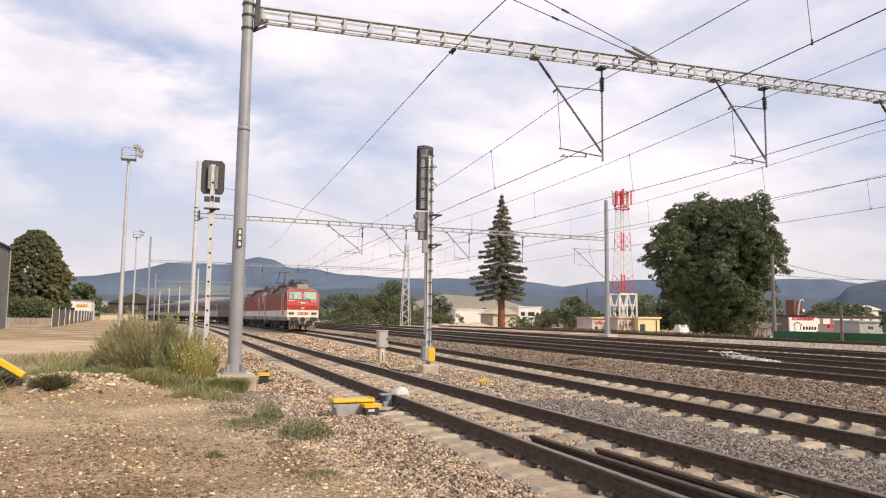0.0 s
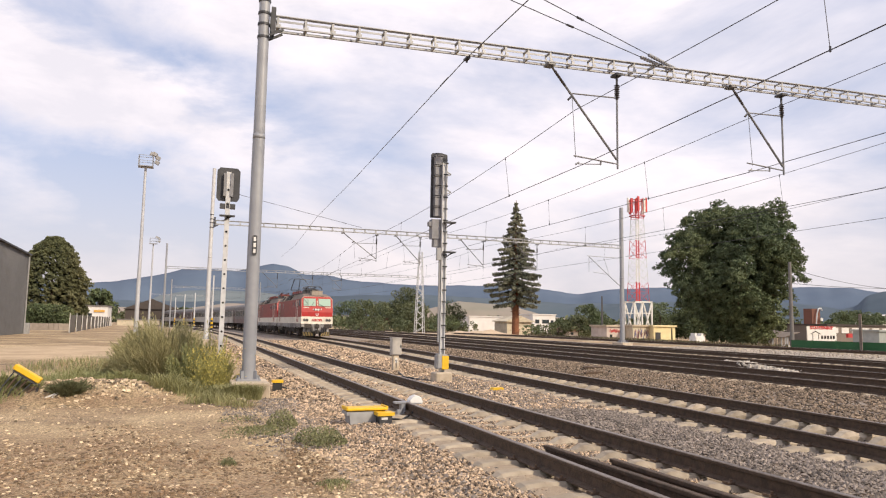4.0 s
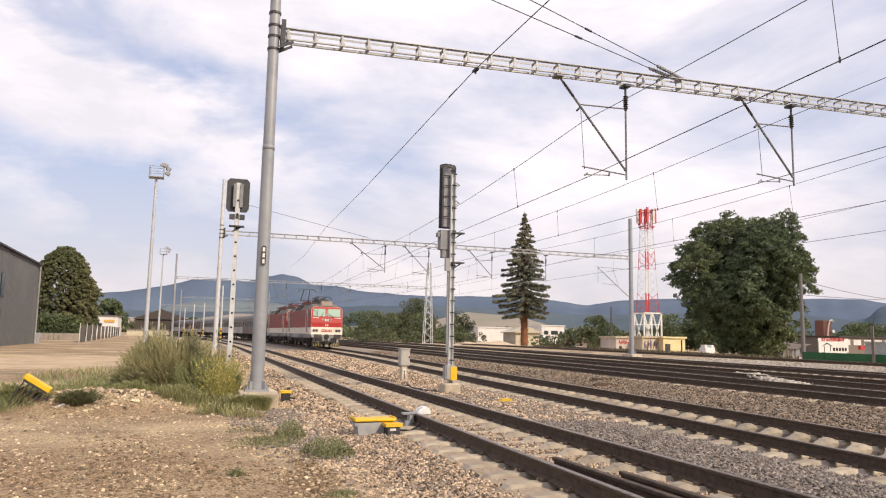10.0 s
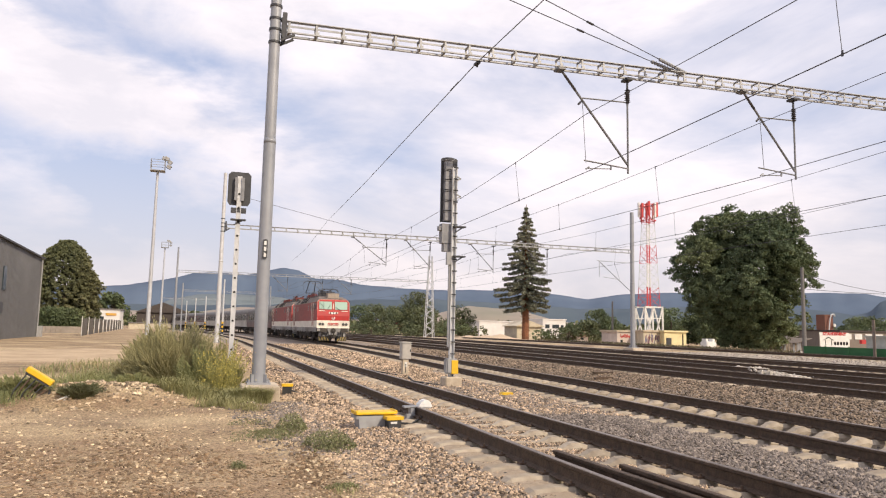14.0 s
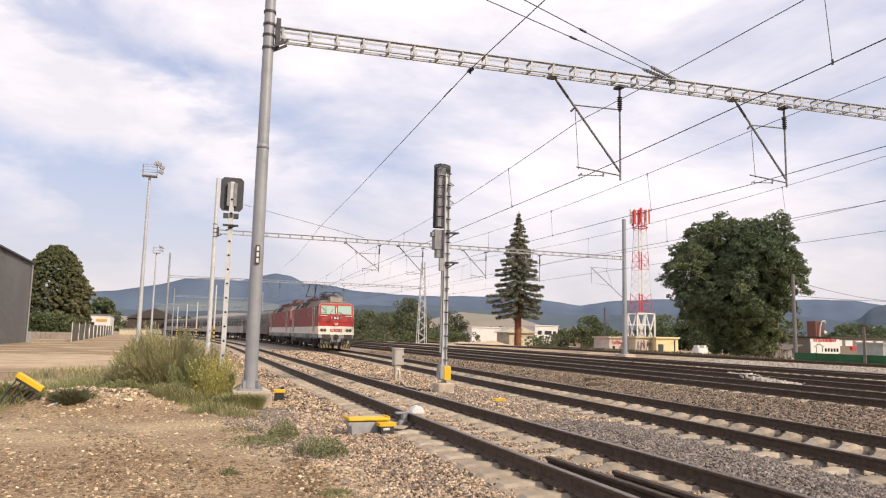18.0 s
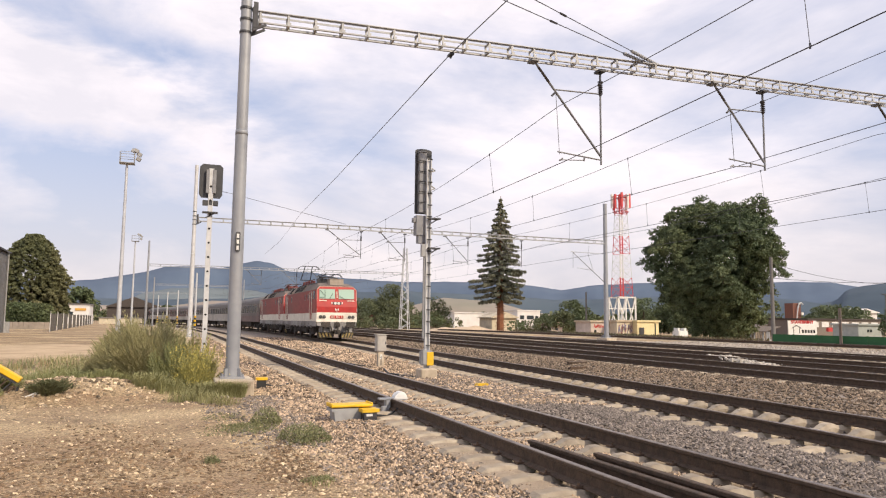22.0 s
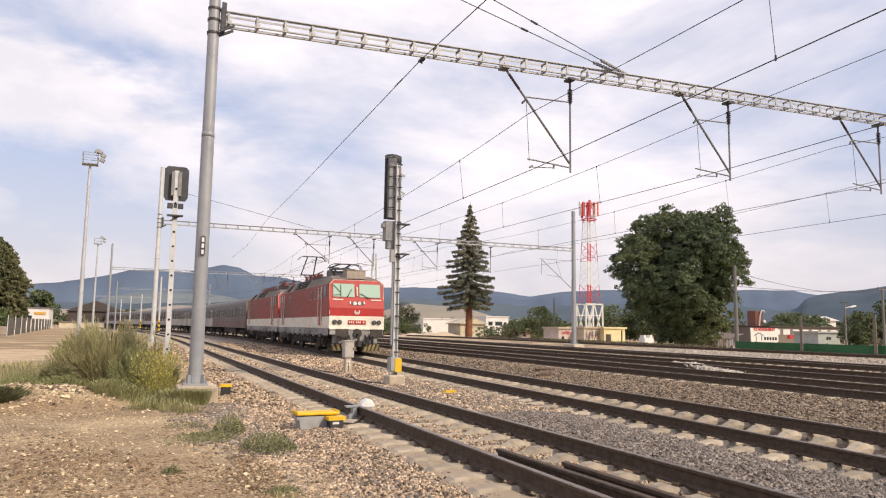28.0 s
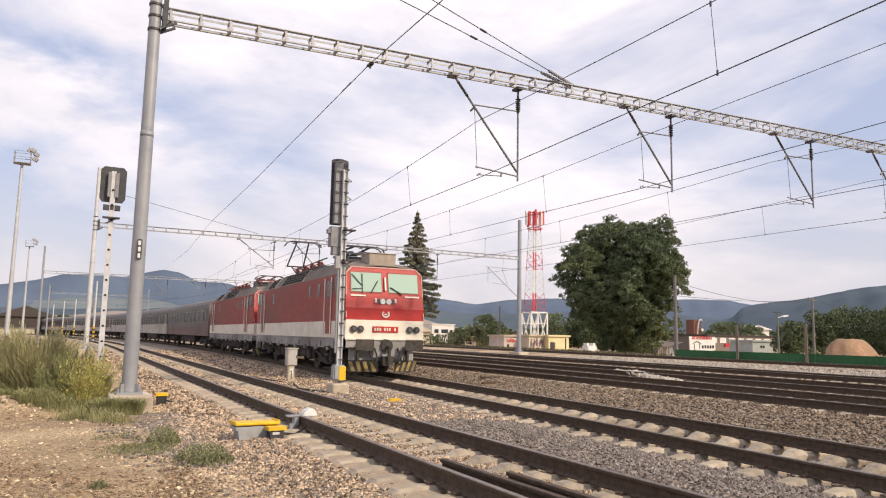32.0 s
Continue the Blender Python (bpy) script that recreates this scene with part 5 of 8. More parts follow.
def track_box(x, y, rz, z=-0.1):
    tb = empty("track_magnet_box", pose(x, y, z, 0, 0, rz), "grey steel trackside box with yellow lids and a cable", "trackside box")
    bm = B()
    sweep(bm, [(-0.28, 0), (0.2, 0), (0.3, 0.2), (-0.31, 0.2)], [((0, -0.14, 0.03), (1, 0, 0), (0, 0, 1)), ((0, 0.14, 0.03), (1, 0, 0), (0, 0, 1))])
    part("body", bm, "grey_paint", tb)
    bm = B()
    box(bm, (-0.02, 0, 0.265), (0.66, 0.32, 0.042))
    for e in (-1, 1):
        box(bm, (-0.02 + e * 0.32, 0, 0.285), (0.03, 0.32, 0.05))
    bmesh.ops.bevel(bm, geom=bm.edges[:], offset=0.012, segments=1, affect="EDGES")
    part("lid", bm, "yellow_paint", tb, "yellow lid")
    bm = B()
    box(bm, (0.22, -0.24, 0.1), (0.2, 0.18, 0.16))
    part("motor_case", bm, "dark_steel", tb)
    bm = B()
    box(bm, (0.22, -0.24, 0.205), (0.27, 0.22, 0.05))
    part("small_lid", bm, "yellow_paint", tb, "small yellow lid")
    bm = B()
    box(bm, (0.2, -0.335, 0.14), (0.1, 0.01, 0.035))
    part("notice", bm, "white_paint", tb)
    bm = B()
    box(bm, (-0.03, 0.02, 0.205), (0.62, 0.31, 0.05))
    part("collar", bm, "grey_paint", tb)
    bm = B()
    pts = [(0.3, -0.2, 0.12), (0.45, -0.15, 0.1), (0.6, 0.0, 0.06), (0.85, 0.25, 0.12), (1.05, 0.5, 0.22)]
    strand(bm, pts, 0.02, 6)
    part("cable", bm, "black_plastic", tb)
    bm = B()
    box(bm, (-0.02, 0, 0.0), (0.8, 0.5, 0.06))
    part("slab", bm, "concrete", tb)
    return tb


track_box(2.72, 11.05, 3)
sb = empty("cable_box", pose(2.05, 16.9, -0.1), "small black cable box with a yellow lid beside the foundation", "trackside box")
bm = B()
box(bm, (0, 0, 0.1), (0.2, 0.16, 0.2))
part("body", bm, "black_plastic", sb)
bm = B()
box(bm, (0, 0, 0.225), (0.25, 0.2, 0.06))
part("lid", bm, "yellow_paint", sb, "yellow lid")
bm = B()
strand(bm, [(0.1, 0, 0.1), (0.28, -0.05, 0.04), (0.5, 0.1, 0.05), (0.75, 0.5, 0.07)], 0.018, 6)
part("cable", bm, "black_plastic", sb)

ym = B()
sweep(ym, [(-0.17, 0), (0.17, 0), (0.15, 0.09), (-0.1, 0.09)], [((7.02, 15.6, -0.07), (1, 0, 0), (0, 0, 1)), ((7.02, 15.78, -0.07), (1, 0, 0), (0, 0, 1))])
tagged(part("cable_marker", ym, "yellow_paint"), "yellow plastic cable marker lying on the ballast", "marker")

tbx = empty("track_box", pose(13.2, 21.45, 0.03, 0, 0, -8), "low dark brown steel box lying on the ballast", "trackside box")
bm = B()
box(bm, (0, 0, 0.05), (0.5, 0.22, 0.12))
bmesh.ops.bevel(bm, geom=bm.edges[:], offset=0.02, segments=1, affect="EDGES")
part("body", bm, "rail_side", tbx)
bm = B()
for e in (-1, 1):
    box(bm, (e * 0.28, 0, 0.07), (0.1, 0.16, 0.06))
part("lug", bm, "rail_side", tbx)

rl = empty("rail_clamp", pose(3.62, 11.75, 0.0), "grey clamp with a white cover fixed on a rail", "rail clamp")
bm = B()
sweep(bm, [(-0.13, 0), (0.12, 0), (0.10, 0.09), (0.04, 0.145), (-0.05, 0.13), (-0.12, 0.05)], [((0.12, -0.11, 0.14), (1, 0, 0), (0, 0, 1)), ((0.12, 0.12, 0.14), (1, 0, 0), (0, 0, 1))])
bmesh.ops.bevel(bm, geom=bm.edges[:], offset=0.02, segments=2, affect="EDGES")
part("cover", bm, "white_paint", rl, "white plastic cover")
bm = B()
box(bm, (-0.1, 0, 0.07), (0.07, 0.14, 0.18))
box(bm, (-0.17, -0.06, 0.0), (0.08, 0.08, 0.1))
box(bm, (-0.1, 0, 0.165), (0.3, 0.14, 0.025))
part("bracket", bm, "galvanised", rl)

for x0, x1, y1 in ((3.86, 4.02, 7.25), (4.13, 4.24, 6.35)):
    sp = B()
    sweep(sp, RAIL, [((x0, y1, 0.0), (1, 0, 0), (0, 0, 1)), ((x1, 2.0, 0.0), (1, 0, 0), (0, 0, 1)), ((x1, -4.0, 0.0), (1, 0, 0), (0, 0, 1))])
    tagged(part("spare_rail", sp, "rail_side"), "rusty spare rail laid between the running rails", "rail", "spare rails")

rp = B()
box(rp, (12.1, 19.75, 0.0), (0.46, 0.14, 0.12))
box(rp, (12.22, 19.75, 0.065), (0.6, 0.06, 0.04))
tagged(part("rail_offcut", rp, "rust"), "short rusty offcut of rail lying on the ballast", "scrap")

# a knocked-over cable pillar in the rubble
pv = empty("cable_pillar", pose(-2.7, 15.1, -0.1), "knocked-over cable pillar with a yellow top and loose grey cables", "cable pillar")
tilt = Matrix.Rotation(radians(33), 3, "Y")
bm = B()
box(bm, (0.0, 0, 0.56), (0.52, 0.2, 0.1), tilt)
bmesh.ops.bevel(bm, geom=bm.edges[:], offset=0.012, segments=1, affect="EDGES")
part("top", bm, "yellow_paint", pv, "yellow lid")
bm = B()
box(bm, (-0.035, 0, 0.505), (0.46, 0.15, 0.05), tilt)
part("frame", bm, "dark_steel", pv)
for k in range(6):
    bm = B()
    x = -0.22 + 0.075 * k
    z0 = 0.60 - 0.052 * k
    strand(bm, [(x, 0.02 * (k % 3) - 0.03, z0), (x - 0.17, -0.05 + 0.04 * (k % 2), z0 * 0.55), (x - 0.30 - 0.03 * (k % 2), -0.1 + 0.03 * k, -0.02)], 0.013 + 0.004 * (k % 2), 6)
    part("cable", bm, "rust" if k % 2 else "dark_steel", pv)
bm = B()
tube(bm, (0.19, 0.02, 0.36), (0.12, 0.0, 0.0), 0.022, 0.02, 8)
part("stake", bm, "dark_steel", pv)
for rod in ([(0.12, -0.25, 0.0), (0.36, -0.25, 0.14), (0.66, -0.15, 0.27)], [(0.42, -0.3, 0.0), (0.47, -0.24, 0.14), (0.52, -0.2, 0.2)]):
    bm = B()
    strand(bm, rod, 0.017, 6)
    part("broken_rod", bm, "white_paint", pv, "broken pale rod")

for pts in ([(6.1, 34.0), (6.0, 30.0), (5.75, 26.5), (5.9, 23.5), (6.4, 22.6)], [(6.3, 21.5), (5.9, 19.6), (6.1, 18.9), (6.45, 18.5)], [(6.9, 40.0), (7.2, 36.5), (6.9, 33.0)]):
    bm = B()
    strand(bm, [(a, b, -0.03 + 0.03 * math.sin(b * 3)) for a, b in pts], 0.022, 6)
    tagged(part("ground_cable", bm, "black_plastic"), "black cable lying loose on the ballast", "cable", "cables on the ballast")


# ---- plants ----
def leaf_mat(name, c1, c2, c3, vary=0.35):
    m = mat(name, c1, c2, 0.9, 0.75, c3=c3, big=0.5, vary=vary, island=True)
    return m


leaf_mat("leaf_dark", (0.086, 0.118, 0.052), (0.056, 0.082, 0.038), (0.115, 0.135, 0.056), 0.45)
leaf_mat("leaf_tree", (0.112, 0.152, 0.074), (0.072, 0.104, 0.052), (0.15, 0.178, 0.08), 0.35)
leaf_mat("leaf_spruce", (0.20, 0.21, 0.15), (0.135, 0.15, 0.105), (0.235, 0.225, 0.15))
leaf_mat("leaf_hedge", (0.105, 0.115, 0.055), (0.068, 0.080, 0.038), (0.145, 0.14, 0.066))
leaf_mat("leaf_far", (0.105, 0.13, 0.062), (0.076, 0.10, 0.05), (0.14, 0.145, 0.066), 0.25)
leaf_mat("leaf_conifer", (0.135, 0.145, 0.065), (0.088, 0.10, 0.046), (0.18, 0.17, 0.08))
leaf_mat("leaf_olive", (0.34, 0.32, 0.155), (0.24, 0.245, 0.115), (0.42, 0.37, 0.20), 0.2)
leaf_mat("leaf_weed", (0.225, 0.245, 0.10), (0.165, 0.19, 0.078), (0.30, 0.28, 0.125), 0.22)
leaf_mat("leaf_yellow", (0.58, 0.47, 0.10), (0.42, 0.36, 0.10), (0.62, 0.50, 0.11))
leaf_mat("leaf_lime", (0.33, 0.32, 0.115), (0.245, 0.25, 0.09), (0.42, 0.38, 0.13), 0.2)
leaf_mat("leaf_sage", (0.145, 0.165, 0.075), (0.10, 0.118, 0.055), (0.20, 0.20, 0.09), 0.3)
mat("blue_plastic", (0.07, 0.085, 0.16), (0.05, 0.06, 0.11), 9.0, 0.4)
leaf_mat("leaf_verge", (0.095, 0.09, 0.045), (0.065, 0.062, 0.033), (0.13, 0.11, 0.06))
leaf_mat("dry_grass", (0.42, 0.33, 0.19), (0.30, 0.24, 0.13), (0.30, 0.25, 0.11))
mat("wall_grey", (0.36, 0.31, 0.26), (0.28, 0.24, 0.2), 2.0, 0.9, c3=(0.22, 0.19, 0.16))
mat("bark", (0.11, 0.085, 0.06), (0.07, 0.055, 0.04), 5.0, 0.95, bump=0.8)
mat("bark_red", (0.27, 0.11, 0.055), (0.17, 0.075, 0.04), 3.0, 0.95, bump=1.0, c3=(0.12, 0.07, 0.045))

RNG = np.random.default_rng(7)


def unit(n):
    v = RNG.normal(size=(n, 3))
    return v / np.linalg.norm(v, axis=1, keepdims=True)


def cards(centres, size, up=None, long=1.0):
    """Small folded leaf quads at the centres. Returns vertices and faces."""
    n = len(centres)
    a = unit(n)
    if up is not None:
        a = a + up
        a /= np.linalg.norm(a, axis=1, keepdims=True)
    b = np.cross(a, unit(n))
    b /= np.linalg.norm(b, axis=1, keepdims=True) + 1e-9
    s = size * RNG.uniform(0.6, 1.4, (n, 1))
    a, b = a * s * long, b * s * 0.62
    c = np.cross(a, b)
    c /= np.linalg.norm(c, axis=1, keepdims=True) + 1e-9
    fold = c * s * 0.25
    v = np.stack([centres - a, centres - b + fold, centres + a, centres + b + fold], 1).reshape(-1, 3)
    i = np.arange(n)[:, None] * 4
    f = np.concatenate([i + np.array([[0, 1, 2]]), i + np.array([[0, 2, 3]])])
    return v.tolist(), f.tolist()


def clumps(spots, per, spread, size, flat=0.8):
    """Leaves gathered in clumps round the spots (x, y, z, radius)."""
    out = []
    for x, y, z, r in spots:
        n = int(per * r * r)
        d = unit(n) * (RNG.uniform(0.25, 1.0, (n, 1)) ** 0.45) * r * spread
        d[:, 2] *= flat
        out.append(d + np.array([x, y, z]))
    return np.concatenate(out)


def limbs(bm, base, top, r, spots, k):
    tube(bm, base, top, r, r * 0.45, 10)
    base, top = Vector(base), Vector(top)
    for x, y, z, _ in spots[:k]:
        u = random.uniform(0.2, 0.85)
        p = base.lerp(top, u)
        q = Vector((x, y, z))
        m = p.lerp(q, 0.5) + Vector((0, 0, 0.5))
        tube(bm, p, m, r * 0.35 * (1.2 - u), r * 0.2 * (1.2 - u), 6, False)
        tube(bm, m, q, r * 0.2 * (1.2 - u), 0.03, 5, False)


def broadleaf(x, y, z, width, h, label, material="leaf_dark", low=0.1, n=120, per=26, size=0.3, r=(1.2, 2.0), group="", outline=None, name="tree"):
    t = empty(name, pose(x, y, z), label, "tree", group)
    spots = []
    for i in range(n):
        u = random.random()
        zz = h * (low + (0.93 - low) * u)
        prof = outline(u) if outline else math.sin(math.pi * (0.12 + 0.80 * u)) ** 0.7
        a = random.uniform(0, 2 * math.pi)
        q = random.uniform(0.35, 1.0) ** 0.5
        rr = random.uniform(*r)
        w = max(0.2, width / 2 * prof * random.uniform(0.85, 1.08) - rr * 0.6)
        spots.append((math.cos(a) * q * w, math.sin(a) * q * w * 0.85, zz, rr))
    bm = B()
    limbs(bm, (0, 0, -0.3), (0.2, 0, h * 0.72), width * 0.03 + 0.05, spots, min(26, n))
    part("trunk", bm, "bark", t)
    v, f = cards(clumps(spots, per, 1.0, size), size)
    part_py("crown", v, f, material, t)
    return t


def great_tree(x, y, z, width, h, label):
    """A full crown built of round boughs, each set with tufts of leaves that break its outline."""
    t = empty("tree", pose(x, y, z), label, "tree")
    boughs = []
    us = [0, 0.12, 0.25, 0.4, 0.5, 0.6, 0.7, 0.8, 0.9, 1.0]
    near_side = [0.33, 0.38, 0.64, 0.97, 1.0, 0.97, 0.91, 0.80, 0.60, 0.32]
    far_side = [0.50, 0.74, 0.78, 0.70, 0.92, 1.10, 1.12, 1.00, 0.80, 0.56]
    for i in range(185):
        u = (i + 0.5) / 185
        zz = h * (0.03 + 0.87 * u)
        a = i * 2.39996 + random.uniform(-0.4, 0.4)
        side = math.cos(a)
        prof = float(np.interp(u, us, near_side if side < 0 else far_side))
        rr = random.choice((0.8, 1.0, 1.25, 1.6)) * random.uniform(0.85, 1.1) * (0.75 if u < 0.15 else 1.0)
        w = max(0.1, width / 2 * prof * random.uniform(0.84, 1.08) - rr * 0.75) * math.sqrt(random.uniform(0.36, 1.0))
        boughs.append((side * w - 0.35, math.sin(a) * w * 0.9, zz, rr))
    for i in range(16):  # low leaves about the foot
        boughs.append((random.uniform(-2.3, 2.5), random.uniform(-1.6, 1.4), random.uniform(-0.2, 1.5), random.uniform(0.7, 1.0)))
    for i in range(70):  # the heart of the crown
        u = 0.06 + 0.78 * (i + 0.5) / 70
        a = i * 2.39996
        side = math.cos(a)
        w = width / 2 * float(np.interp(u, us, near_side if side < 0 else far_side)) * random.uniform(0.15, 0.66)
        boughs.append((side * w, math.sin(a) * w * 0.8, h * (0.03 + 0.87 * u), random.uniform(1.1, 1.6)))
    bm = B()
    limbs(bm, (-0.4, 0, -0.9), (0.2, 0, h * 0.75), 0.42, boughs, 90)
    part("trunk", bm, "bark", t)
    pts = []
    for bx, by, bz, rr in boughs:
        n = int(17 * rr * rr)
        d = unit(n)
        d[:, 2] = np.abs(d[:, 2]) * 1.35 - 0.3
        c = d * rr * RNG.uniform(0.66, 1.16, (n, 1)) + np.array([bx, by, bz])
        for q in c:
            k = RNG.integers(30, 54)
            e = unit(k) * (RNG.uniform(0.1, 1, (k, 1)) ** 0.5) * RNG.uniform(0.26, 0.5)
            e[:, 2] *= 0.75
            pts.append(e + q)
    v, f = cards(np.concatenate(pts), 0.108)
    part_py("crown", v, f, "leaf_tree", t)
    return t


great_tree(56.2, 62, -0.2, 17.8, 15.7, "large dark green broad-leaved tree with a full round crown")


def spruce(x, y, z, h, r, bare, label):
    t = empty("spruce", pose(x, y, z), label, "tree")
    bm = B()
    tube(bm, (0, 0, -0.3), (0, 0, h * 0.32), 0.68, 0.55, 12)
    tube(bm, (0, 0, h * 0.32), (0, 0, h), 0.55, 0.04, 10)
    for i in range(60):
        zz, a = random.uniform(0.6, bare + 1.0), random.uniform(0, 6.28)
        tube(bm, (0, 0, zz), (math.cos(a) * 1.0, math.sin(a) * 1.0, zz - 0.25), 0.07, 0.02, 4, False)
    part("trunk", bm, "bark_red", t, "reddish-brown bare lower trunk")
    pts, bb = [], B()
    zz = bare
    while zz < h - 0.3:
        u = (zz - bare) / (h - bare)
        rr = r * (1 - u) ** 0.92 * (0.70 + 0.30 * min(1, u * 6)) * random.uniform(0.82, 1.12)
        k = max(5, int(9 * (1 - u) + 5))
        a0 = random.uniform(0, 6.28)
        for i in range(k):
            a = a0 + i * 6.283 / k + random.uniform(-0.2, 0.2)
            ln = rr * random.uniform(0.7, 1.12)
            d = np.array([math.cos(a), math.sin(a)])
            z1 = zz + random.uniform(-0.25, 0.25)
            tip = z1 - 0.30 * ln
            tube(bb, (0, 0, z1), (d[0] * ln, d[1] * ln, tip), 0.06, 0.02, 4, False)
            m = int(40 * ln)
            s = RNG.uniform(0.1, 1.0, m) ** 0.8 * ln
            w = RNG.normal(0, 1.0, m) * 0.16 * (0.25 + s * 0.28) * (1.15 - s / (ln + 0.01))
            px_ = d[0] * s - d[1] * w * 1.6
            py_ = d[1] * s + d[0] * w * 1.6
            pz_ = z1 - 0.30 * s + 0.10 * (s / max(ln, 0.1)) ** 3 * ln - np.abs(RNG.normal(0, 0.14, m))
            pts.append(np.stack([px_, py_, pz_], 1))
        zz += 1.08 * (1 - 0.5 * u)
    tagged(part("branch", bb, "bark", t), kind="stuff")
    c = np.concatenate(pts)
    v, f = cards(c, 0.17, np.array([0, 0, -0.7]), 1.7)
    part_py("needles", v, f, "leaf_spruce", t)
    return t


spruce(57.51, 120, -0.3, 25.4, 6.4, 6.2, "tall dark spruce with a bare reddish-brown lower trunk")

# conifers and hedge beside the grey shed
def cypress(x, y, z, width, h, label, sprays, outline):
    """A dense garden conifer: flat drooping sprays of scale leaves all over a rounded cone."""
    t = empty("conifer", pose(x, y, z), label, "tree", "conifers by the shed")
    bm = B()
    tube(bm, (0, 0, -0.3), (0, 0, h * 0.9), 0.32, 0.05, 10)
    part("trunk", bm, "bark", t)
    pts = []
    for i in range(sprays):
        u = (i + 0.5) / sprays
        a = i * 2.39996 + random.uniform(-0.3, 0.3)
        lump = 0.93 + 0.20 * noise.noise((math.cos(a) * 3.2, math.sin(a) * 3.2, u * 9.0)) + random.choice((0, 0, 0, 0.09, 0.19))
        rr = width / 2 * float(np.interp(u, [0, 0.2, 0.4, 0.6, 0.8, 0.93, 1], outline)) * lump
        ln = random.uniform(0.8, 1.9) * (1.0 - 0.35 * u)
        r0 = max(0.05, rr - ln)
        m = 46
        q = RNG.uniform(0, 1, m) ** 0.8
        wide = RNG.normal(0, 0.17, m) * (1.1 - 0.85 * q)
        c, d = math.cos(a), math.sin(a)
        out = r0 + ln * q
        pts.append(np.stack([c * out - d * wide, d * out + c * wide, h * (0.02 + 0.96 * u) + 0.40 * ln * q - 0.36 * ln * q ** 2.6 + RNG.normal(0, 0.05, m)], 1))
    v, f = cards(np.concatenate(pts), 0.105, np.array([0, 0, -0.35]), 1.5)
    part_py("crown", v, f, "leaf_conifer", t)


cypress(-17.9, 112, -0.1, 9.2, 13.0, "dense broad dull-green conifer beside the shed", 2100, [0.75, 0.94, 1.0, 0.86, 0.63, 0.42, 0.12])
cypress(-16.3, 115, -0.1, 5.4, 8.2, "lower dense dull-green conifer beside the shed", 800, [0.7, 0.95, 1.0, 0.82, 0.55, 0.34, 0.12])
hedge = []
for i in range(72):
    u = i / 71
    hedge.append((-19.61 + (-14.66 - -19.61) * u, 105.5 + random.uniform(-0.6, 0.6), random.choice((0.7, 1.6, 2.5)), random.uniform(0.85, 1.1)))
v, f = cards(clumps(hedge, 210, 1.0, 0.2), 0.12)
tagged(part_py("hedge", v, f, "leaf_dark"), "clipped dark green hedge in front of the conifers", "hedge")
gwl = empty("garden_wall", pose(0, 0, 0), "low pale concrete wall in front of the hedge", "wall")
for k in range(8):
    x0, x1 = -18.93 + (-14.24 - -18.93) * k / 8, -18.93 + (-14.24 - -18.93) * (k + 1) / 8
    bm = B()
    box(bm, ((x0 + x1) / 2, 103.6, 0.3), (x1 - x0 - 0.03, 0.25, 0.95))
    part("panel", bm, "wall_grey", gwl)

broadleaf(-19.9, 190, 0, 9.0, 8.5, "dark green tree behind the white building", "leaf_dark", 0.1, 80, 20, 0.4, (1.0, 1.7))


# ---- weeds by the portal foot ----
def blades(x0, x1, y0, y1, n, h, lean=0.35, w=0.008, base=None, density=None):
    """Grass blades: bent two-piece strips in a patch."""
    x, y = RNG.uniform(x0, x1, n), RNG.uniform(y0, y1, n)
    if density is not None:
        keep = RNG.uniform(0, 1, n) < density(x, y)
        x, y = x[keep], y[keep]
    n = len(x)
    z = np.array([height(a, b) for a, b in zip(x, y)]) if base is None else np.full(n, base)
    hh = h * RNG.uniform(0.45, 1.15, n)
    a = RNG.uniform(0, 6.283, n)
    l1, l2 = hh * lean * RNG.uniform(0.1, 0.6, n), hh * lean * RNG.uniform(0.6, 1.6, n)
    cx, cy = np.cos(a), np.sin(a)
    ww = w * RNG.uniform(0.7, 1.6, n)
    v = np.stack([
        np.stack([x - cy * ww, y + cx * ww, z - 0.02], 1), np.stack([x + cy * ww, y - cx * ww, z - 0.02], 1),
        np.stack([x + cx * l1 + cy * ww * 0.8, y + cy * l1 - cx * ww * 0.8, z + hh * 0.6], 1), np.stack([x + cx * l1 - cy * ww * 0.8, y + cy * l1 + cx * ww * 0.8, z + hh * 0.6], 1),
        np.stack([x + cx * l2, y + cy * l2, z + hh], 1)], 1).reshape(-1, 3)
    i = np.arange(n)[:, None] * 5
    f = np.concatenate([i + np.array([[0, 1, 2]]), i + np.array([[0, 2, 3]]), i + np.array([[3, 2, 4]])])
    return v.tolist(), f.tolist()


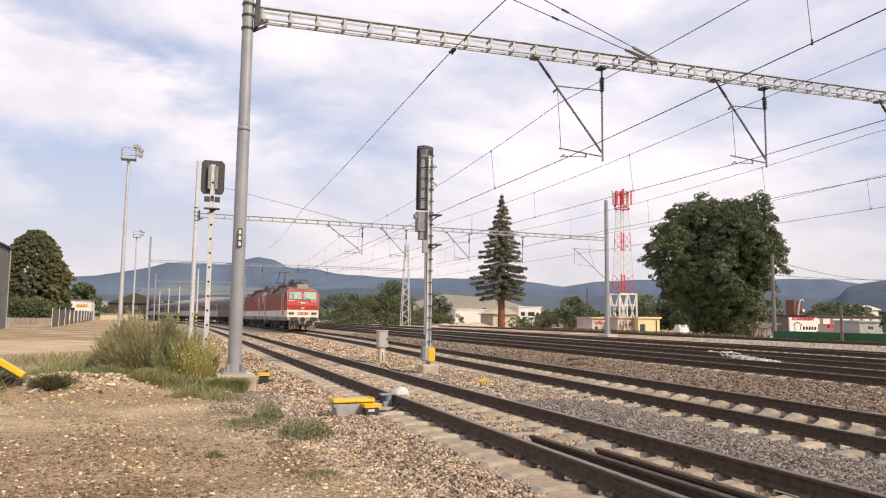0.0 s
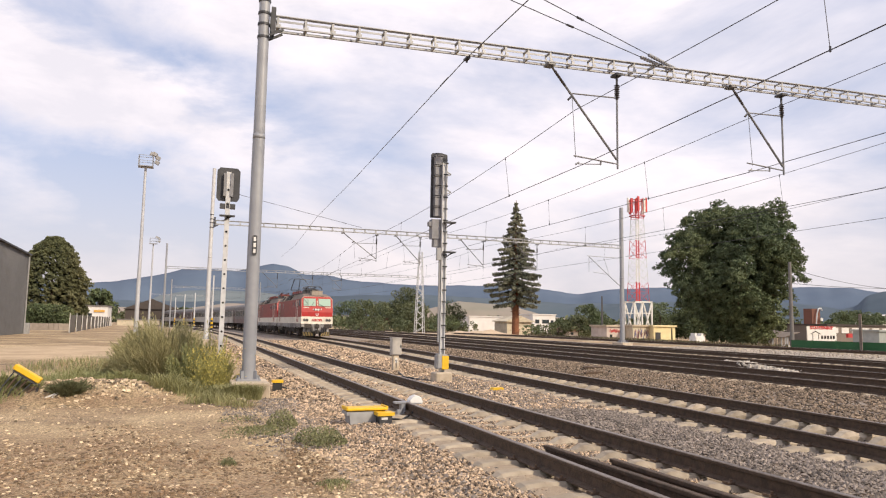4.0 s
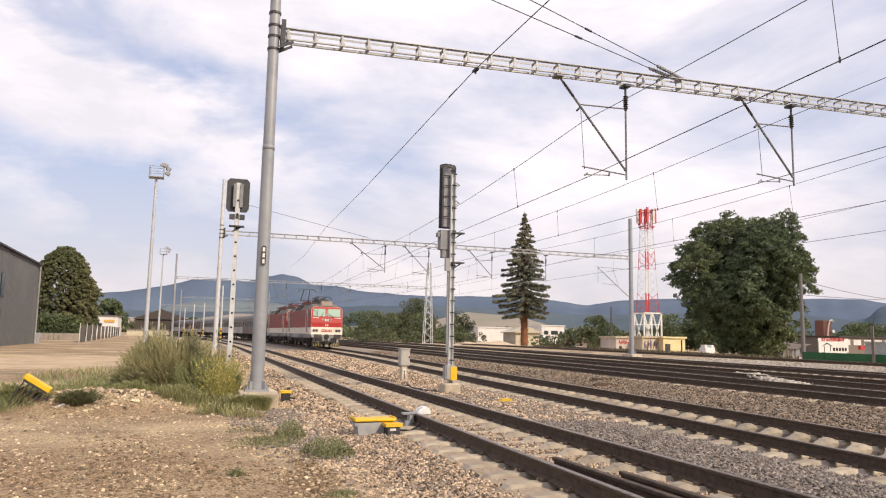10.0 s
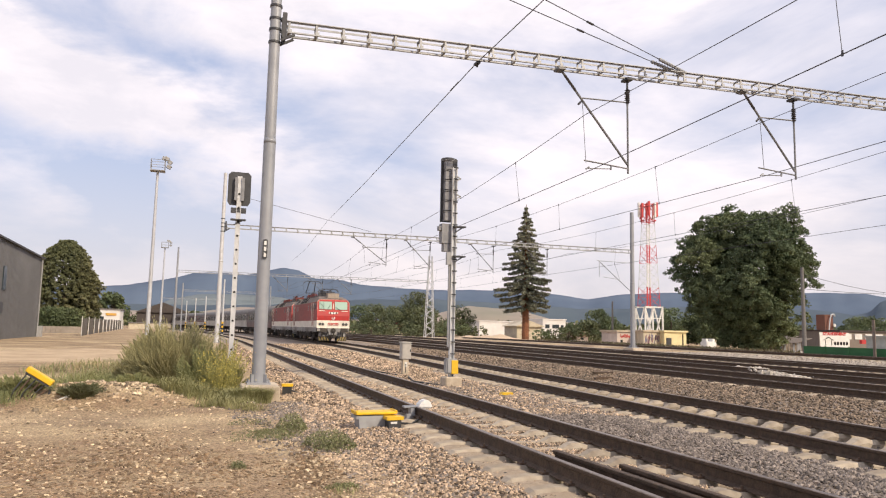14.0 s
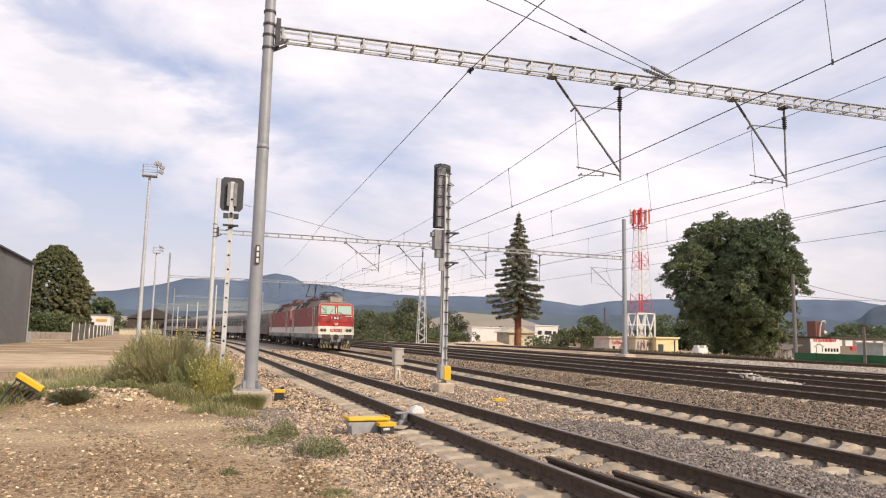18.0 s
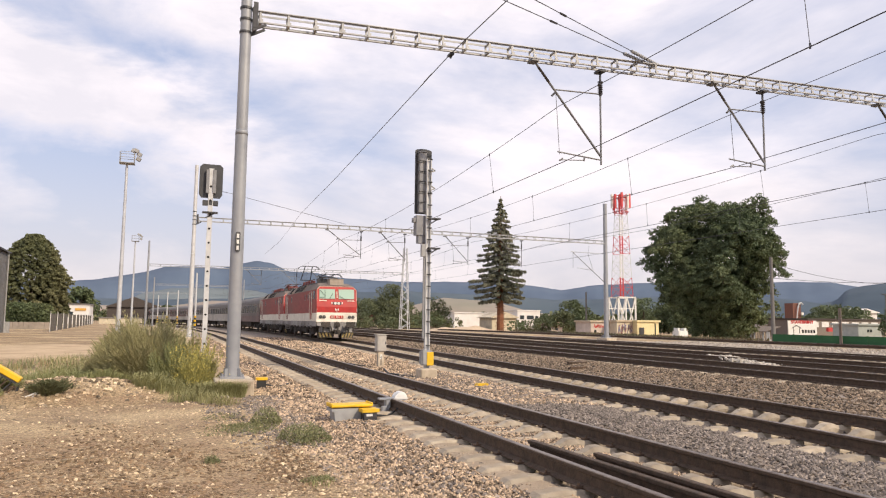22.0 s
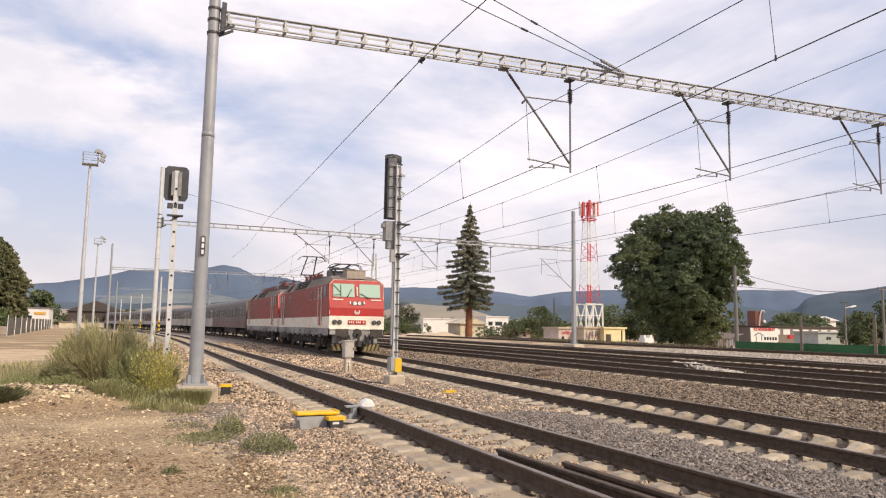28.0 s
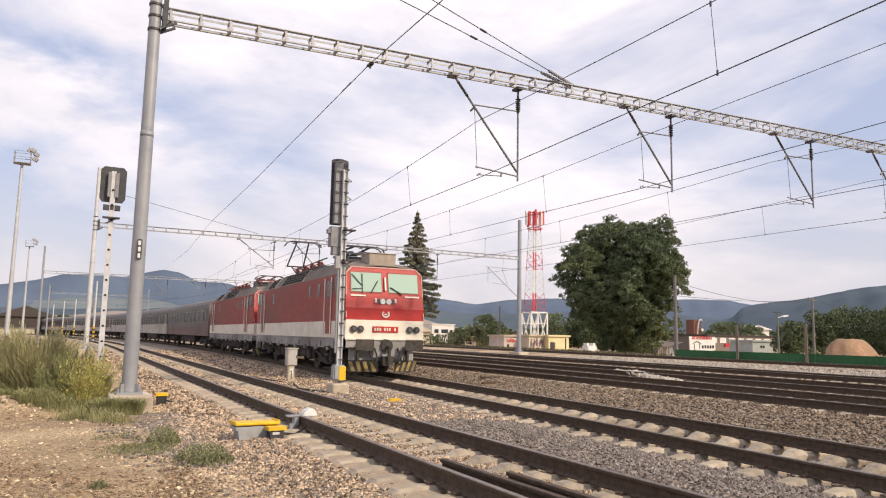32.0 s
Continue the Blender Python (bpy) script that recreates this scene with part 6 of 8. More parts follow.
def shrub(x, y, width, depth, h, label, material, stems=700, leaves=14000, size=0.035, name="shrub", spread=2.6):
    """A feathery upright shrub: thin stems fanning out of a narrow foot, each a plume of fine narrow leaves."""
    s = empty(name, pose(x, y, height(x, y)), label, "shrub")
    a = RNG.uniform(0, 6.283, stems)
    q = np.sqrt(RNG.uniform(0, 1, stems))
    bx, by = np.cos(a) * q * width * 0.5 / spread, np.sin(a) * q * depth * 0.5 / spread
    tx, ty = bx * spread + RNG.normal(0, 0.10, stems), by * spread + RNG.normal(0, 0.10, stems)
    lump = 0.82 + 0.3 * np.array([noise.noise((p * 1.6 + x, r * 1.6 + y, 0.0)) for p, r in zip(tx, ty)])
    tz = h * (1 - 0.45 * q ** 2) * lump * RNG.uniform(0.45, 1.2, stems)
    v_, f_ = [], []
    for i in range(stems):
        p0, p1 = np.array([bx[i], by[i], -0.05]), np.array([tx[i], ty[i], tz[i]])
        m = (p0 + p1) / 2 + np.array([0, 0, 0.1 * tz[i]])
        w = np.array([-(ty[i] - by[i]), tx[i] - bx[i], 0.0]) + 1e-3
        w = w / np.linalg.norm(w) * 0.005
        k = len(v_)
        v_ += [(p0 - w).tolist(), (p0 + w).tolist(), (m + w).tolist(), (m - w).tolist(), p1.tolist()]
        f_ += [(k, k + 1, k + 2, k + 3), (k + 3, k + 2, k + 4)]
    tagged(part_py("stem", v_, f_, material, s), kind="stuff")
    i = RNG.integers(0, stems, leaves)
    u = RNG.uniform(0.12, 1.0, leaves) ** 0.75
    c = np.stack([bx[i] + (tx[i] - bx[i]) * u, by[i] + (ty[i] - by[i]) * u, tz[i] * (u + 0.1 * u * (1 - u) * 4)], 1) + RNG.normal(0, 0.03, (leaves, 3)) * (1.15 - u[:, None])
    c[:, 2] = np.maximum(c[:, 2], 0.01)
    d = np.stack([tx[i] - bx[i], ty[i] - by[i], tz[i]], 1)
    d /= np.linalg.norm(d, axis=1, keepdims=True)
    v, f = cards(c, size, d * 2.2, 5.0)
    part_py("leaves", v, f, material, s)
    return s


shrub(-0.45, 18.8, 2.3, 2.0, 1.78, "feathery olive-green wild shrub beside the portal foot", "leaf_olive", 1700, 95000, 0.0072)
shrub(0.20, 17.4, 1.3, 1.2, 1.05, "lower feathery green shrub by the foundation", "leaf_weed", 600, 28000, 0.0075)
shrub(-1.25, 20.2, 1.5, 1.4, 1.0, "low feathery olive-green shrub behind the first", "leaf_olive", 500, 18000, 0.010)
shrub(-1.3, 17.9, 1.3, 0.9, 0.5, "low grey-green weeds at the foot of the shrub", "leaf_weed", 500, 12000, 0.009, "weed", 1.6)
shrub(-2.02, 15.05, 0.62, 0.5, 0.26, "low dark weeds beside the knocked-over cable pillar", "leaf_hedge", 320, 9000, 0.009, "weed", 1.5)
shrub(-3.1, 15.6, 1.1, 0.6, 0.36, "low dark weeds beside the knocked-over cable pillar", "leaf_weed", 300, 7000, 0.009, "weed", 1.6)
shrub(-1.73, 30.0, 1.7, 2.5, 1.35, "pale dry olive shrub at the edge of the yard", "leaf_olive", 500, 18000, 0.014)
shrub(0.62, 16.5, 0.9, 0.8, 1.05, "yellow-flowering weed by the foundation block", "leaf_lime", 260, 13000, 0.0065, "weed", 1.8)
shrub(0.74, 17.3, 0.7, 0.6, 1.55, "tall thin yellow-green weed standing by the shrub", "leaf_lime", 70, 3000, 0.009, "weed", 1.5)
v, f = cards(np.stack([RNG.normal(0.62, 0.28, 1700), RNG.normal(16.2, 0.3, 1700), RNG.uniform(0.08, 0.92, 1700)], 1), 0.0125)
tagged(part_py("weed_flowers", v, f, "leaf_yellow"), "small yellow flowers on the weeds by the foundation", "flowers", kind="stuff")


def patch(cx, cy, rx, ry):
    """Density of a ragged patch: full in the middle, broken up by two scales of noise."""
    def dens(x, y):
        r = 1.0 - ((x - cx) / rx) ** 2 - ((y - cy) / ry) ** 2
        n1 = np.array([noise.noise((a * 1.3, b * 1.3, 5.0)) + 0.8 * noise.noise((a * 4.5, b * 4.5, 9.0)) for a, b in zip(x, y)])
        return np.clip(0.55 * r + 0.9 * n1 + 0.12, 0, 1) * (r > 0)
    return dens


GV, GF = [], []


def grass(v, f):
    k = len(GV)
    GV.extend(v)
    GF.extend([[i + k for i in q] for q in f])


grass(*blades(-3.6, 0.6, 17.0, 23.5, 30000, 0.27, 0.6, 0.0035, density=lambda x, y: patch(-1.3, 20.2, 2.3, 3.3)(x, y) * (y > 17.5 + np.maximum(0, -0.4 - x) * 0.9 + 0.3 * np.sin(x * 5))))
grass(*blades(-0.9, 1.2, 15.1, 17.4, 22000, 0.26, 0.7, 0.0035, density=patch(0.3, 16.1, 0.95, 0.85)))
grass(*blades(0.75, 1.5, 14.9, 15.4, 5200, 0.3, 0.6, 0.0035))
grass(*blades(-7.5, -1.0, 19.0, 34.0, 7000, 0.24, 0.6, 0.007, density=patch(-3.2, 26.0, 1.9, 5.5)))
for cx, cy, rr, n, h in ((1.42, 6.95, 0.16, 140, 0.06), (-1.20, 15.50, 0.5, 260, 0.06), (-3.21, 15.28, 0.7, 2600, 0.22), (-2.88, 15.53, 0.5, 1500, 0.24), (0.98, 13.98, 0.45, 1500, 0.22), (0.49, 14.73, 0.5, 1500, 0.24), (-0.04, 16.49, 0.5, 1200, 0.2)):
    grass(*blades(cx - rr, cx + rr, cy - rr, cy + rr, n, h, 0.8, 0.0035, density=patch(cx, cy, rr, rr)))
tagged(part_py("grass", GV, GF, "leaf_weed"), "patchy wild grass and weeds on the dirt", "grass", kind="stuff")


def weed_patch(cx, cy, rx, ry, h, n, size):
    """A creeping weed: many small leaves over a ragged patch, taller in the middle."""
    x, y = RNG.uniform(cx - rx, cx + rx, n), RNG.uniform(cy - ry, cy + ry, n)
    k = RNG.uniform(0, 1, n) < patch(cx, cy, rx, ry)(x, y)
    x, y = x[k], y[k]
    top = h * np.clip(1.15 - ((x - cx) / rx) ** 2 - ((y - cy) / ry) ** 2, 0.15, 1)
    z = np.array([height(a, b) for a, b in zip(x, y)]) + top * RNG.uniform(0.05, 1.0, len(x)) ** 1.3
    v, f = cards(np.stack([x, y, z], 1), size, np.array([0, 0, 0.9]), 1.6)
    tagged(part_py("weed_patch", v, f, "leaf_sage"), "patch of low grey-green weeds on stony dirt", "weeds", kind="stuff")


for wx, wy, rx, ry, hh, n, sz in ((1.0, 10.65, 0.66, 0.42, 0.10, 3000, 0.011), (0.95, 11.9, 0.42, 0.4, 0.08, 1600, 0.011), (1.46, 11.3, 0.24, 0.42, 0.24, 2600, 0.012), (1.74, 9.6, 0.36, 0.6, 0.22, 5200, 0.012), (0.5, 8.6, 0.13, 0.16, 0.08, 800, 0.010), (1.46, 7.15, 0.20, 0.11, 0.05, 700, 0.009)):
    weed_patch(wx, wy, rx, ry, hh, n, sz)
scr = B()
for i in range(4):
    box(scr, (-0.66 + 0.09 * i, 17.62 + 0.03 * (i % 2), height(-0.55, 17.62) + 0.04 + 0.02 * (i % 3)), (0.12, 0.12, 0.05), Matrix.Rotation(0.5 * i, 3, "Z") @ Matrix.Rotation(0.3 * (i % 2), 3, "X"))
tagged(part("plastic_scrap", scr, "blue_plastic"), "crumpled dark blue plastic scrap lying at the foot of the shrub", "litter")
v, f = blades(-9.0, 0.8, 15.0, 36.0, 15000, 0.25, 0.6, 0.005, density=lambda x, y: patch(-2.4, 24.0, 3.0, 6.5)(x, y) * (y > 18.4 + np.maximum(0, -0.4 - x) * 1.5))
tagged(part_py("dry_grass", v, f, "dry_grass"), "dry straw-coloured grass among the weeds", "grass", kind="stuff")
v, f = blades(41.8, 46.5, 43.5, 86.0, 9000, 0.26, 0.5, 0.03, density=lambda x, y: np.clip(0.5 + 0.6 * np.sin(x * 1.9 + y * 0.7) * np.sin(y * 0.43), 0.1, 1))
tagged(part_py("verge_grass", v, f, "leaf_verge"), "dull dry grass and weeds on the verge beyond the tracks", "grass", kind="stuff")


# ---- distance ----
# both hill colours have the blue haze of distance painted in
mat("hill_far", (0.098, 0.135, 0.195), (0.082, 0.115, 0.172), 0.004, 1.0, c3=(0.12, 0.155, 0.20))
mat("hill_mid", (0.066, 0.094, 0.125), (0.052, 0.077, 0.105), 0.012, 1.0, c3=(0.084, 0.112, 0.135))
mat("hill_field", (0.34, 0.265, 0.225), (0.28, 0.225, 0.19), 0.02, 1.0, c3=(0.17, 0.20, 0.14), big=0.55)
mat("far_wall", (0.72, 0.70, 0.68), (0.64, 0.62, 0.6), 0.7, 0.8, c3=(0.55, 0.53, 0.5))
mat("shed_metal", (0.155, 0.155, 0.16), (0.13, 0.13, 0.135), 1.5, 0.55, 0.2, c3=(0.18, 0.18, 0.185))
mat("brick_red", (0.20, 0.085, 0.06), (0.15, 0.068, 0.05), 5.0, 0.9, c3=(0.16, 0.08, 0.06))
mat("roof_brown", (0.075, 0.06, 0.052), (0.055, 0.045, 0.04), 3.0, 0.85)
mat("plaster_beige", (0.62, 0.55, 0.42), (0.52, 0.46, 0.35), 1.5, 0.9, c3=(0.33, 0.28, 0.22))
mat("plaster_yellow", (0.78, 0.68, 0.40), (0.70, 0.60, 0.34), 1.5, 0.9, c3=(0.58, 0.50, 0.30))
mat("plaster_pink", (0.60, 0.52, 0.46), (0.52, 0.44, 0.39), 1.5, 0.9, c3=(0.34, 0.28, 0.25))
mat("wood_grey", (0.24, 0.20, 0.17), (0.16, 0.135, 0.115), 6.0, 0.9, stretch=(1, 1, 6))
mat("pole_grey", (0.20, 0.19, 0.18), (0.14, 0.135, 0.13), 6.0, 0.85, stretch=(1, 1, 6))
mat("plank_grey", (0.13, 0.118, 0.105), (0.09, 0.082, 0.072), 6.0, 0.9, stretch=(1, 1, 6))
mat("pale_sand", (0.56, 0.44, 0.31), (0.46, 0.355, 0.25), 3.0, 0.95, bump=0.5)
mat("fence_green", (0.025, 0.13, 0.045), (0.018, 0.10, 0.035), 1.2, 0.65, c3=(0.035, 0.15, 0.06))
mat("sign_red", (0.55, 0.05, 0.05), (0.45, 0.04, 0.04), 6.0, 0.5)
mat("tower_red", (0.62, 0.06, 0.06), (0.52, 0.05, 0.05), 4.0, 0.5)
mat("orange_sign", (0.66, 0.38, 0.08), (0.56, 0.31, 0.06), 4.0, 0.5)
mat("sand_heap", (0.42, 0.26, 0.155), (0.30, 0.185, 0.115), 3.0, 0.95, bump=0.9, c3=(0.26, 0.17, 0.105), big=0.55)
mat("blue_metal", (0.44, 0.47, 0.45), (0.36, 0.39, 0.38), 2.0, 0.6)
mat("graffiti", (0.40, 0.15, 0.13), (0.16, 0.20, 0.34), 2.2, 0.8)


def ridge(name, dist, table, material, label, drop=40.0, rough=0.06, seed=0.0, a0=-75.0, a1=130.0, step=0.25, depth=500.0):
    """A chain of hills: a skyline by bearing (degrees right of the tracks) and height angle, with a slope down to its foot."""
    az, el = [p[0] for p in table], [p[1] for p in table]
    verts, faces = [], []
    n = int((a1 - a0) / step)
    for i in range(n + 1):
        a = a0 + i * step
        e = float(np.interp(a, az, el)) + rough * noise.fractal((a * 0.35, seed, 0.3), 1.0, 2.0, 5)
        d = Vector((math.sin(radians(a)), math.cos(radians(a)), 0))
        top = math.tan(radians(max(e, 0.15))) * dist + 1.49
        for k, (dd, zz) in enumerate(((-depth, -drop), (-depth * 0.55, top * 0.42), (-depth * 0.2, top * 0.8), (0, top), (depth * 0.4, top * 0.5))):
            r = dist + dd + 0.08 * depth * noise.noise((a * 0.6, k * 3.1, seed))
            z = zz * (r / dist if k == 3 else 1) + (0 if k in (0, 3) else 0.06 * top * noise.noise((a * 0.9, k, seed + 5)))
            verts.append((d.x * r, d.y * r, z))
    for i in range(n):
        for k in range(4):
            faces.append((i * 5 + k, (i + 1) * 5 + k, (i + 1) * 5 + k + 1, i * 5 + k + 1))
    return tagged(part_py(name, verts, faces, material, smooth=True), label, "hills", kind="structure")


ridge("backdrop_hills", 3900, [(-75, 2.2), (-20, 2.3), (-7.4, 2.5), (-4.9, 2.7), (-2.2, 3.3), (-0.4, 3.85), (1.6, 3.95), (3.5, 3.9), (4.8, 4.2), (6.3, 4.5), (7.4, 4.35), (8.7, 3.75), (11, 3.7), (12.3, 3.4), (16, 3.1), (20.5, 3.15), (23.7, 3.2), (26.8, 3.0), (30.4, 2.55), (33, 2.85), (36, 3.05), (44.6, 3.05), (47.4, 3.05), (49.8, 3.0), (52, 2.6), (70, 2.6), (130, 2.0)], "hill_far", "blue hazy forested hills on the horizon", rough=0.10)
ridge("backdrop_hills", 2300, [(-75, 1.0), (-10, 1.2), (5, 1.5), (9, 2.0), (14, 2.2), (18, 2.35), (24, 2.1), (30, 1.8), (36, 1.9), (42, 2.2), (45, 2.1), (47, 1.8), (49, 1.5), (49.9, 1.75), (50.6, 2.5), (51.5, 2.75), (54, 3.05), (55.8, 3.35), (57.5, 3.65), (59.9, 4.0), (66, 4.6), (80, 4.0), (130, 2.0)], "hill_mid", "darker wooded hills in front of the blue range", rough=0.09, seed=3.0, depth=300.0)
# distance haze put into the meadow colour too: pale blue-grey green
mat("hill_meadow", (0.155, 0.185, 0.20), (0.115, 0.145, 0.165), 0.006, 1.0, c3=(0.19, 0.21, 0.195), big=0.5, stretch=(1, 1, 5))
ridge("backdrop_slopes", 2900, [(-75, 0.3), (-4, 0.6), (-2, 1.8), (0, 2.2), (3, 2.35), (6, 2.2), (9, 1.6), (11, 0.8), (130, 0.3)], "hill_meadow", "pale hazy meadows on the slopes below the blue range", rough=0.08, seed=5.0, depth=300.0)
ridge("backdrop_fields", 900, [(-75, 0.3), (0, 0.9), (3, 1.35), (7, 1.2), (10, 0.6), (16, 0.5), (18.5, 1.2), (21, 1.85), (25, 1.6), (28, 0.8), (32, 0.4), (130, 0.3)], "hill_field", "pale tan fields below the hills", rough=0.05, seed=8.0, depth=150.0)


# ---- far trees and bushes ----
def far_bush(x, y, w, h, material="leaf_far", n=22, size=0.15, label="green bushy tree at the far side of the yard"):
    t = empty("bush", pose(x, y, 0.0), label, "tree", "bushes beyond the yard")
    spots = []
    for i in range(n):
        u = random.random()
        a, q = random.uniform(0, 6.28), math.sqrt(random.random())
        ww = w / 2 * math.sin(math.pi * (0.25 + 0.62 * u))
        r_ = random.uniform(0.12, 0.22) * h
        spots.append((math.cos(a) * q * ww, math.sin(a) * q * ww * 0.6, max(r_ * 0.5, h * 0.9 * u), r_))
    bm = B()
    limbs(bm, (0, 0, -0.2), (0, 0, h * 0.6), 0.12 + h * 0.01, spots, 6)
    part("trunk", bm, "bark", t)
    v, f = cards(clumps(spots, 165 if h < 6 else 105, 1.0, size), size)
    part_py("crown", v, f, material, t)
    return t


for bx, by, w, h in (
    (33.03, 150, 9, 6.5), (34.07, 140, 8, 6.0), (43.19, 165, 8, 6.5), (40.51, 135, 9, 8.6), (40.62, 128, 7, 6.0), (40.20, 140, 8, 6.0),
    (48.51, 130, 6, 6.0), (42.66, 118, 8, 2.6), (47.96, 122, 8, 2.4), (32.42, 120, 10, 2.8), (27.93, 118, 9, 2.2), (38.34, 116, 8, 2.8),
    (50.63, 100, 4, 1.7), (54.15, 102, 5, 1.9), (54.28, 98, 5, 2.2), (56.77, 96, 5, 3.2), (69.70, 112, 8, 4.4), (77.93, 128, 9, 6.2), (79.93, 140, 9, 3.4), (74.96, 94, 6, 5.0), (74.59, 90, 5, 5.6), (78.38, 105, 10, 6.0),
    (126.46, 110, 7, 5.6), (137.01, 115, 8, 6.0), (156.17, 140, 9, 4.5), (93.53, 95, 7, 4.0),
    (85.02, 62, 7, 4.4), (90.90, 62, 9, 5.6), (101.36, 66, 9, 6.8), (97.79, 60, 10, 6.4), (95.94, 56, 10, 6.6), (94.13, 52, 10, 6.5), (116.87, 95, 9, 5.2),
):
    far_bush(bx, by, w, h, random.choice(("leaf_dark", "leaf_dark", "leaf_tree")) if bx > 70 else random.choice(("leaf_far", "leaf_far", "leaf_tree")), 40 if bx > 70 else 36)
spots = []
for i in range(260):
    a = -12 + 95 * i / 259 + random.uniform(-0.3, 0.3)
    d = random.uniform(260, 420)
    spots.append((math.sin(radians(a)) * d, math.cos(radians(a)) * d, random.uniform(0.5, 2.5), random.uniform(3.0, 6.0)))
v, f = cards(clumps(spots, 5, 1.0, 0.9, 0.75), 0.9)
tagged(part_py("treeline", v, f, "leaf_far"), "distant green belt of trees and scrub", "trees", kind="stuff")


# ---- buildings ----
def building(x, y, w, d, h, wall, roof, label, windows=(), ridge_h=0.0, rz=0.0, name="building", frame_m="dark_steel", z=0.0):
    """A house: four walls, a flat or gabled roof, windows on the front as (x, z, w, h)."""
    b = empty(name, pose(x, y, z, 0, 0, rz), label, "building")
    bm = B()
    box(bm, (0, d / 2, h / 2 - 0.2), (w, d, h + 0.4))
    part("wall", bm, wall, b)
    bm = B()
    if ridge_h:
        sweep(bm, [(-w / 2 - 0.4, h), (w / 2 + 0.4, h), (w / 2 + 0.4, h + 0.12), (0, h + ridge_h), (-w / 2 - 0.4, h + 0.12)], [((0, -0.5, 0), (1, 0, 0), (0, 0, 1)), ((0, d + 0.5, 0), (1, 0, 0), (0, 0, 1))])
    else:
        box(bm, (0, d / 2, h + 0.1), (w + 0.4, d + 0.4, 0.24))
    part("roof", bm, roof, b)
    for wx, wz, ww, wh in windows:
        bm = B()
        box(bm, (wx, -0.02, wz), (ww, 0.1, wh))
        wn_ = part("window", bm, frame_m, b)
        bm = B()
        box(bm, (wx, -0.05, wz), (ww * 0.86, 0.08, wh * 0.86))
        part("pane", bm, "side_glass", wn_)
    return b


# grey shed at the edge of the yard: a long metal-clad hall, its roof rising towards the camera
sh = empty("warehouse", pose(-15.0, 55.0, -0.15), "dark grey metal-clad warehouse with a sloping roof edge", "building")
bm = B()
pr = [(0, 0), (25.0, 0), (25.0, 7.75), (0, 8.2)]
rings = []
for x in (0, -14):
    rings.append([bm.verts.new((x, a, z)) for a, z in pr])
for i in range(4):
    bm.faces.new((rings[0][i], rings[0][(i + 1) % 4], rings[1][(i + 1) % 4], rings[1][i]))
bm.faces.new(rings[0])
bm.faces.new(rings[1][::-1])
part("wall", bm, "shed_metal", sh)
for k in range(62):
    bm = B()
    y = 0.3 + k * 0.4
    hh = 8.2 - 0.45 * y / 25
    box(bm, (0.02, y, hh / 2), (0.035, 0.12, hh - 0.1))
    part("cladding_rib", bm, "shed_metal", sh)
bm = B()
bar(bm, (0.08, -0.2, 8.28), (0.08, 25.3, 7.82), 0.35, 0.14)
part("roof_edge", bm, "dark_steel", sh)
bm = B()
tube(bm, (0.15, 24.6, 0), (0.15, 24.6, 7.6), 0.07)
part("downpipe", bm, "grey_paint", sh)
bm = B()
box(bm, (0.06, 10.9, 5.0), (0.08, 0.9, 1.9))
part("window", bm, "side_glass", sh)
bm = B()
box(bm, (0.06, 10.4, 2.6), (0.08, 1.2, 0.9))
part("vent", bm, "dark_steel", sh)
bm = B()
box(bm, (0.06, 25.06, 0.5), (0.9, 0.5, 1.2))
part("electric_box", bm, "grey_paint", sh)

# palisade along the yard road
fa, fb = Vector((-11.84, 86.0, -0.1)), Vector((-16.50, 185.0, -0.1))
pf = empty("palisade_fence", pose(0, 0, 0), "weathered grey plank fence along the yard road", "fence")
N = 74
for i in range(N):
    p = fa.lerp(fb, i / (N - 1))
    bm = B()
    hh = 1.95 + random.uniform(-0.06, 0.06)
    box(bm, (p.x + (0 if i % 6 else 0.06), p.y, p.z + hh / 2), (0.05, 1.25 if i % 6 else 0.25, hh if i % 6 else hh + 0.25), Matrix.Rotation(0.076, 3, "Z"))
    part("plank" if i % 6 else "post", bm, "white_paint" if i % 6 == 0 else "plank_grey", pf)
building(-18.6, 170, 5.2, 8, 4.1, "far_wall", "coach_roof", "small white flat-roofed building with an orange sign", [(-1.2, 2.2, 1.4, 0.8)])
bm = B()
box(bm, (-17.7, 169.9, 3.1), (2.1, 0.12, 0.5))
tagged(part("shop_sign", bm, "orange_sign"), "orange sign board on the white building", "sign")
building(-9.2, 215, 13.4, 16, 4.3, "roof_brown", "roof_brown", "old station shed with a broad brown gabled roof", [(-3.5, 1.4, 1.6, 1.4), (0, 1.4, 1.6, 1.4), (3.5, 1.4, 1.6, 1.4)], 2.9)
building(-11.0, 190, 9.5, 6, 1.3, "plaster_beige", "coach_roof", "low pale loading platform by the station shed")

# far side of the yard
building(78.21, 175, 15.5, 10, 3.6, "far_wall", "far_wall", "long low white hall beyond the field")
building(87.27, 165, 6.6, 8, 4.3, "far_wall", "far_wall", "white flat-roofed house with dark windows", [(-2.0, 2.6, 1.2, 1.0), (0.4, 2.6, 2.0, 1.0), (2.3, 2.4, 0.8, 1.2)])
building(62.2, 128, 5.4, 6, 2.2, "plaster_beige", "plaster_beige", "beige arched store beside the spruce", [(-1.4, 1.1, 0.5, 0.7)], 1.2)
gw = building(57.75, 86, 5.0, 4, 2.2, "plaster_pink", "concrete", "low pale hut with dark windows and red graffiti", [(0.1, 0.9, 0.42, 0.7), (0.85, 0.9, 0.42, 0.7), (1.55, 0.9, 0.42, 0.7), (-1.8, 0.8, 0.35, 0.6)], z=-0.65)
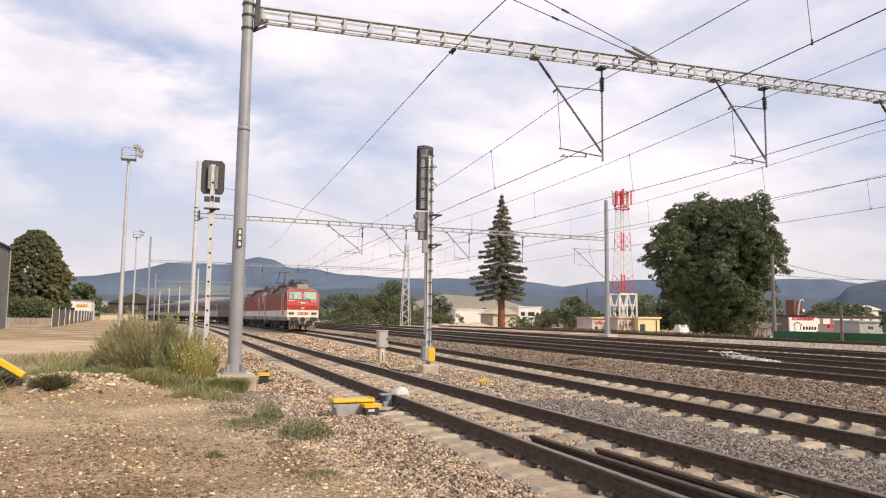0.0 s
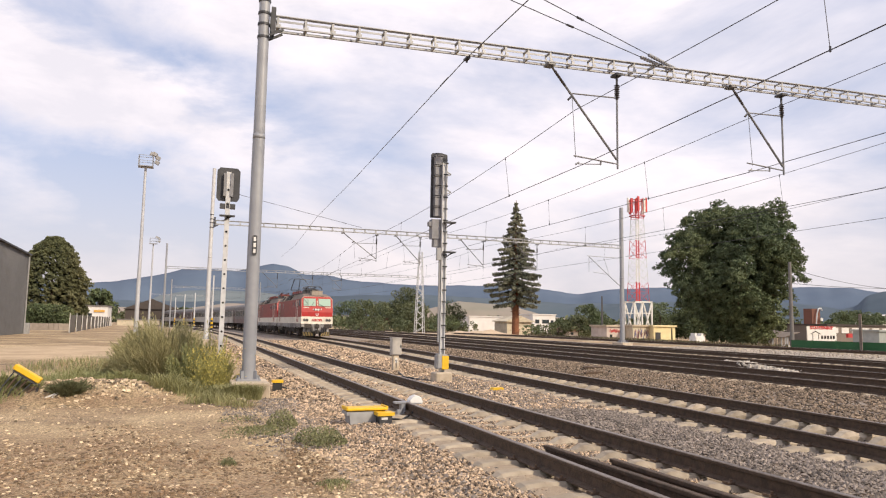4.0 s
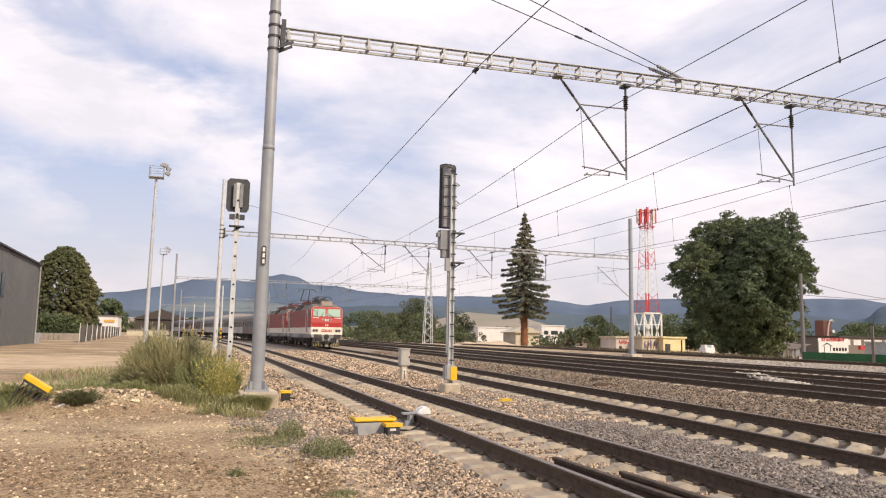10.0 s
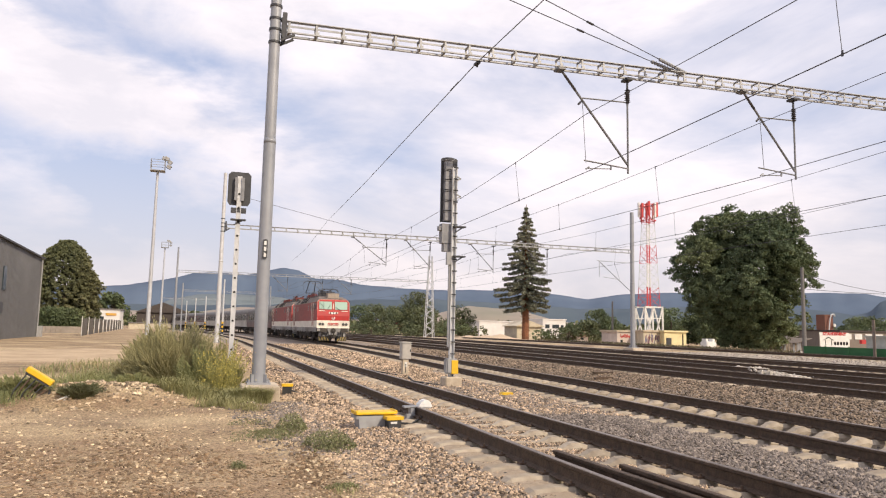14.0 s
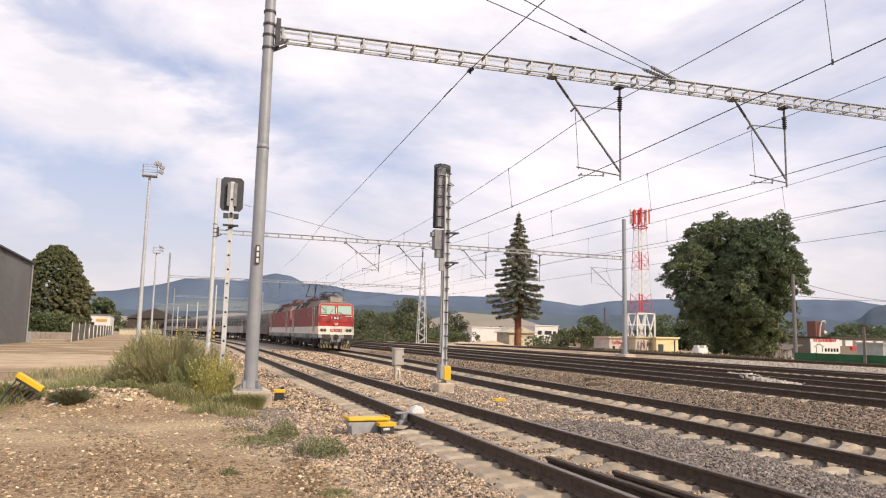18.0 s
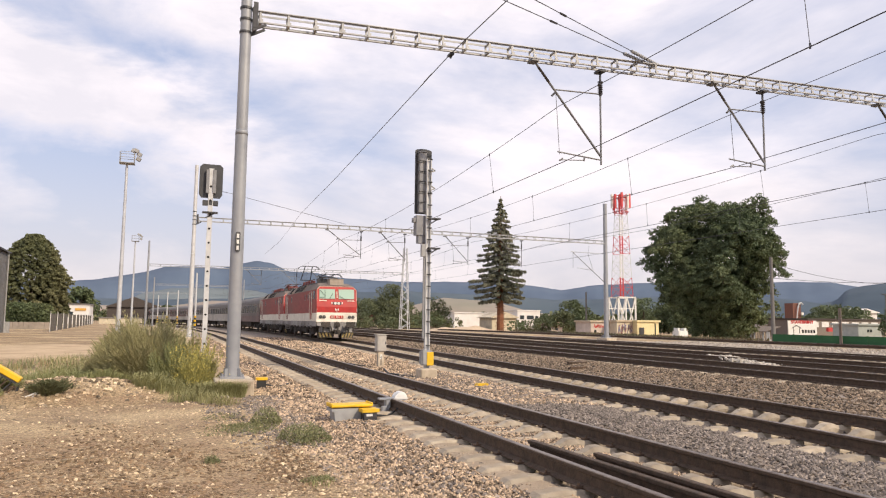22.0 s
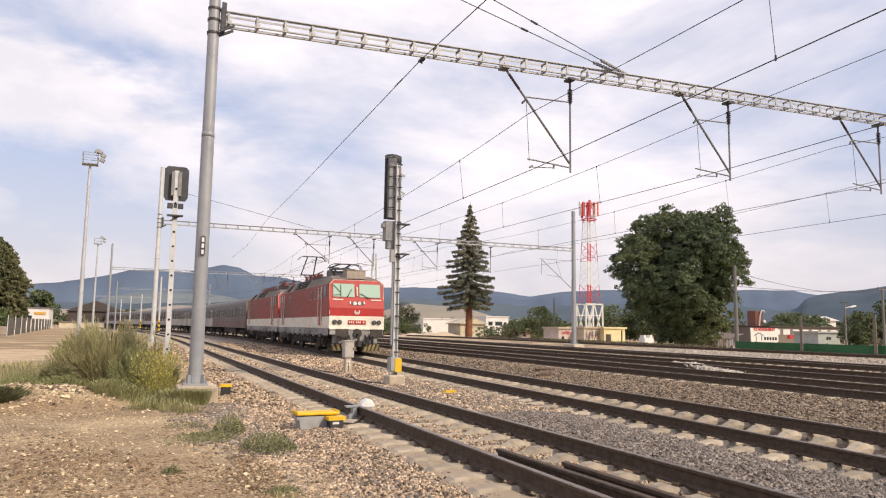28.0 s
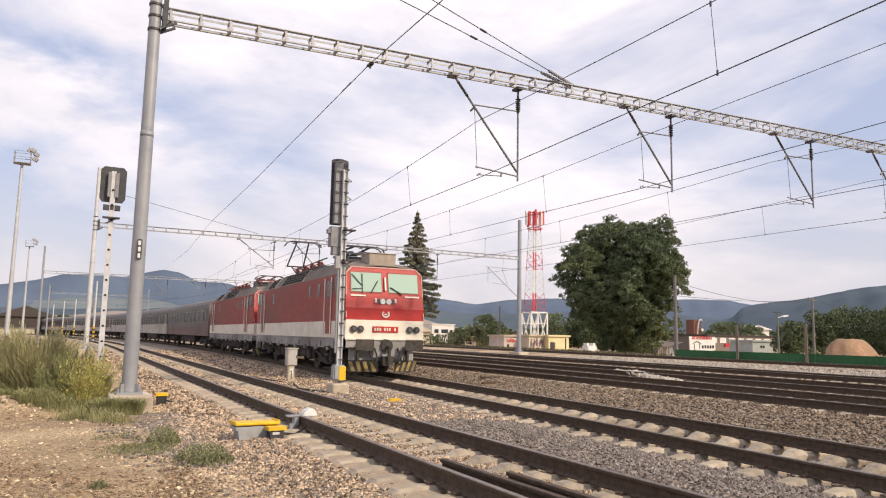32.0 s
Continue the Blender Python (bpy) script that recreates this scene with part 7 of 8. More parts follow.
bm = B()
for j in range(9):
    bar(bm, (-2.0 + 0.18 * j, -0.03, random.uniform(1.35, 1.5)), (-1.9 + 0.18 * j, -0.03, random.uniform(1.65, 1.9)), 0.04, 0.1)
part("graffiti", bm, "sign_red", gw, "red painted scrawl")
gw2 = building(60.15, 84, 4.0, 4, 2.3, "plaster_beige", "concrete", "beige block wall with dark graffiti", z=-0.65)
for k in range(7):
    bm = B()
    sx_ = -1.6 + 0.48 * k
    for j in range(5):
        bar(bm, (sx_ + random.uniform(-0.2, 0.2), -0.03, random.uniform(0.5, 1.4)), (sx_ + random.uniform(-0.2, 0.3), -0.03, random.uniform(0.9, 2.1)), 0.05, 0.09)
    part("graffiti", bm, "graffiti", gw2)
gw3 = building(62.62, 83, 3.6, 4, 2.3, "plaster_yellow", "plaster_yellow", "bright yellow low building with a dark doorway", [(1.2, 1.1, 0.14, 2.0)], z=-0.65)
bm = B()
box(bm, (-1.1, -0.04, 0.8), (0.8, 0.06, 1.4))
part("doorway", bm, "black_paint", gw3)

tk = empty("liquid_container", pose(47.6, 58, -0.12), "white plastic container in a frame standing beside the yard", "container")
bm = B()
box(bm, (0, 0, 0.45), (1.15, 1.0, 0.85))
bmesh.ops.bevel(bm, geom=bm.edges[:], offset=0.06, segments=2, affect="EDGES")
part("tank", bm, "white_paint", tk)
for s in (-1, 1):
    bm = B()
    box(bm, (s * 0.4, 0, 1.0), (0.25, 0.6, 0.28))
    part("cap", bm, "white_paint", tk)
bm = B()
box(bm, (0, 0, 0.0), (1.2, 1.1, 0.12))
part("pallet", bm, "wood_grey", tk)

for k, (xx, yy, w, h) in enumerate(((63.9, 66, 5.0, 1.5), (64.2, 63, 2.2, 1.7), (60.6, 64, 2.8, 0.9))):
    st = empty("lumber_shack", pose(xx, yy, -0.45), "ramshackle grey timber shelter with a sloping board roof", "shed", "shacks under the tree")
    for i in range(int(w / 0.25)):
        bm = B()
        box(bm, (-w / 2 + i * 0.25, random.uniform(-0.1, 0.1), h * 0.35), (0.22, 0.05, h * 0.7 + random.uniform(-0.15, 0.15)))
        part("board", bm, random.choice(("wood_grey", "galvanised", "wood_grey")), st)
    bm = B()
    box(bm, (0.2, 0.8, h * 0.82), (w * 1.1, 2.4, 0.07), Matrix.Rotation(radians(-14), 3, "Y"))
    part("roof", bm, "wood_grey", st)
    bm = B()
    box(bm, (0.2, -0.4, 0.15), (w, 0.08, 0.12))
    part("rail", bm, "pale_steel", st)

# billboard, its marks drawn as plain shapes
bx0, bx1 = 66.0, 70.35
bb = empty("billboard", pose((bx0 + bx1) / 2, 62, -0.22), "white billboard with a red strip and dark marks", "billboard")
W = bx1 - bx0
bm = B()
box(bm, (0, 0, 1.15), (W, 0.12, 1.35))
part("board", bm, "white_paint", bb)
bm = B()
box(bm, (0, 0.02, 2.0), (W, 0.06, 0.34))
hd = part("heading_board", bm, "white_paint", bb)
txt = bpy.data.curves.new("heading", "FONT")
txt.body, txt.size, txt.extrude, txt.align_x = "STAVEBNINY", 0.50, 0.02, "CENTER"
txt.offset = 0.012
txt.materials.append(MATS["sign_red"])
lettering = new("heading_lettering", txt)
lettering.parent, lettering.matrix_basis = hd, pose(0, -0.04, 1.84, 90, 0, 0) @ Matrix.Diagonal((1.18, 1.0, 1.0, 1.0))
lettering["label"] = "red lettering"
bm = B()
for i in range(5):
    box(bm, (W * (0.0 + 0.1 * i), -0.075, 0.95), (W * 0.06, 0.03, 0.36))
bar(bm, (-W * 0.38, -0.075, 1.3), (-W * 0.22, -0.075, 1.62), 0.05, 0.07)
bar(bm, (-W * 0.22, -0.075, 1.62), (-W * 0.06, -0.075, 1.3), 0.05, 0.07)
for x in (-0.32, -0.12):
    box(bm, (W * x, -0.075, 1.0), (0.07, 0.03, 0.55))
tagged(part("mark", bm, "void", bb), kind="stuff")
for s in (-0.4, 0.4):
    bm = B()
    tube(bm, (W * s, 0.1, -0.2), (W * s, 0.1, 1.8), 0.06)
    part("leg", bm, "galvanised", bb)

lowb = building(103.14, 85, 17.0, 8, 2.3, "wood_grey", "roof_brown", "long low dark building with white panels under a dark roof")
for i in range(7):
    bm = B()
    box(bm, (103.14 - 7.0 + 2.2 * i, 84.95, 1.55), (1.5, 0.06, 0.85))
    part("white_panel", bm, "white_paint", lowb).matrix_parent_inverse = lowb.matrix_basis.inverted()
bm = B()
box(bm, (95.49, 80.0, 0.8), (5.0, 0.4, 0.6))
tagged(part("red_container", bm, "sign_red"), "long dull red container in front of the white building", "container")
building(89.23, 70, 4.4, 4, 1.5, "blue_metal", "blue_metal", "pale blue metal shed", [(-0.4, 0.75, 0.3, 0.35), (0.1, 0.75, 0.3, 0.35)])
building(151.70, 120, 7.5, 8, 4.4, "far_wall", "far_wall", "white house behind the low buildings", [(-2, 3.0, 1.6, 0.9), (1.5, 3.0, 1.6, 0.9)], 1.0)
sl = empty("brick_silo", pose(113.17, 105, 0), "brown brick tower with a pale pipe over it", "tower")
bm = B()
box(bm, (0, 0, 2.8), (2.0, 2.0, 5.6))
part("body", bm, "brick_red", sl)
bm = B()
strand(bm, [(-0.8, -1.4, 0.5), (-0.2, -1.4, 4.6), (0.2, -1.4, 5.6), (0.8, -1.4, 5.7), (1.1, -1.4, 5.3)], 0.12, 8)
part("pipe", bm, "pale_steel", sl)
bm = B()
tube(bm, (0.9, -1.35, 3.6), (0.9, -1.5, 3.6), 0.3, seg=12)
part("lamp", bm, "white_paint", sl)

building(45.4, 165, 5.6, 6, 1.3, "plaster_beige", "brick_red", "small house with a brownish-red gabled roof among the bushes", [(-1.2, 0.7, 0.8, 0.7), (1.0, 0.7, 0.8, 0.7)], 1.5)
building(65.4, 112, 3.4, 4, 1.0, "plaster_pink", "brick_red", "low hut with a red-brown roof half hidden in the bushes", [(-0.6, 0.5, 0.5, 0.4)], 0.8, z=-0.3)
lum = empty("lumber_stack", pose(39.9, 165, -0.1), "stack of pale sawn timber lying before the bushes", "timber")
for j in range(4):
    for i in range(5 - j % 2):
        bm = B()
        box(bm, (0.25 * (j % 2), -1.2 + 0.55 * i, 0.15 + 0.2 * j), (6.4 - 0.5 * j, 0.5, 0.17))
        part("plank_bundle", bm, random.choice(("pale_sand", "plaster_beige", "wood_grey")), lum)

# low pale sand banks before the spruce
for k, (mx, my, mw, mh) in enumerate(((43.00, 100.0, 4.6, 0.8), (39.91, 102.0, 3.4, 0.6))):
    verts, faces = [], []
    for j in range(9):
        for i in range(25):
            u, w_ = i / 12.0 - 1, j / 4.0 - 1
            zz = mh * max(0.0, 1 - u * u) * max(0.0, 1 - w_ * w_) * (1 + 0.35 * noise.noise((u * 2.5, w_ * 2, k))) - 0.1
            verts.append((mx + u * mw, my + w_ * 2.5, zz))
    for j in range(8):
        for i in range(24):
            faces.append((j * 25 + i, j * 25 + i + 1, j * 25 + i + 26, j * 25 + i + 25))
    tagged(part_py("sand_bank", verts, faces, "pale_sand", smooth=True), "low bank of pale sand before the spruce", "heap", "sand banks")

# sand heap
rings_n, seg_n = 9, 40
verts, faces = [], []
for j in range(rings_n + 1):
    u = j / rings_n
    for i in range(seg_n):
        a = 2 * math.pi * i / seg_n
        r = (1 - 0.72 * u) * (1 + 0.12 * noise.noise((math.cos(a) * 2, math.sin(a) * 2, u * 3)))
        zz = 2.0 * math.sin(min(1.0, u * 1.15) * math.pi / 2) - 0.1 + 0.1 * noise.noise((a * 2, u * 4, 1))
        verts.append((72.07 + 3.4 * math.cos(a) * r - 0.4 * u, 46 + 2.2 * math.sin(a) * r, zz))
for j in range(rings_n):
    for i in range(seg_n):
        k = (i + 1) % seg_n
        faces.append((j * seg_n + i, j * seg_n + k, (j + 1) * seg_n + k, (j + 1) * seg_n + i))
tagged(part_py("sand_heap", verts, faces, "sand_heap", smooth=True), "heap of reddish-brown sand behind the green fence", "heap")

# green fence along the far track
gf = empty("green_fence", pose(0, 0, 0), "low dark green fence along the far edge of the yard", "fence")
y = 8.1
while y < 42.0:
    bm = B()
    box(bm, (43.2, y + 0.98, 0.38), (0.04, 1.92, 0.74))
    for z in (0.1, 0.4, 0.72):
        box(bm, (43.17, y + 0.98, z), (0.03, 1.92, 0.03))
    part("panel", bm, "fence_green", gf)
    bm = B()
    box(bm, (43.2, y, 0.38), (0.07, 0.07, 0.84))
    part("post", bm, "fence_green", gf)
    y += 2.0
for yy in (35.8, 30.4):
    bm = B()
    box(bm, (42.8, yy, 1.2), (0.13, 0.1, 2.9))
    box(bm, (42.8, yy - 0.05, 1.2), (0.06, 0.14, 2.9))
    tagged(part("steel_post", bm, "wood_grey"), "rusty steel post standing by the green fence", "post", "rusty posts")


def wood_pole(x, y, h, arm, label):
    wp = empty("utility_pole", pose(x, y, 0), label, "utility pole", "utility poles")
    bm = B()
    tube(bm, (0, 0, -0.2), (0, 0, h), 0.17, 0.12, 12)
    part("pole", bm, "pole_grey", wp)
    if arm:
        bm = B()
        bar(bm, (-arm / 2, 0, h - 0.25), (arm / 2, 0, h - 0.25), 0.12)
        part("crossarm", bm, "wood_grey", wp)
        for s in (-0.45, 0, 0.45):
            bm = B()
            tube(bm, (arm * s, 0, h - 0.2), (arm * s, 0, h + 0.05), 0.05, seg=6)
            part("insulator", bm, "insulator", wp)
    return wp


wood_pole(45.2, 43.9, 6.9, 0, "dark wooden utility pole under the big tree")
wood_pole(82.0, 57.0, 7.0, 1.6, "grey utility pole with a crossarm carrying wires")
wood_pole(60.22, 95, 6.2, 0, "thin wooden pole leaning among the bushes")
for a, b, sag in (((45.2, 43.9, 6.4), (82, 57, 6.75), 0.9), ((45.2, 43.9, 5.2), (82, 57, 6.7), 0.3), ((82, 57, 6.8), (120, 70, 7.2), 0.7)):
    bm = B()
    a, b = Vector(a), Vector(b)
    strand(bm, [a.lerp(b, i / 10) - Vector((0, 0, 4 * sag * (i / 10) * (1 - i / 10))) for i in range(11)], 0.02)
    tagged(part("telephone_wire", bm, "wire"), "thin dark wire slung between utility poles", "cable", "telephone wires")
lp = empty("street_lamp", pose(74.06, 56, 0), "grey street lamp with a white lamp head", "street lamp")
bm = B()
tube(bm, (0, 0, 0), (0, 0, 5.0), 0.12, 0.09)
part("pole", bm, "pole_grey", lp)
bm = B()
bar(bm, (-0.7, 0, 4.95), (0.7, 0, 4.95), 0.08)
part("arm", bm, "dark_steel", lp)
bm = B()
box(bm, (1.3, 0, 4.55), (0.9, 0.3, 0.16), Matrix.Rotation(radians(-8), 3, "Y"))
bar(bm, (0, 0, 4.3), (0.9, 0, 4.5), 0.06)
part("lamp_head", bm, "white_paint", lp)

# ---- red and white radio mast ----
tw = empty("radio_mast", pose(63.3, 90, 0), "red and white lattice radio mast on a white base frame", "radio mast")
bm = B()
for s in (-1, 1):
    for q in (-1, 1):
        bar(bm, (s * 1.5, q * 1.2, 0), (s * 1.5, q * 1.2, 5.3), 0.2)
    for q in (-1, 1):
        bar(bm, (s * 1.5, q * 1.2, 0.2), (0, q * 1.2, 5.2), 0.16)
        bar(bm, (s * 1.5, q * 1.2, 5.2), (0, q * 1.2, 0.2), 0.16)
for q in (-1, 1):
    bar(bm, (-1.6, q * 1.2, 5.25), (1.6, q * 1.2, 5.25), 0.2)
    bar(bm, (-1.5, q * 1.2, 3.6), (1.5, q * 1.2, 3.6), 0.12)
part("base_frame", bm, "white_paint", tw, "white braced base frame")
levels = [(5.3, 8.2, "tower_red"), (8.2, 11.8, "white_paint"), (11.8, 14.5, "tower_red"), (14.5, 17.8, "white_paint"), (17.8, 20.9, "tower_red")]
def mast_half(z):
    return 1.15 - 0.60 * (z - 5.3) / 15.6


for z0, z1, m in levels:
    bm = B()
    n = max(2, round((z1 - z0) / 1.3))
    for sx in (-1, 1):
        for sy in (-1, 1):
            bar(bm, (sx * mast_half(z0), sy * mast_half(z0), z0), (sx * mast_half(z1), sy * mast_half(z1), z1), 0.075)
    for k in range(n):
        a, b = z0 + (z1 - z0) * k / n, z0 + (z1 - z0) * (k + 1) / n
        for sy in (-1, 1):
            for s in (-1, 1):
                bar(bm, (s * mast_half(a), sy * mast_half(a), a), (-s * mast_half(b), sy * mast_half(b), b), 0.03)
                bar(bm, (sy * mast_half(a), s * mast_half(a), a), (sy * mast_half(b), -s * mast_half(b), b), 0.03)
            bar(bm, (-mast_half(a), sy * mast_half(a), a), (mast_half(a), sy * mast_half(a), a), 0.05)
    msec = part("mast_section", bm, m, tw)
    bm = B()
    for sx in (-0.22, 0.22):
        bar(bm, (sx, 0, z0), (sx, 0, z1), 0.12)
    for k in range(int((z1 - z0) / 0.4)):
        bar(bm, (-0.22, 0, z0 + 0.2 + 0.4 * k), (0.22, 0, z0 + 0.2 + 0.4 * k), 0.07)
    part("cable_ladder", bm, m, msec)
for z in (18.2, 20.6):
    bm = B()
    for k in range(8):
        a0, a1 = k * math.pi / 4, (k + 1) * math.pi / 4
        bar(bm, (1.15 * math.cos(a0), 1.15 * math.sin(a0), z), (1.15 * math.cos(a1), 1.15 * math.sin(a1), z), 0.12)
    part("gallery_ring", bm, "tower_red", tw)
for k in range(8):
    a = k * math.pi / 4 + 0.3
    bm = B()
    box(bm, (1.3 * math.cos(a), 1.3 * math.sin(a), 19.7 + 0.2 * (k % 2)), (0.28, 0.28, 2.2))
    part("antenna", bm, "tower_red" if k % 3 else "white_paint", tw)


# ---- loose stones ----
def dust_strip(fn, side, y0, y1, z):
    """Pale dust and fine grit lying between the sleeper ends along a rail."""
    verts, faces = [], []
    ys = np.arange(y0, y1, 0.12)
    for y in ys:
        c = fn(y) + side * 1.06
        for u in (-0.26, -0.13, 0.0, 0.13, 0.26):
            e = 0.05 * noise.noise((y * 1.4, side, u)) if abs(u) > 0.2 else 0
            verts.append((c + u + e, y, z - 0.030 - 0.03 * (abs(u) > 0.2) + 0.018 * noise.noise((y * 3.0, u * 9, side))))
    for j in range(len(ys) - 1):
        for i in range(4):
            faces.append((j * 5 + i, j * 5 + i + 1, j * 5 + i + 6, j * 5 + i + 5))
    tagged(part_py("dust_strip", verts, faces, "dust", smooth=True), "pale dust and grit between the sleeper ends", "dust", kind="structure")


mat("dust", (0.42, 0.335, 0.24), (0.31, 0.245, 0.175), 16.0, 0.95, bump=0.6, bscale=60, c3=(0.36, 0.28, 0.2))
dust_strip(line1, -1, 3.0, 60.0, 0.0)
dust_strip(line1, 1, 3.0, 60.0, 0.0)
ROCK = np.array([(1, 0, 0), (-1, 0, 0), (0, 1, 0), (0, -1, 0), (0, 0, 1), (0, 0, -1)], float)
ROCK_F = np.array([(0, 2, 4), (2, 1, 4), (1, 3, 4), (3, 0, 4), (2, 0, 5), (1, 2, 5), (3, 1, 5), (0, 3, 5)])


BLOCK = np.array([(-1, -1, -1), (1, -1, -1), (1, 1, -1), (-1, 1, -1), (-0.7, -0.7, 1), (0.7, -0.7, 1), (0.7, 0.7, 1), (-0.7, 0.7, 1)], float) * 0.72
BLOCK_F = np.array([(4, 5, 6), (4, 6, 7), (0, 1, 5), (0, 5, 4), (1, 2, 6), (1, 6, 5), (2, 3, 7), (2, 7, 6), (3, 0, 4), (3, 4, 7)])


def stones(name, x, y, z, size, material, label, flat=0.75, block=False):
    """Many loose stones in one mesh: pointed chips, or worn blocks with a flat top."""
    n = len(x)
    base, tris = (BLOCK, BLOCK_F) if block else (ROCK, ROCK_F)
    v = base[None] * RNG.uniform(0.6, 1.25, (n, len(base), 1)) + RNG.normal(0, 0.16, (n, len(base), 3))
    a = RNG.uniform(0, 6.283, n)
    c, s = np.cos(a), np.sin(a)
    vx = v[..., 0] * c[:, None] - v[..., 1] * s[:, None]
    vy = v[..., 0] * s[:, None] + v[..., 1] * c[:, None]
    v = np.stack([vx, vy, v[..., 2] * flat], -1) * size[:, None, None] + np.stack([x, y, z], -1)[:, None]
    f = (np.arange(n)[:, None, None] * len(base) + tris[None]).reshape(-1, 3)
    return tagged(part_py(name, v.reshape(-1, 3).tolist(), f.tolist(), material), label, "stones", kind="stuff")


def on_rail(x, y):
    """True on a rail of the two near tracks, or on the bared shoulder of a sleeper."""
    hit = np.zeros(len(x), bool)
    for fn, step in ((line1, 0.56), (line2, 0.6)):
        ph = ((y + 3.8) / step) % 1.0
        tie = (ph < 0.22) | (ph > 0.78)
        for s in (-0.7535, 0.7535):
            cx = np.array([fn(v) for v in y]) + s
            d = np.abs(x - cx)
            hit |= (d < 0.10) | (tie & (d < 0.56))
    return hit


def bed(n, x0, x1, y0, y1, power=1.0):
    x = RNG.uniform(x0, x1, n)
    y = y0 + (y1 - y0) * RNG.uniform(0, 1, n) ** power
    k = ~on_rail(x, y)
    side = np.abs(np.abs(x - 4.36) - 1.08)
    k &= ~((side < 0.26) & (RNG.uniform(0, 1, n) < 0.75))
    return x[k], y[k]


mat("rubble_stone", (0.55, 0.445, 0.31), (0.27, 0.20, 0.13), 9.0, 0.9, vary=0.75, island=True)
mat("clod", (0.27, 0.185, 0.11), (0.16, 0.11, 0.068), 9.0, 0.95, vary=0.5, island=True)
mat("grey_stone", (0.27, 0.228, 0.195), (0.145, 0.124, 0.108), 9.0, 0.9, vary=0.55, island=True)
mat("pale_grey_stone", (0.46, 0.41, 0.35), (0.33, 0.29, 0.245), 9.0, 0.9, vary=0.4, island=True)
mat("brown_stone", (0.27, 0.205, 0.145), (0.13, 0.10, 0.072), 9.0, 0.9, vary=0.8, island=True)
mat("white_stone", (0.60, 0.55, 0.48), (0.46, 0.42, 0.36), 9.0, 0.9, vary=0.35, island=True)
for n, x0, x1, y0, y1, pw, sz, m, lab in (  # count, reach, thinning, size
    (52000, 1.6, 5.6, 3.2, 14.0, 1.3, 0.021, "stone", "tan and grey crushed stones of the ballast"),
    (7000, 1.6, 5.6, 3.2, 14.0, 1.3, 0.026, "grey_stone", "grey crushed stones among the ballast"),
    (30000, 5.3, 8.6, 3.5, 20.0, 1.2, 0.024, "grey_stone", "grey crushed stones between the tracks"),
    (9000, 7.6, 10.4, 3.5, 20.0, 1.2, 0.03, "grey_stone", "grey crushed stones between the rails of the train's track"),
    (17000, 1.8, 8.2, 12.0, 30.0, 1.2, 0.038, "stone", "crushed stones further along the near track"),
    (9000, 2.0, 11.5, 26.0, 60.0, 1.2, 0.065, "stone", "crushed stones of the ballast down the line"),
    (25000, 9.6, 14.6, 5.0, 26.0, 1.1, 0.03, "brown_stone", "brown crushed stones beyond the train's track"),
    (6000, 1.7, 12.0, -8.0, 3.4, 0.8, 0.034, "stone", "crushed stones of the ballast beside the yard's edge"),
    (12000, 10.2, 15.6, 24.0, 56.0, 1.2, 0.05, "brown_stone", "brown crushed stones further along beyond the train's track"),
    (9000, 15.8, 30.0, 8.0, 40.0, 1.0, 0.05, "brown_stone", "dark crushed stones between the middle tracks"),
    (9000, 28.5, 39.3, 10.0, 46.0, 1.0, 0.065, "pale_grey_stone", "pale coarse stones before the far track"),
):
    x, y = bed(n, x0, x1, y0, y1, pw)
    size = sz * RNG.uniform(0.55, 1.4, len(x))
    edge = np.clip((x - 1.9) / 0.8, 0, 1)
    z = -0.10 + 0.055 * edge + np.interp(x, [11.5, 13.3, 17.5, 28.0, 30.0], [0.0, 0.12, 0.13, 0.15, 0.09]) - 0.095 * np.exp(-((x - np.array([line2(v) for v in y]) + 0.25) / 1.5) ** 4) + RNG.uniform(-0.3, 0.25, len(x)) * size
    stones("ballast_stones", x, y, z, size, m, lab)

# pebbles over the dirt
n = 70000
x, y = RNG.uniform(-6.5, 2.3, n), 3.0 + 16.0 * RNG.uniform(0, 1, n) ** 1.5
dens = np.array([0.5 + 0.5 * noise.noise((a * 0.8, b * 0.8, 4.0)) + (0.5 if a > 0.9 else 0) for a, b in zip(x, y)])
k = RNG.uniform(0, 1, n) < np.clip(dens, 0.12, 1)
x, y = x[k], y[k]
size = 0.006 + 0.026 * RNG.uniform(0, 1, len(x)) ** 6
z = np.array([height(a, b) for a, b in zip(x, y)]) + size * 0.15
stones("pebbles", x, y, z, size, "pale_stone", "pale pebbles and rubble scattered on the dirt", 0.5, True)
# the same, thinner, further back
n = 5000
x, y = RNG.uniform(-6.0, 1.8, n), RNG.uniform(-8.0, 3.2, n)
size = 0.01 + 0.03 * RNG.uniform(0, 1, n) ** 5
z = np.array([height(a, b) for a, b in zip(x, y)]) + size * 0.15
stones("pebbles", x, y, z, size, "pale_stone", "sparse pale pebbles on the dirt of the yard", 0.5, True)
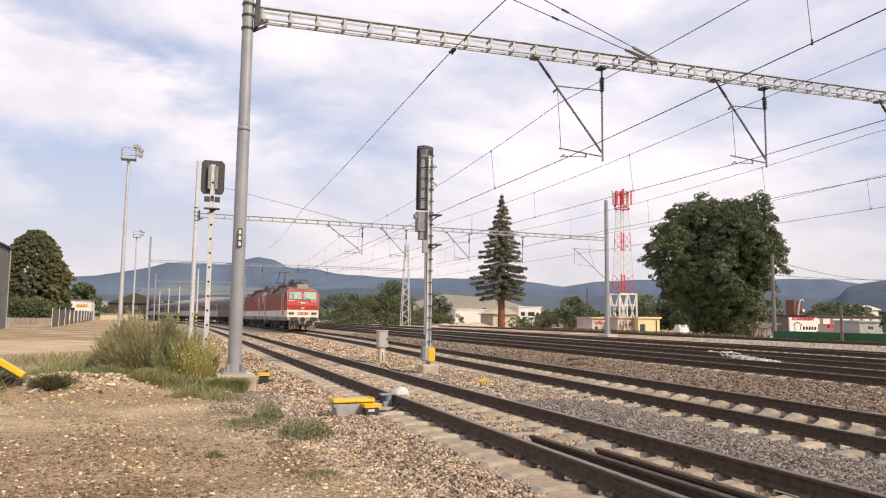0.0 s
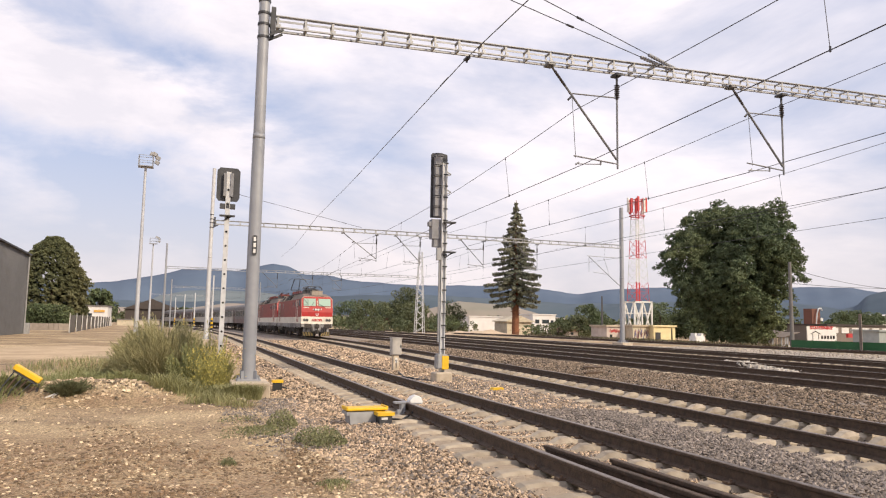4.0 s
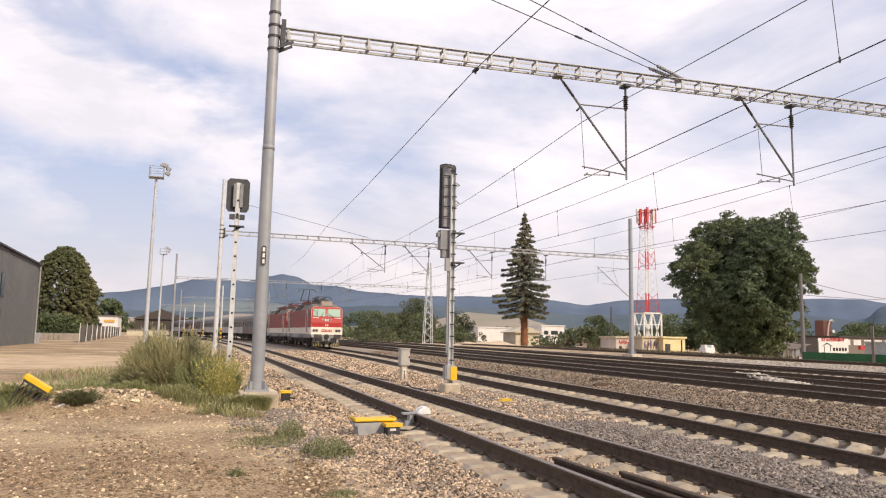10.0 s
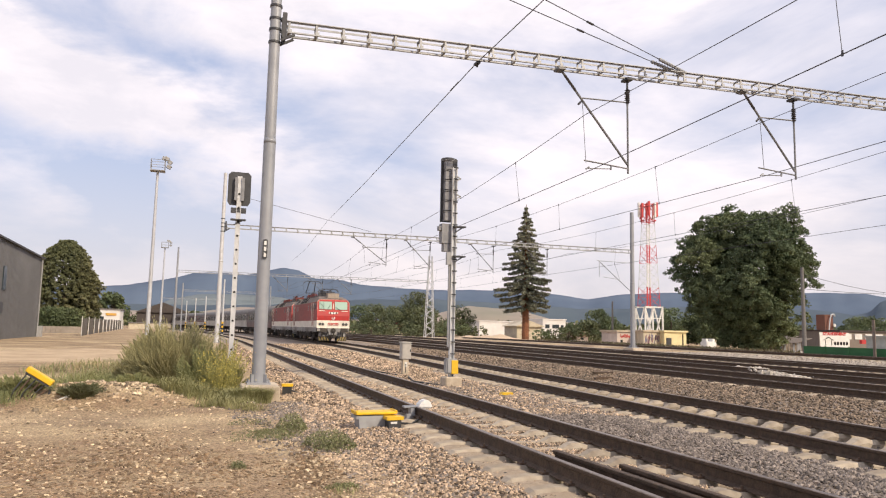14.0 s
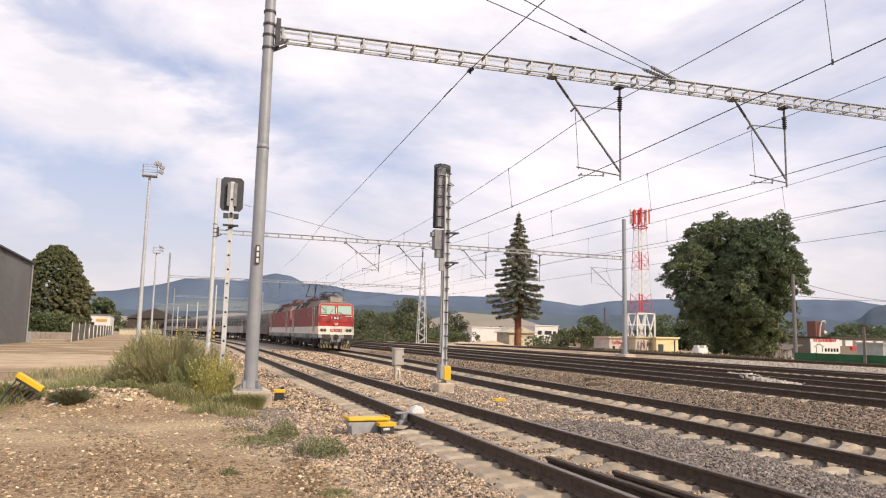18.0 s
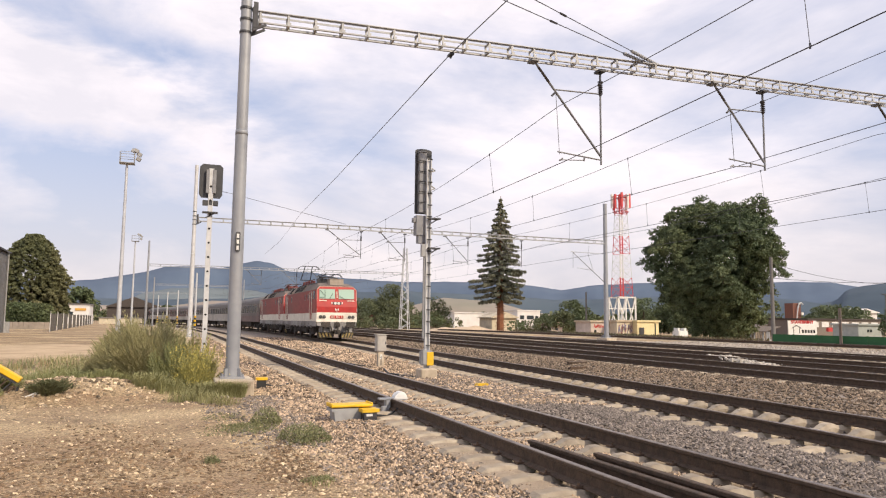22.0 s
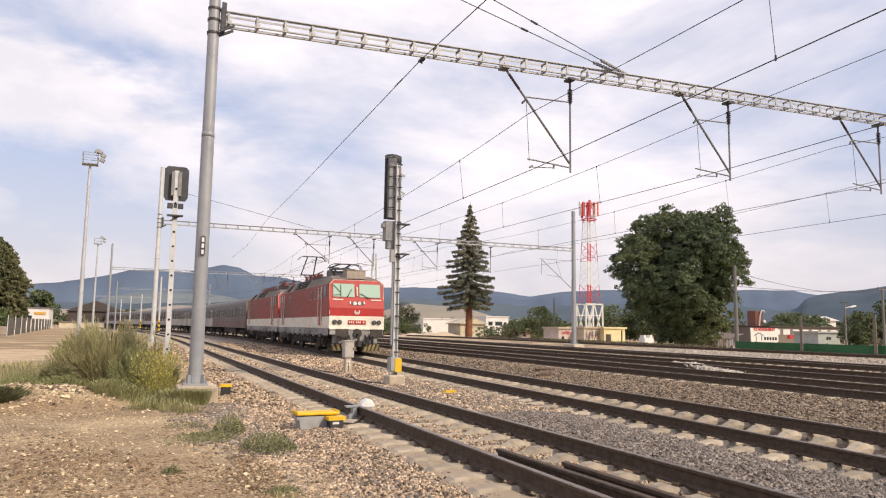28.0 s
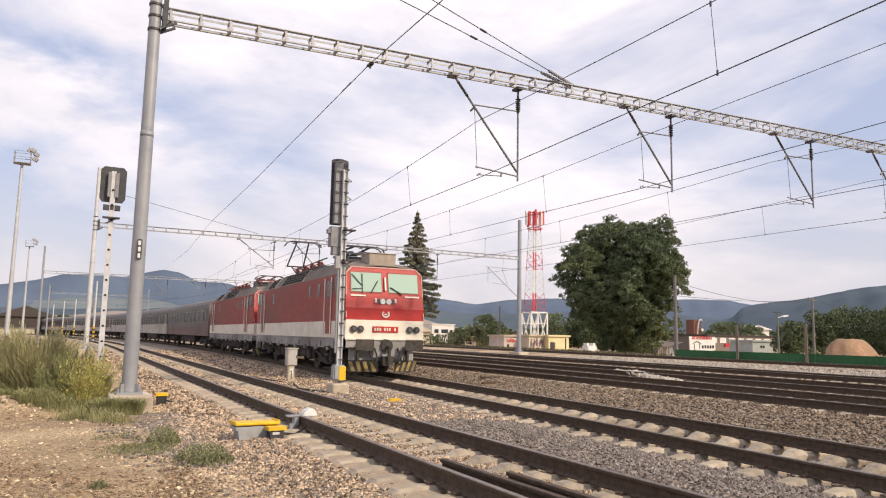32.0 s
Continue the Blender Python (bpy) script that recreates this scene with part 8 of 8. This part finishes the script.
# brown clods among the pebbles
n = 66000
x, y = RNG.uniform(-5.5, 1.6, n), 3.2 + 8.5 * RNG.uniform(0, 1, n) ** 1.3
k = RNG.uniform(0, 1, n) < np.clip([0.62 - 0.12 * a + 0.9 * noise.noise((a * 0.5, b * 0.5, 14.0)) - max(0.0, b - 8.5) * 0.3 for a, b in zip(x, y)], 0.02, 1)
x, y = x[k], y[k]
size = 0.008 + 0.022 * RNG.uniform(0, 1, len(x)) ** 3
z = np.array([height(a, b) for a, b in zip(x, y)]) + size * 0.1
stones("clods", x, y, z, size, "clod", "small brown clods of earth scattered on the dirt", 0.55, True)
# grey gravel spilt from the ballast over the edge of the dirt
n = 9000
x, y = RNG.uniform(0.2, 2.2, n), RNG.uniform(9.0, 15.2, n)
k = RNG.uniform(0, 1, n) < np.clip([0.35 + 0.55 * (a - 1.2) + 0.7 * noise.noise((a * 0.9, b * 0.6, 21.0)) + 0.25 * (b > 12.6) for a, b in zip(x, y)], 0.0, 1)
x, y = x[k], y[k]
size = 0.012 + 0.022 * RNG.uniform(0, 1, len(x)) ** 2
z = np.array([height(a, b) for a, b in zip(x, y)]) + size * 0.2
stones("spilt_gravel", x, y, z, size, "grey_stone", "grey gravel spilt over the edge of the dirt", 0.7)
# rubble bank by the cable pillar
n = 5200
x, y = RNG.normal(-1.6, 0.85, n), RNG.normal(15.9, 0.62, n)
k = RNG.uniform(0, 1, n) < np.clip([0.5 + 1.2 * noise.noise((a * 1.1, b * 1.4, 31.0)) for a, b in zip(x, y)], 0.05, 1)
x, y = x[k], y[k]
n = len(x)
size = 0.010 + 0.05 * RNG.uniform(0, 1, n) ** 4
z = np.array([height(a, b) for a, b in zip(x, y)]) + size * 0.2
stones("rubble", x, y, z, size, "rubble_stone", "bank of pale rubble by the knocked-over cable pillar", 0.6, True)
# pale heap of stones between the far tracks
n = 900
u = RNG.uniform(0, 1, n)
x, y = 19.95 - 1.15 * u + RNG.normal(0, 0.13, n), 22.8 - 4.3 * u + RNG.normal(0, 0.2, n)
size = RNG.uniform(0.04, 0.09, n)
z = 0.12 + 0.16 * RNG.uniform(0, 1, n) * np.exp(-((u - 0.35) / 0.4) ** 2)
stones("stone_heap", x, y, z, size, "white_stone", "low heap of pale stones between the far tracks", 0.8, True)


motions()
